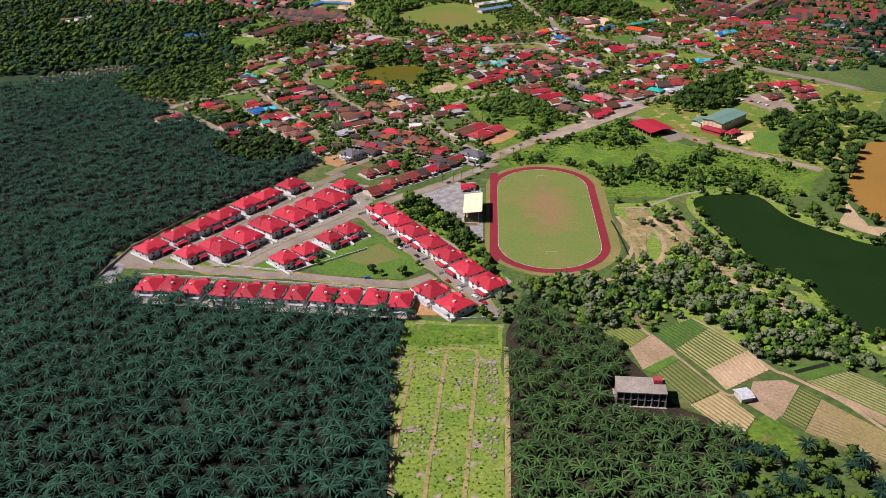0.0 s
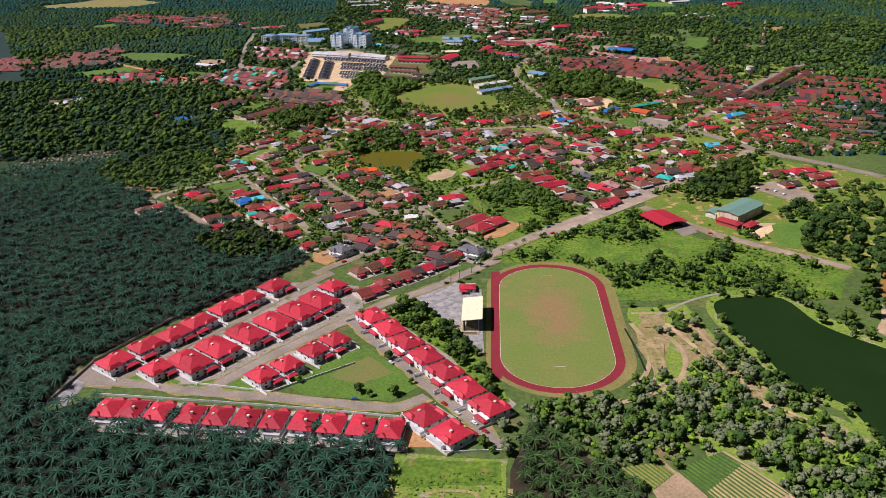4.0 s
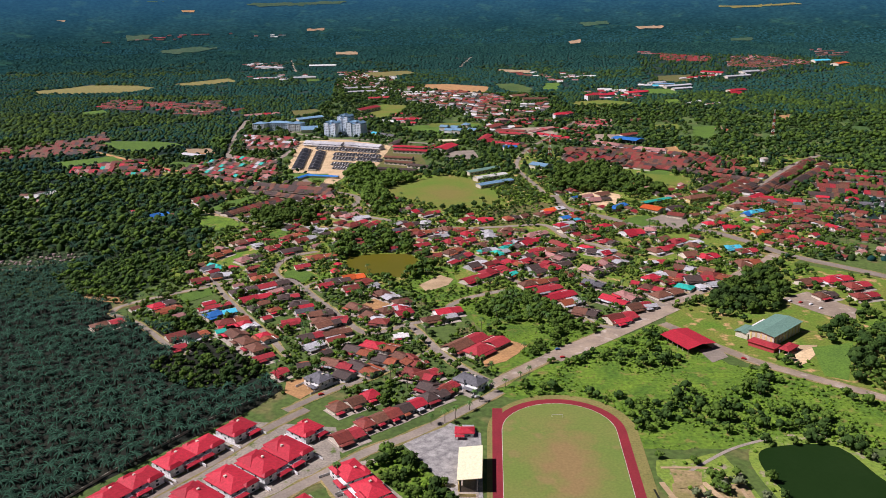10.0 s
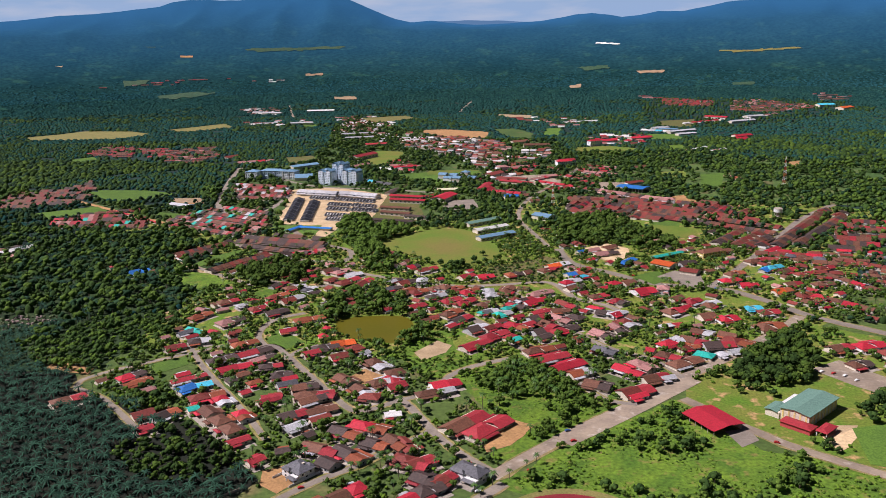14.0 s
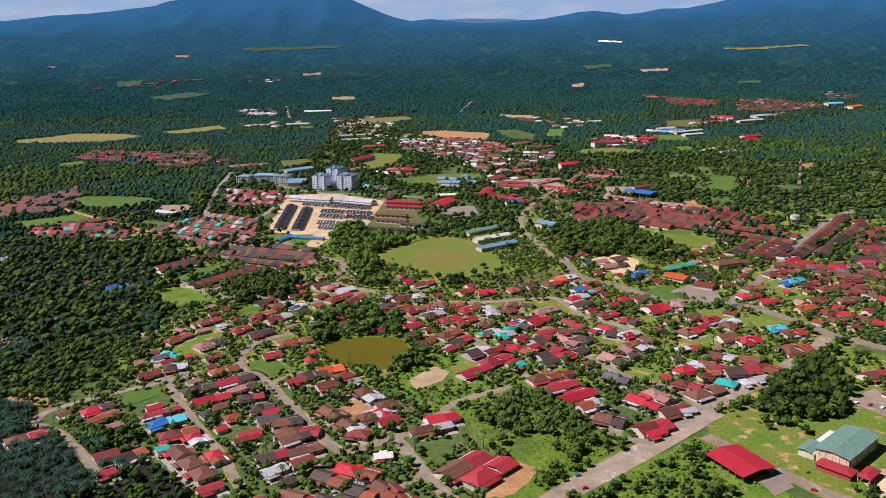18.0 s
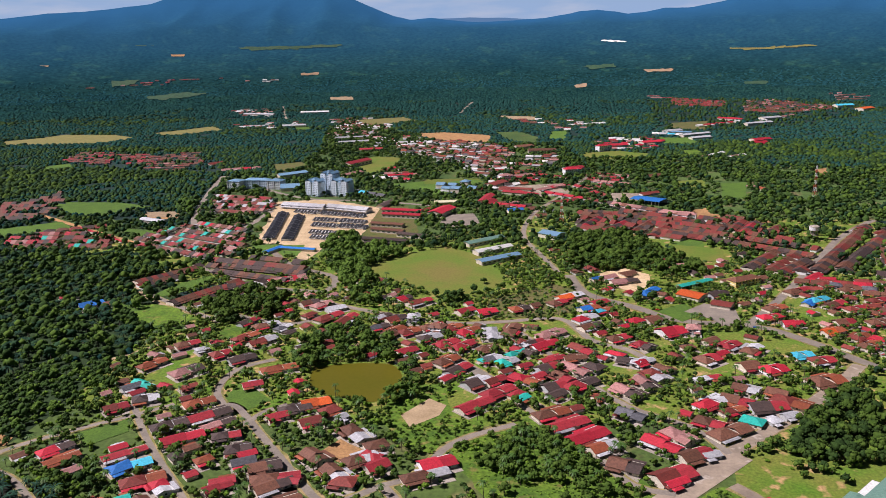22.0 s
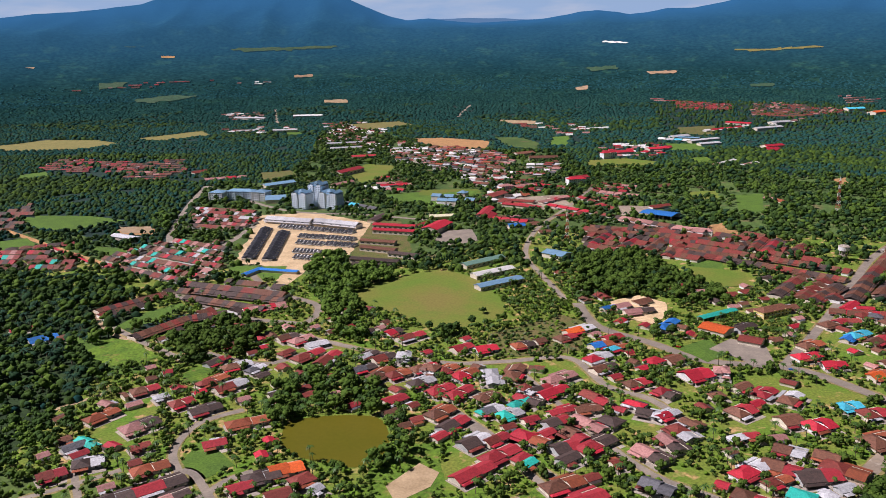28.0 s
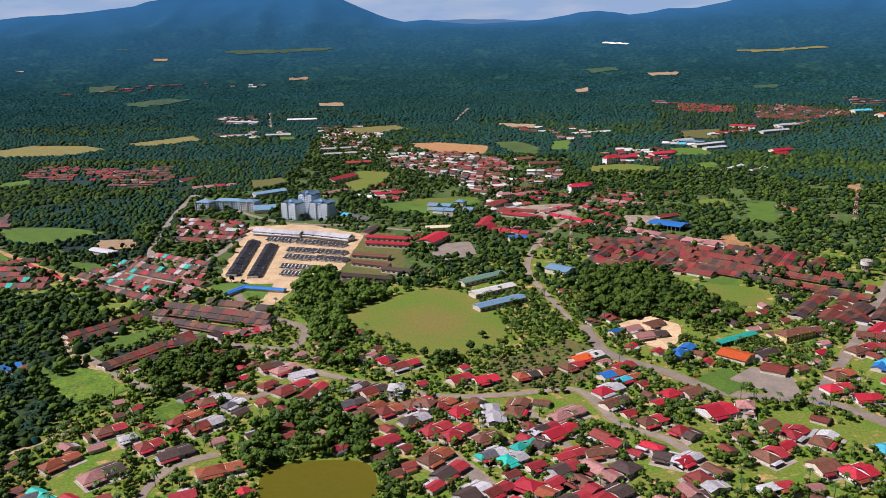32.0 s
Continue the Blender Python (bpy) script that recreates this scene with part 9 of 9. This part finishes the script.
def plant_all():
    palms = [("oil_palm", "d")] * 9 + [("oil_palm", "l")] * 2
    green = [("tree", "m"), ("tree", "n"), ("bush", "l"), ("tree", "n"), ("small_tree", "m")]
    wood(SHRUB_W, 6.5, green, "bright green thicket beside the wood", 0.85)
    wood(SHRUB_S, 6.5, green, "bright green thicket between palms and houses", 0.85)
    wood(SHRUB_M, 6.0, green, "green thicket between the houses", 0.85)
    take(SHRUB_S)
    take(SHRUB_W)
    for pts in (PLANT_W, PLANT_E):
        xs, ys = scatter(pts, 8.5 if pts is PLANT_W else 7.9, 0.26)
        near = ys < -62
        near &= np.cumsum(near) <= 110
        for x, y in zip(xs[near], ys[near]):
            tree(x, y, "oil_palm", random.choice("lll" if pts is PLANT_E else "d"))
        near |= ys > 130
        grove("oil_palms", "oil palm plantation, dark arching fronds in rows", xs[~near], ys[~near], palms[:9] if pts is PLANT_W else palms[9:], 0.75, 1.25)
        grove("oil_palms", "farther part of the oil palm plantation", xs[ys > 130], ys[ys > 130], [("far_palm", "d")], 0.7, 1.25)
    wood(GREY_STRIP, 5.0, [("bush", "h"), ("bush", "z")], "dry greyish scrub", 0.7, name="scrub")
    take(GREY_STRIP)
    wood(WOOD_W, 9.4, [("mid_tree", "n"), ("mid_tree", "d"), ("mid_tree", "n"), ("far_palm", "d"), ("mid_tree", "m"), ("far_tree", "n"), ("mid_tree", "m"), ("far_tree", "d")], "dense dark green tropical wood", lo=0.7, hi=1.5)
    wood(SCRUB_LAKE, 6.8, [("tree", "m"), ("tree", "h"), ("small_tree", "h"), ("bush", "l"), ("small_tree", "h"), ("bush", "m"), ("bush", "h")], "loose scrub trees by the lake", 0.75, clumpy=0.42)
    wood(WOOD_MID, 6.2, [("tree", "m"), ("tree", "h"), ("tree", "n"), ("bush", "l"), ("small_tree", "l"), ("small_tree", "h")], "thick mixed wood between the track and the plots", 0.85, clumpy=0.3)
    xs, ys = scatter(STRIP, 2.6, 0.45, clear=False, keep=0.6)
    grove("weeds", "bright green weeds on the cleared strip", xs, ys, [("bush", "l"), ("bush", "l"), ("bush", "m")], 0.2, 0.55, flat=0.45)
    for pts, sp, keep, cl in ((STRIP, 3.2, 0.6, 0.72), (STRIP_EDGE, 2.6, 0.7, 0.5), (STRIP_WEST, 2.6, 0.6, 0.5)):
        xs, ys = scatter(pts, sp, 0.45, clear=False, keep=keep, clumpy=cl)
        grove("dead_fronds", "greyish heaps of dead palm fronds", xs, ys, [("bush", "z")], 0.3, 0.75, flat=0.3)
    for pts, sp in ((BUILT_A, 9.2), (BUILT_B, 12.0), (BUILT_C, 12.0), (BUILT_D, 13.0)):
        xs, ys = scatter(pts, sp, 0.45, keep=0.9, clumpy=0.30)
        ok = ~inside(xs, ys, TOWN)
        grove("town_trees", "trees among the far houses", xs[ok], ys[ok], [("mid_tree", "n"), ("mid_tree", "m"), ("far_tree", "n"), ("mid_tree", "n"), ("mid_tree", "d"), ("far_tree", "m")] if pts is BUILT_A else [("far_tree", "d"), ("far_tree", "n"), ("far_tree", "f")], 0.5, 1.35)
    open_grass = [(326.3, 1417.2), (388.4, 1459.3), (406.0, 1394.4), (367.9, 1277.4), (310.4, 1280.5)]
    wood(open_grass, 17.0, [("mid_tree", "n"), ("mid_tree", "m")], "single trees on the open grass", 0.55)
    take(open_grass)
    wood(LUSH_E, 10.5, [("mid_tree", "n"), ("mid_tree", "m"), ("mid_tree", "n"), ("mid_tree", "m"), ("mid_tree", "d"), ("far_tree", "n")], "lush mixed wood at the edge of the town", 0.95, lo=0.7, hi=1.5, clumpy=0.27)
    wood(SCRUB_HALL, 10.0, [("tree", "m"), ("tree", "n"), ("small_tree", "m")], "trees on the overgrown ground", 0.9, clumpy=0.54)
    wood(SCRUB_HALL, 3.6, [("bush", "l"), ("bush", "l"), ("bush", "m"), ("bush", "l")], "bright bushes and creepers on the overgrown ground", 0.62, lo=0.3, hi=0.9, clumpy=0.4, name="scrub")
    for pts in (SCRUB_HALL, LOT_B):
        xs, ys = scatter(pts, 3.2, 0.45, keep=0.55, clumpy=0.25)
        grove("tall_grass", "tufts of tall bright grass and creepers", xs, ys, [("bush", "l"), ("bush", "m"), ("bush", "l")], 0.2, 0.6, flat=0.5)
    wood(LOT_B, 8.5, [("tree", "m"), ("small_tree", "l"), ("tree", "m")], "trees on the overgrown lot", 0.8, clumpy=0.5)
    wood(LOT_B, 3.6, [("bush", "l"), ("bush", "m"), ("bush", "l")], "bright bushes on the overgrown lot", 0.5, lo=0.3, hi=0.9, clumpy=0.5, name="scrub")
    wood(LOT_C, 3.8, [("bush", "l"), ("bush", "m"), ("small_tree", "m")], "bushes round the sandy court", 0.45, lo=0.35, hi=1.0, name="scrub")
    wood(SCRUB_N, 8.0, [("tree", "n"), ("tree", "m"), ("bush", "l")], "thicket by the track", 0.7, clumpy=0.45)
    wood(GROVE_A, 8.5, [("big_tree", "m"), ("big_tree", "n"), ("tree", "n")], "dense grove of tall dark trees")
    wood(GROVE_B, 6.0, [("tree", "m"), ("coconut_palm", "m"), ("bush", "l"), ("tree", "m")], "thicket in the overgrown lot")
    wood(POND_WOOD, 7.0, [("tree", "m"), ("big_tree", "m"), ("coconut_palm", "m"), ("tree", "n"), ("bush", "l")], "trees and palms round the pond")
    wood(FIELD_WOOD, 8.0, [("big_tree", "m"), ("tree", "n")], "dark trees beside the playing field")
    wood(FIELD_EDGE, 7.5, [("tree", "n"), ("tree", "m"), ("big_tree", "n")], "line of dark trees along the playing field", 0.9)
    take(SCRUB_FIELD, False)
    wood(SCRUB_FIELD, 5.5, [("bush", "m"), ("bush", "h"), ("small_tree", "n"), ("bush", "l")], "low brownish bushes beside the playing field", 0.6, clumpy=0.35, name="scrub")
    take(SCRUB_FIELD)
    wood(HILL_WOOD, 8.0, [("big_tree", "m"), ("tree", "n")], "wooded knoll")
    wood(STREET_WOOD, 8.0, [("big_tree", "m"), ("tree", "n")], "street trees")
    wood(LAKE_E, 9.0, [("big_tree", "m"), ("tree", "n"), ("bush", "l")], "trees between the waters", 0.6, clumpy=0.4)
    wood(HALL_WOOD, 9.0, [("big_tree", "n"), ("tree", "m")], "trees on the lawn", 0.5)
    wood(LAKE_BANK, 6.0, [("tree", "m"), ("bush", "l"), ("small_tree", "h"), ("tree", "n"), ("bush", "m")], "trees and shrubs along the bank of the lake", 0.6)
    wood(VERGE_WOOD, 5.0, [("tree", "m"), ("bush", "l"), ("small_tree", "m"), ("tree", "n"), ("bush", "m")], "trees and bushes behind the villas", 0.75)
    wood(PARK_E, 8.0, [("tree", "m"), ("tree", "n"), ("small_tree", "m"), ("bush", "l")], "trees round the halls and the parking place", 0.6, clumpy=0.5)
    wood(FARM_TREES, 7.0, [("tree", "m"), ("bush", "l"), ("oil_palm", "d")], "trees beside the plots", 0.8)
    for pts in OPEN_LOTS:
        take(pts)
    wood(TOWN, 5.7, [("small_tree", "m"), ("small_tree", "l"), ("bush", "m"), ("bush", "l"), ("coconut_palm", "m"), ("tree", "m"), ("small_tree", "n"), ("bush", "l"), ("small_tree", "m")], "garden trees between the houses", 0.85, clumpy=0.27)
    # the wide woods beyond the town, thinner with distance
    for y0, y1, sp, lo in ((560, 1300, 9.0, 0.95), (1300, 2000, 9.5, 1.0), (2000, 2700, 11.5, 1.2), (2700, 3500, 14.5, 1.5)):
        pts = [(-45 - 0.62 * (y0 + 300), y0), (-45 + 0.62 * (y0 + 300), y0), (-45 + 0.62 * (y1 + 300), y1), (-45 - 0.62 * (y1 + 300), y1)]
        xs, ys = scatter(pts, sp, 0.42, keep=0.96, clumpy=0.08)
        ok = np.hypot(xs + 45, ys + 90) < 3380
        for area in (TOWN, BUILT_A, BUILT_B, BUILT_C, BUILT_D, WOOD_W, HILL_WOOD, LUSH_E):
            ok &= ~inside(xs, ys, area)
        lush = np.array([noise.noise(Vector((x * 0.0035, y * 0.0035, 8))) > 0.12 for x, y in zip(xs, ys)], bool)
        xs, ys, lush = xs[ok], ys[ok], lush[ok]
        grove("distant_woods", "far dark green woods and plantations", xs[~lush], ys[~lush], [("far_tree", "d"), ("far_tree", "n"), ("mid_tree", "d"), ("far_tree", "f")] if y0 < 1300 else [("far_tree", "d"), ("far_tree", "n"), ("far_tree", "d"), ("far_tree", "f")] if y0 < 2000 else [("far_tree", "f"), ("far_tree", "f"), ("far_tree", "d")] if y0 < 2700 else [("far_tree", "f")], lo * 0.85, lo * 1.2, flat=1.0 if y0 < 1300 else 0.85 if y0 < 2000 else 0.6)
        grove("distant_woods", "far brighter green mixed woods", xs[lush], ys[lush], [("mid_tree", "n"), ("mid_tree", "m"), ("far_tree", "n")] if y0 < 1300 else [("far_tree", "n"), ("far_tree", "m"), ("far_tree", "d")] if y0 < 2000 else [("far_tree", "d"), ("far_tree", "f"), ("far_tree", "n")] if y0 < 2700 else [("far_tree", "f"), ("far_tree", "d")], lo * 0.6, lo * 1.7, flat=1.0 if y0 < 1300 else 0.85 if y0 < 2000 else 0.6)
    # woods on the ramp that lifts the far plain to the horizon
    r = 3340 + 430 * (1 - np.sqrt(RNG.uniform(0, 1, 14000)))
    a = RNG.uniform(-0.56, 0.56, 14000)
    xs, ys = -45 + r * np.sin(a), -90 + r * np.cos(a)
    ok = np.ones(14000, bool)
    for ring in CLEAR:
        ok &= ~inside(xs, ys, ring)
    # both tones carry painted haze, the farther one more of it
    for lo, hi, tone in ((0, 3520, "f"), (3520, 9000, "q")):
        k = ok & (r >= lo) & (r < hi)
        grove("distant_woods", "woods near the horizon, haze blue put into their colour", xs[k], ys[k], [("far_tree", tone)], 0.9, 1.6, np.array([rise(x, y) - 1 for x, y in zip(xs[k], ys[k])]), 0.45)

plant_all()
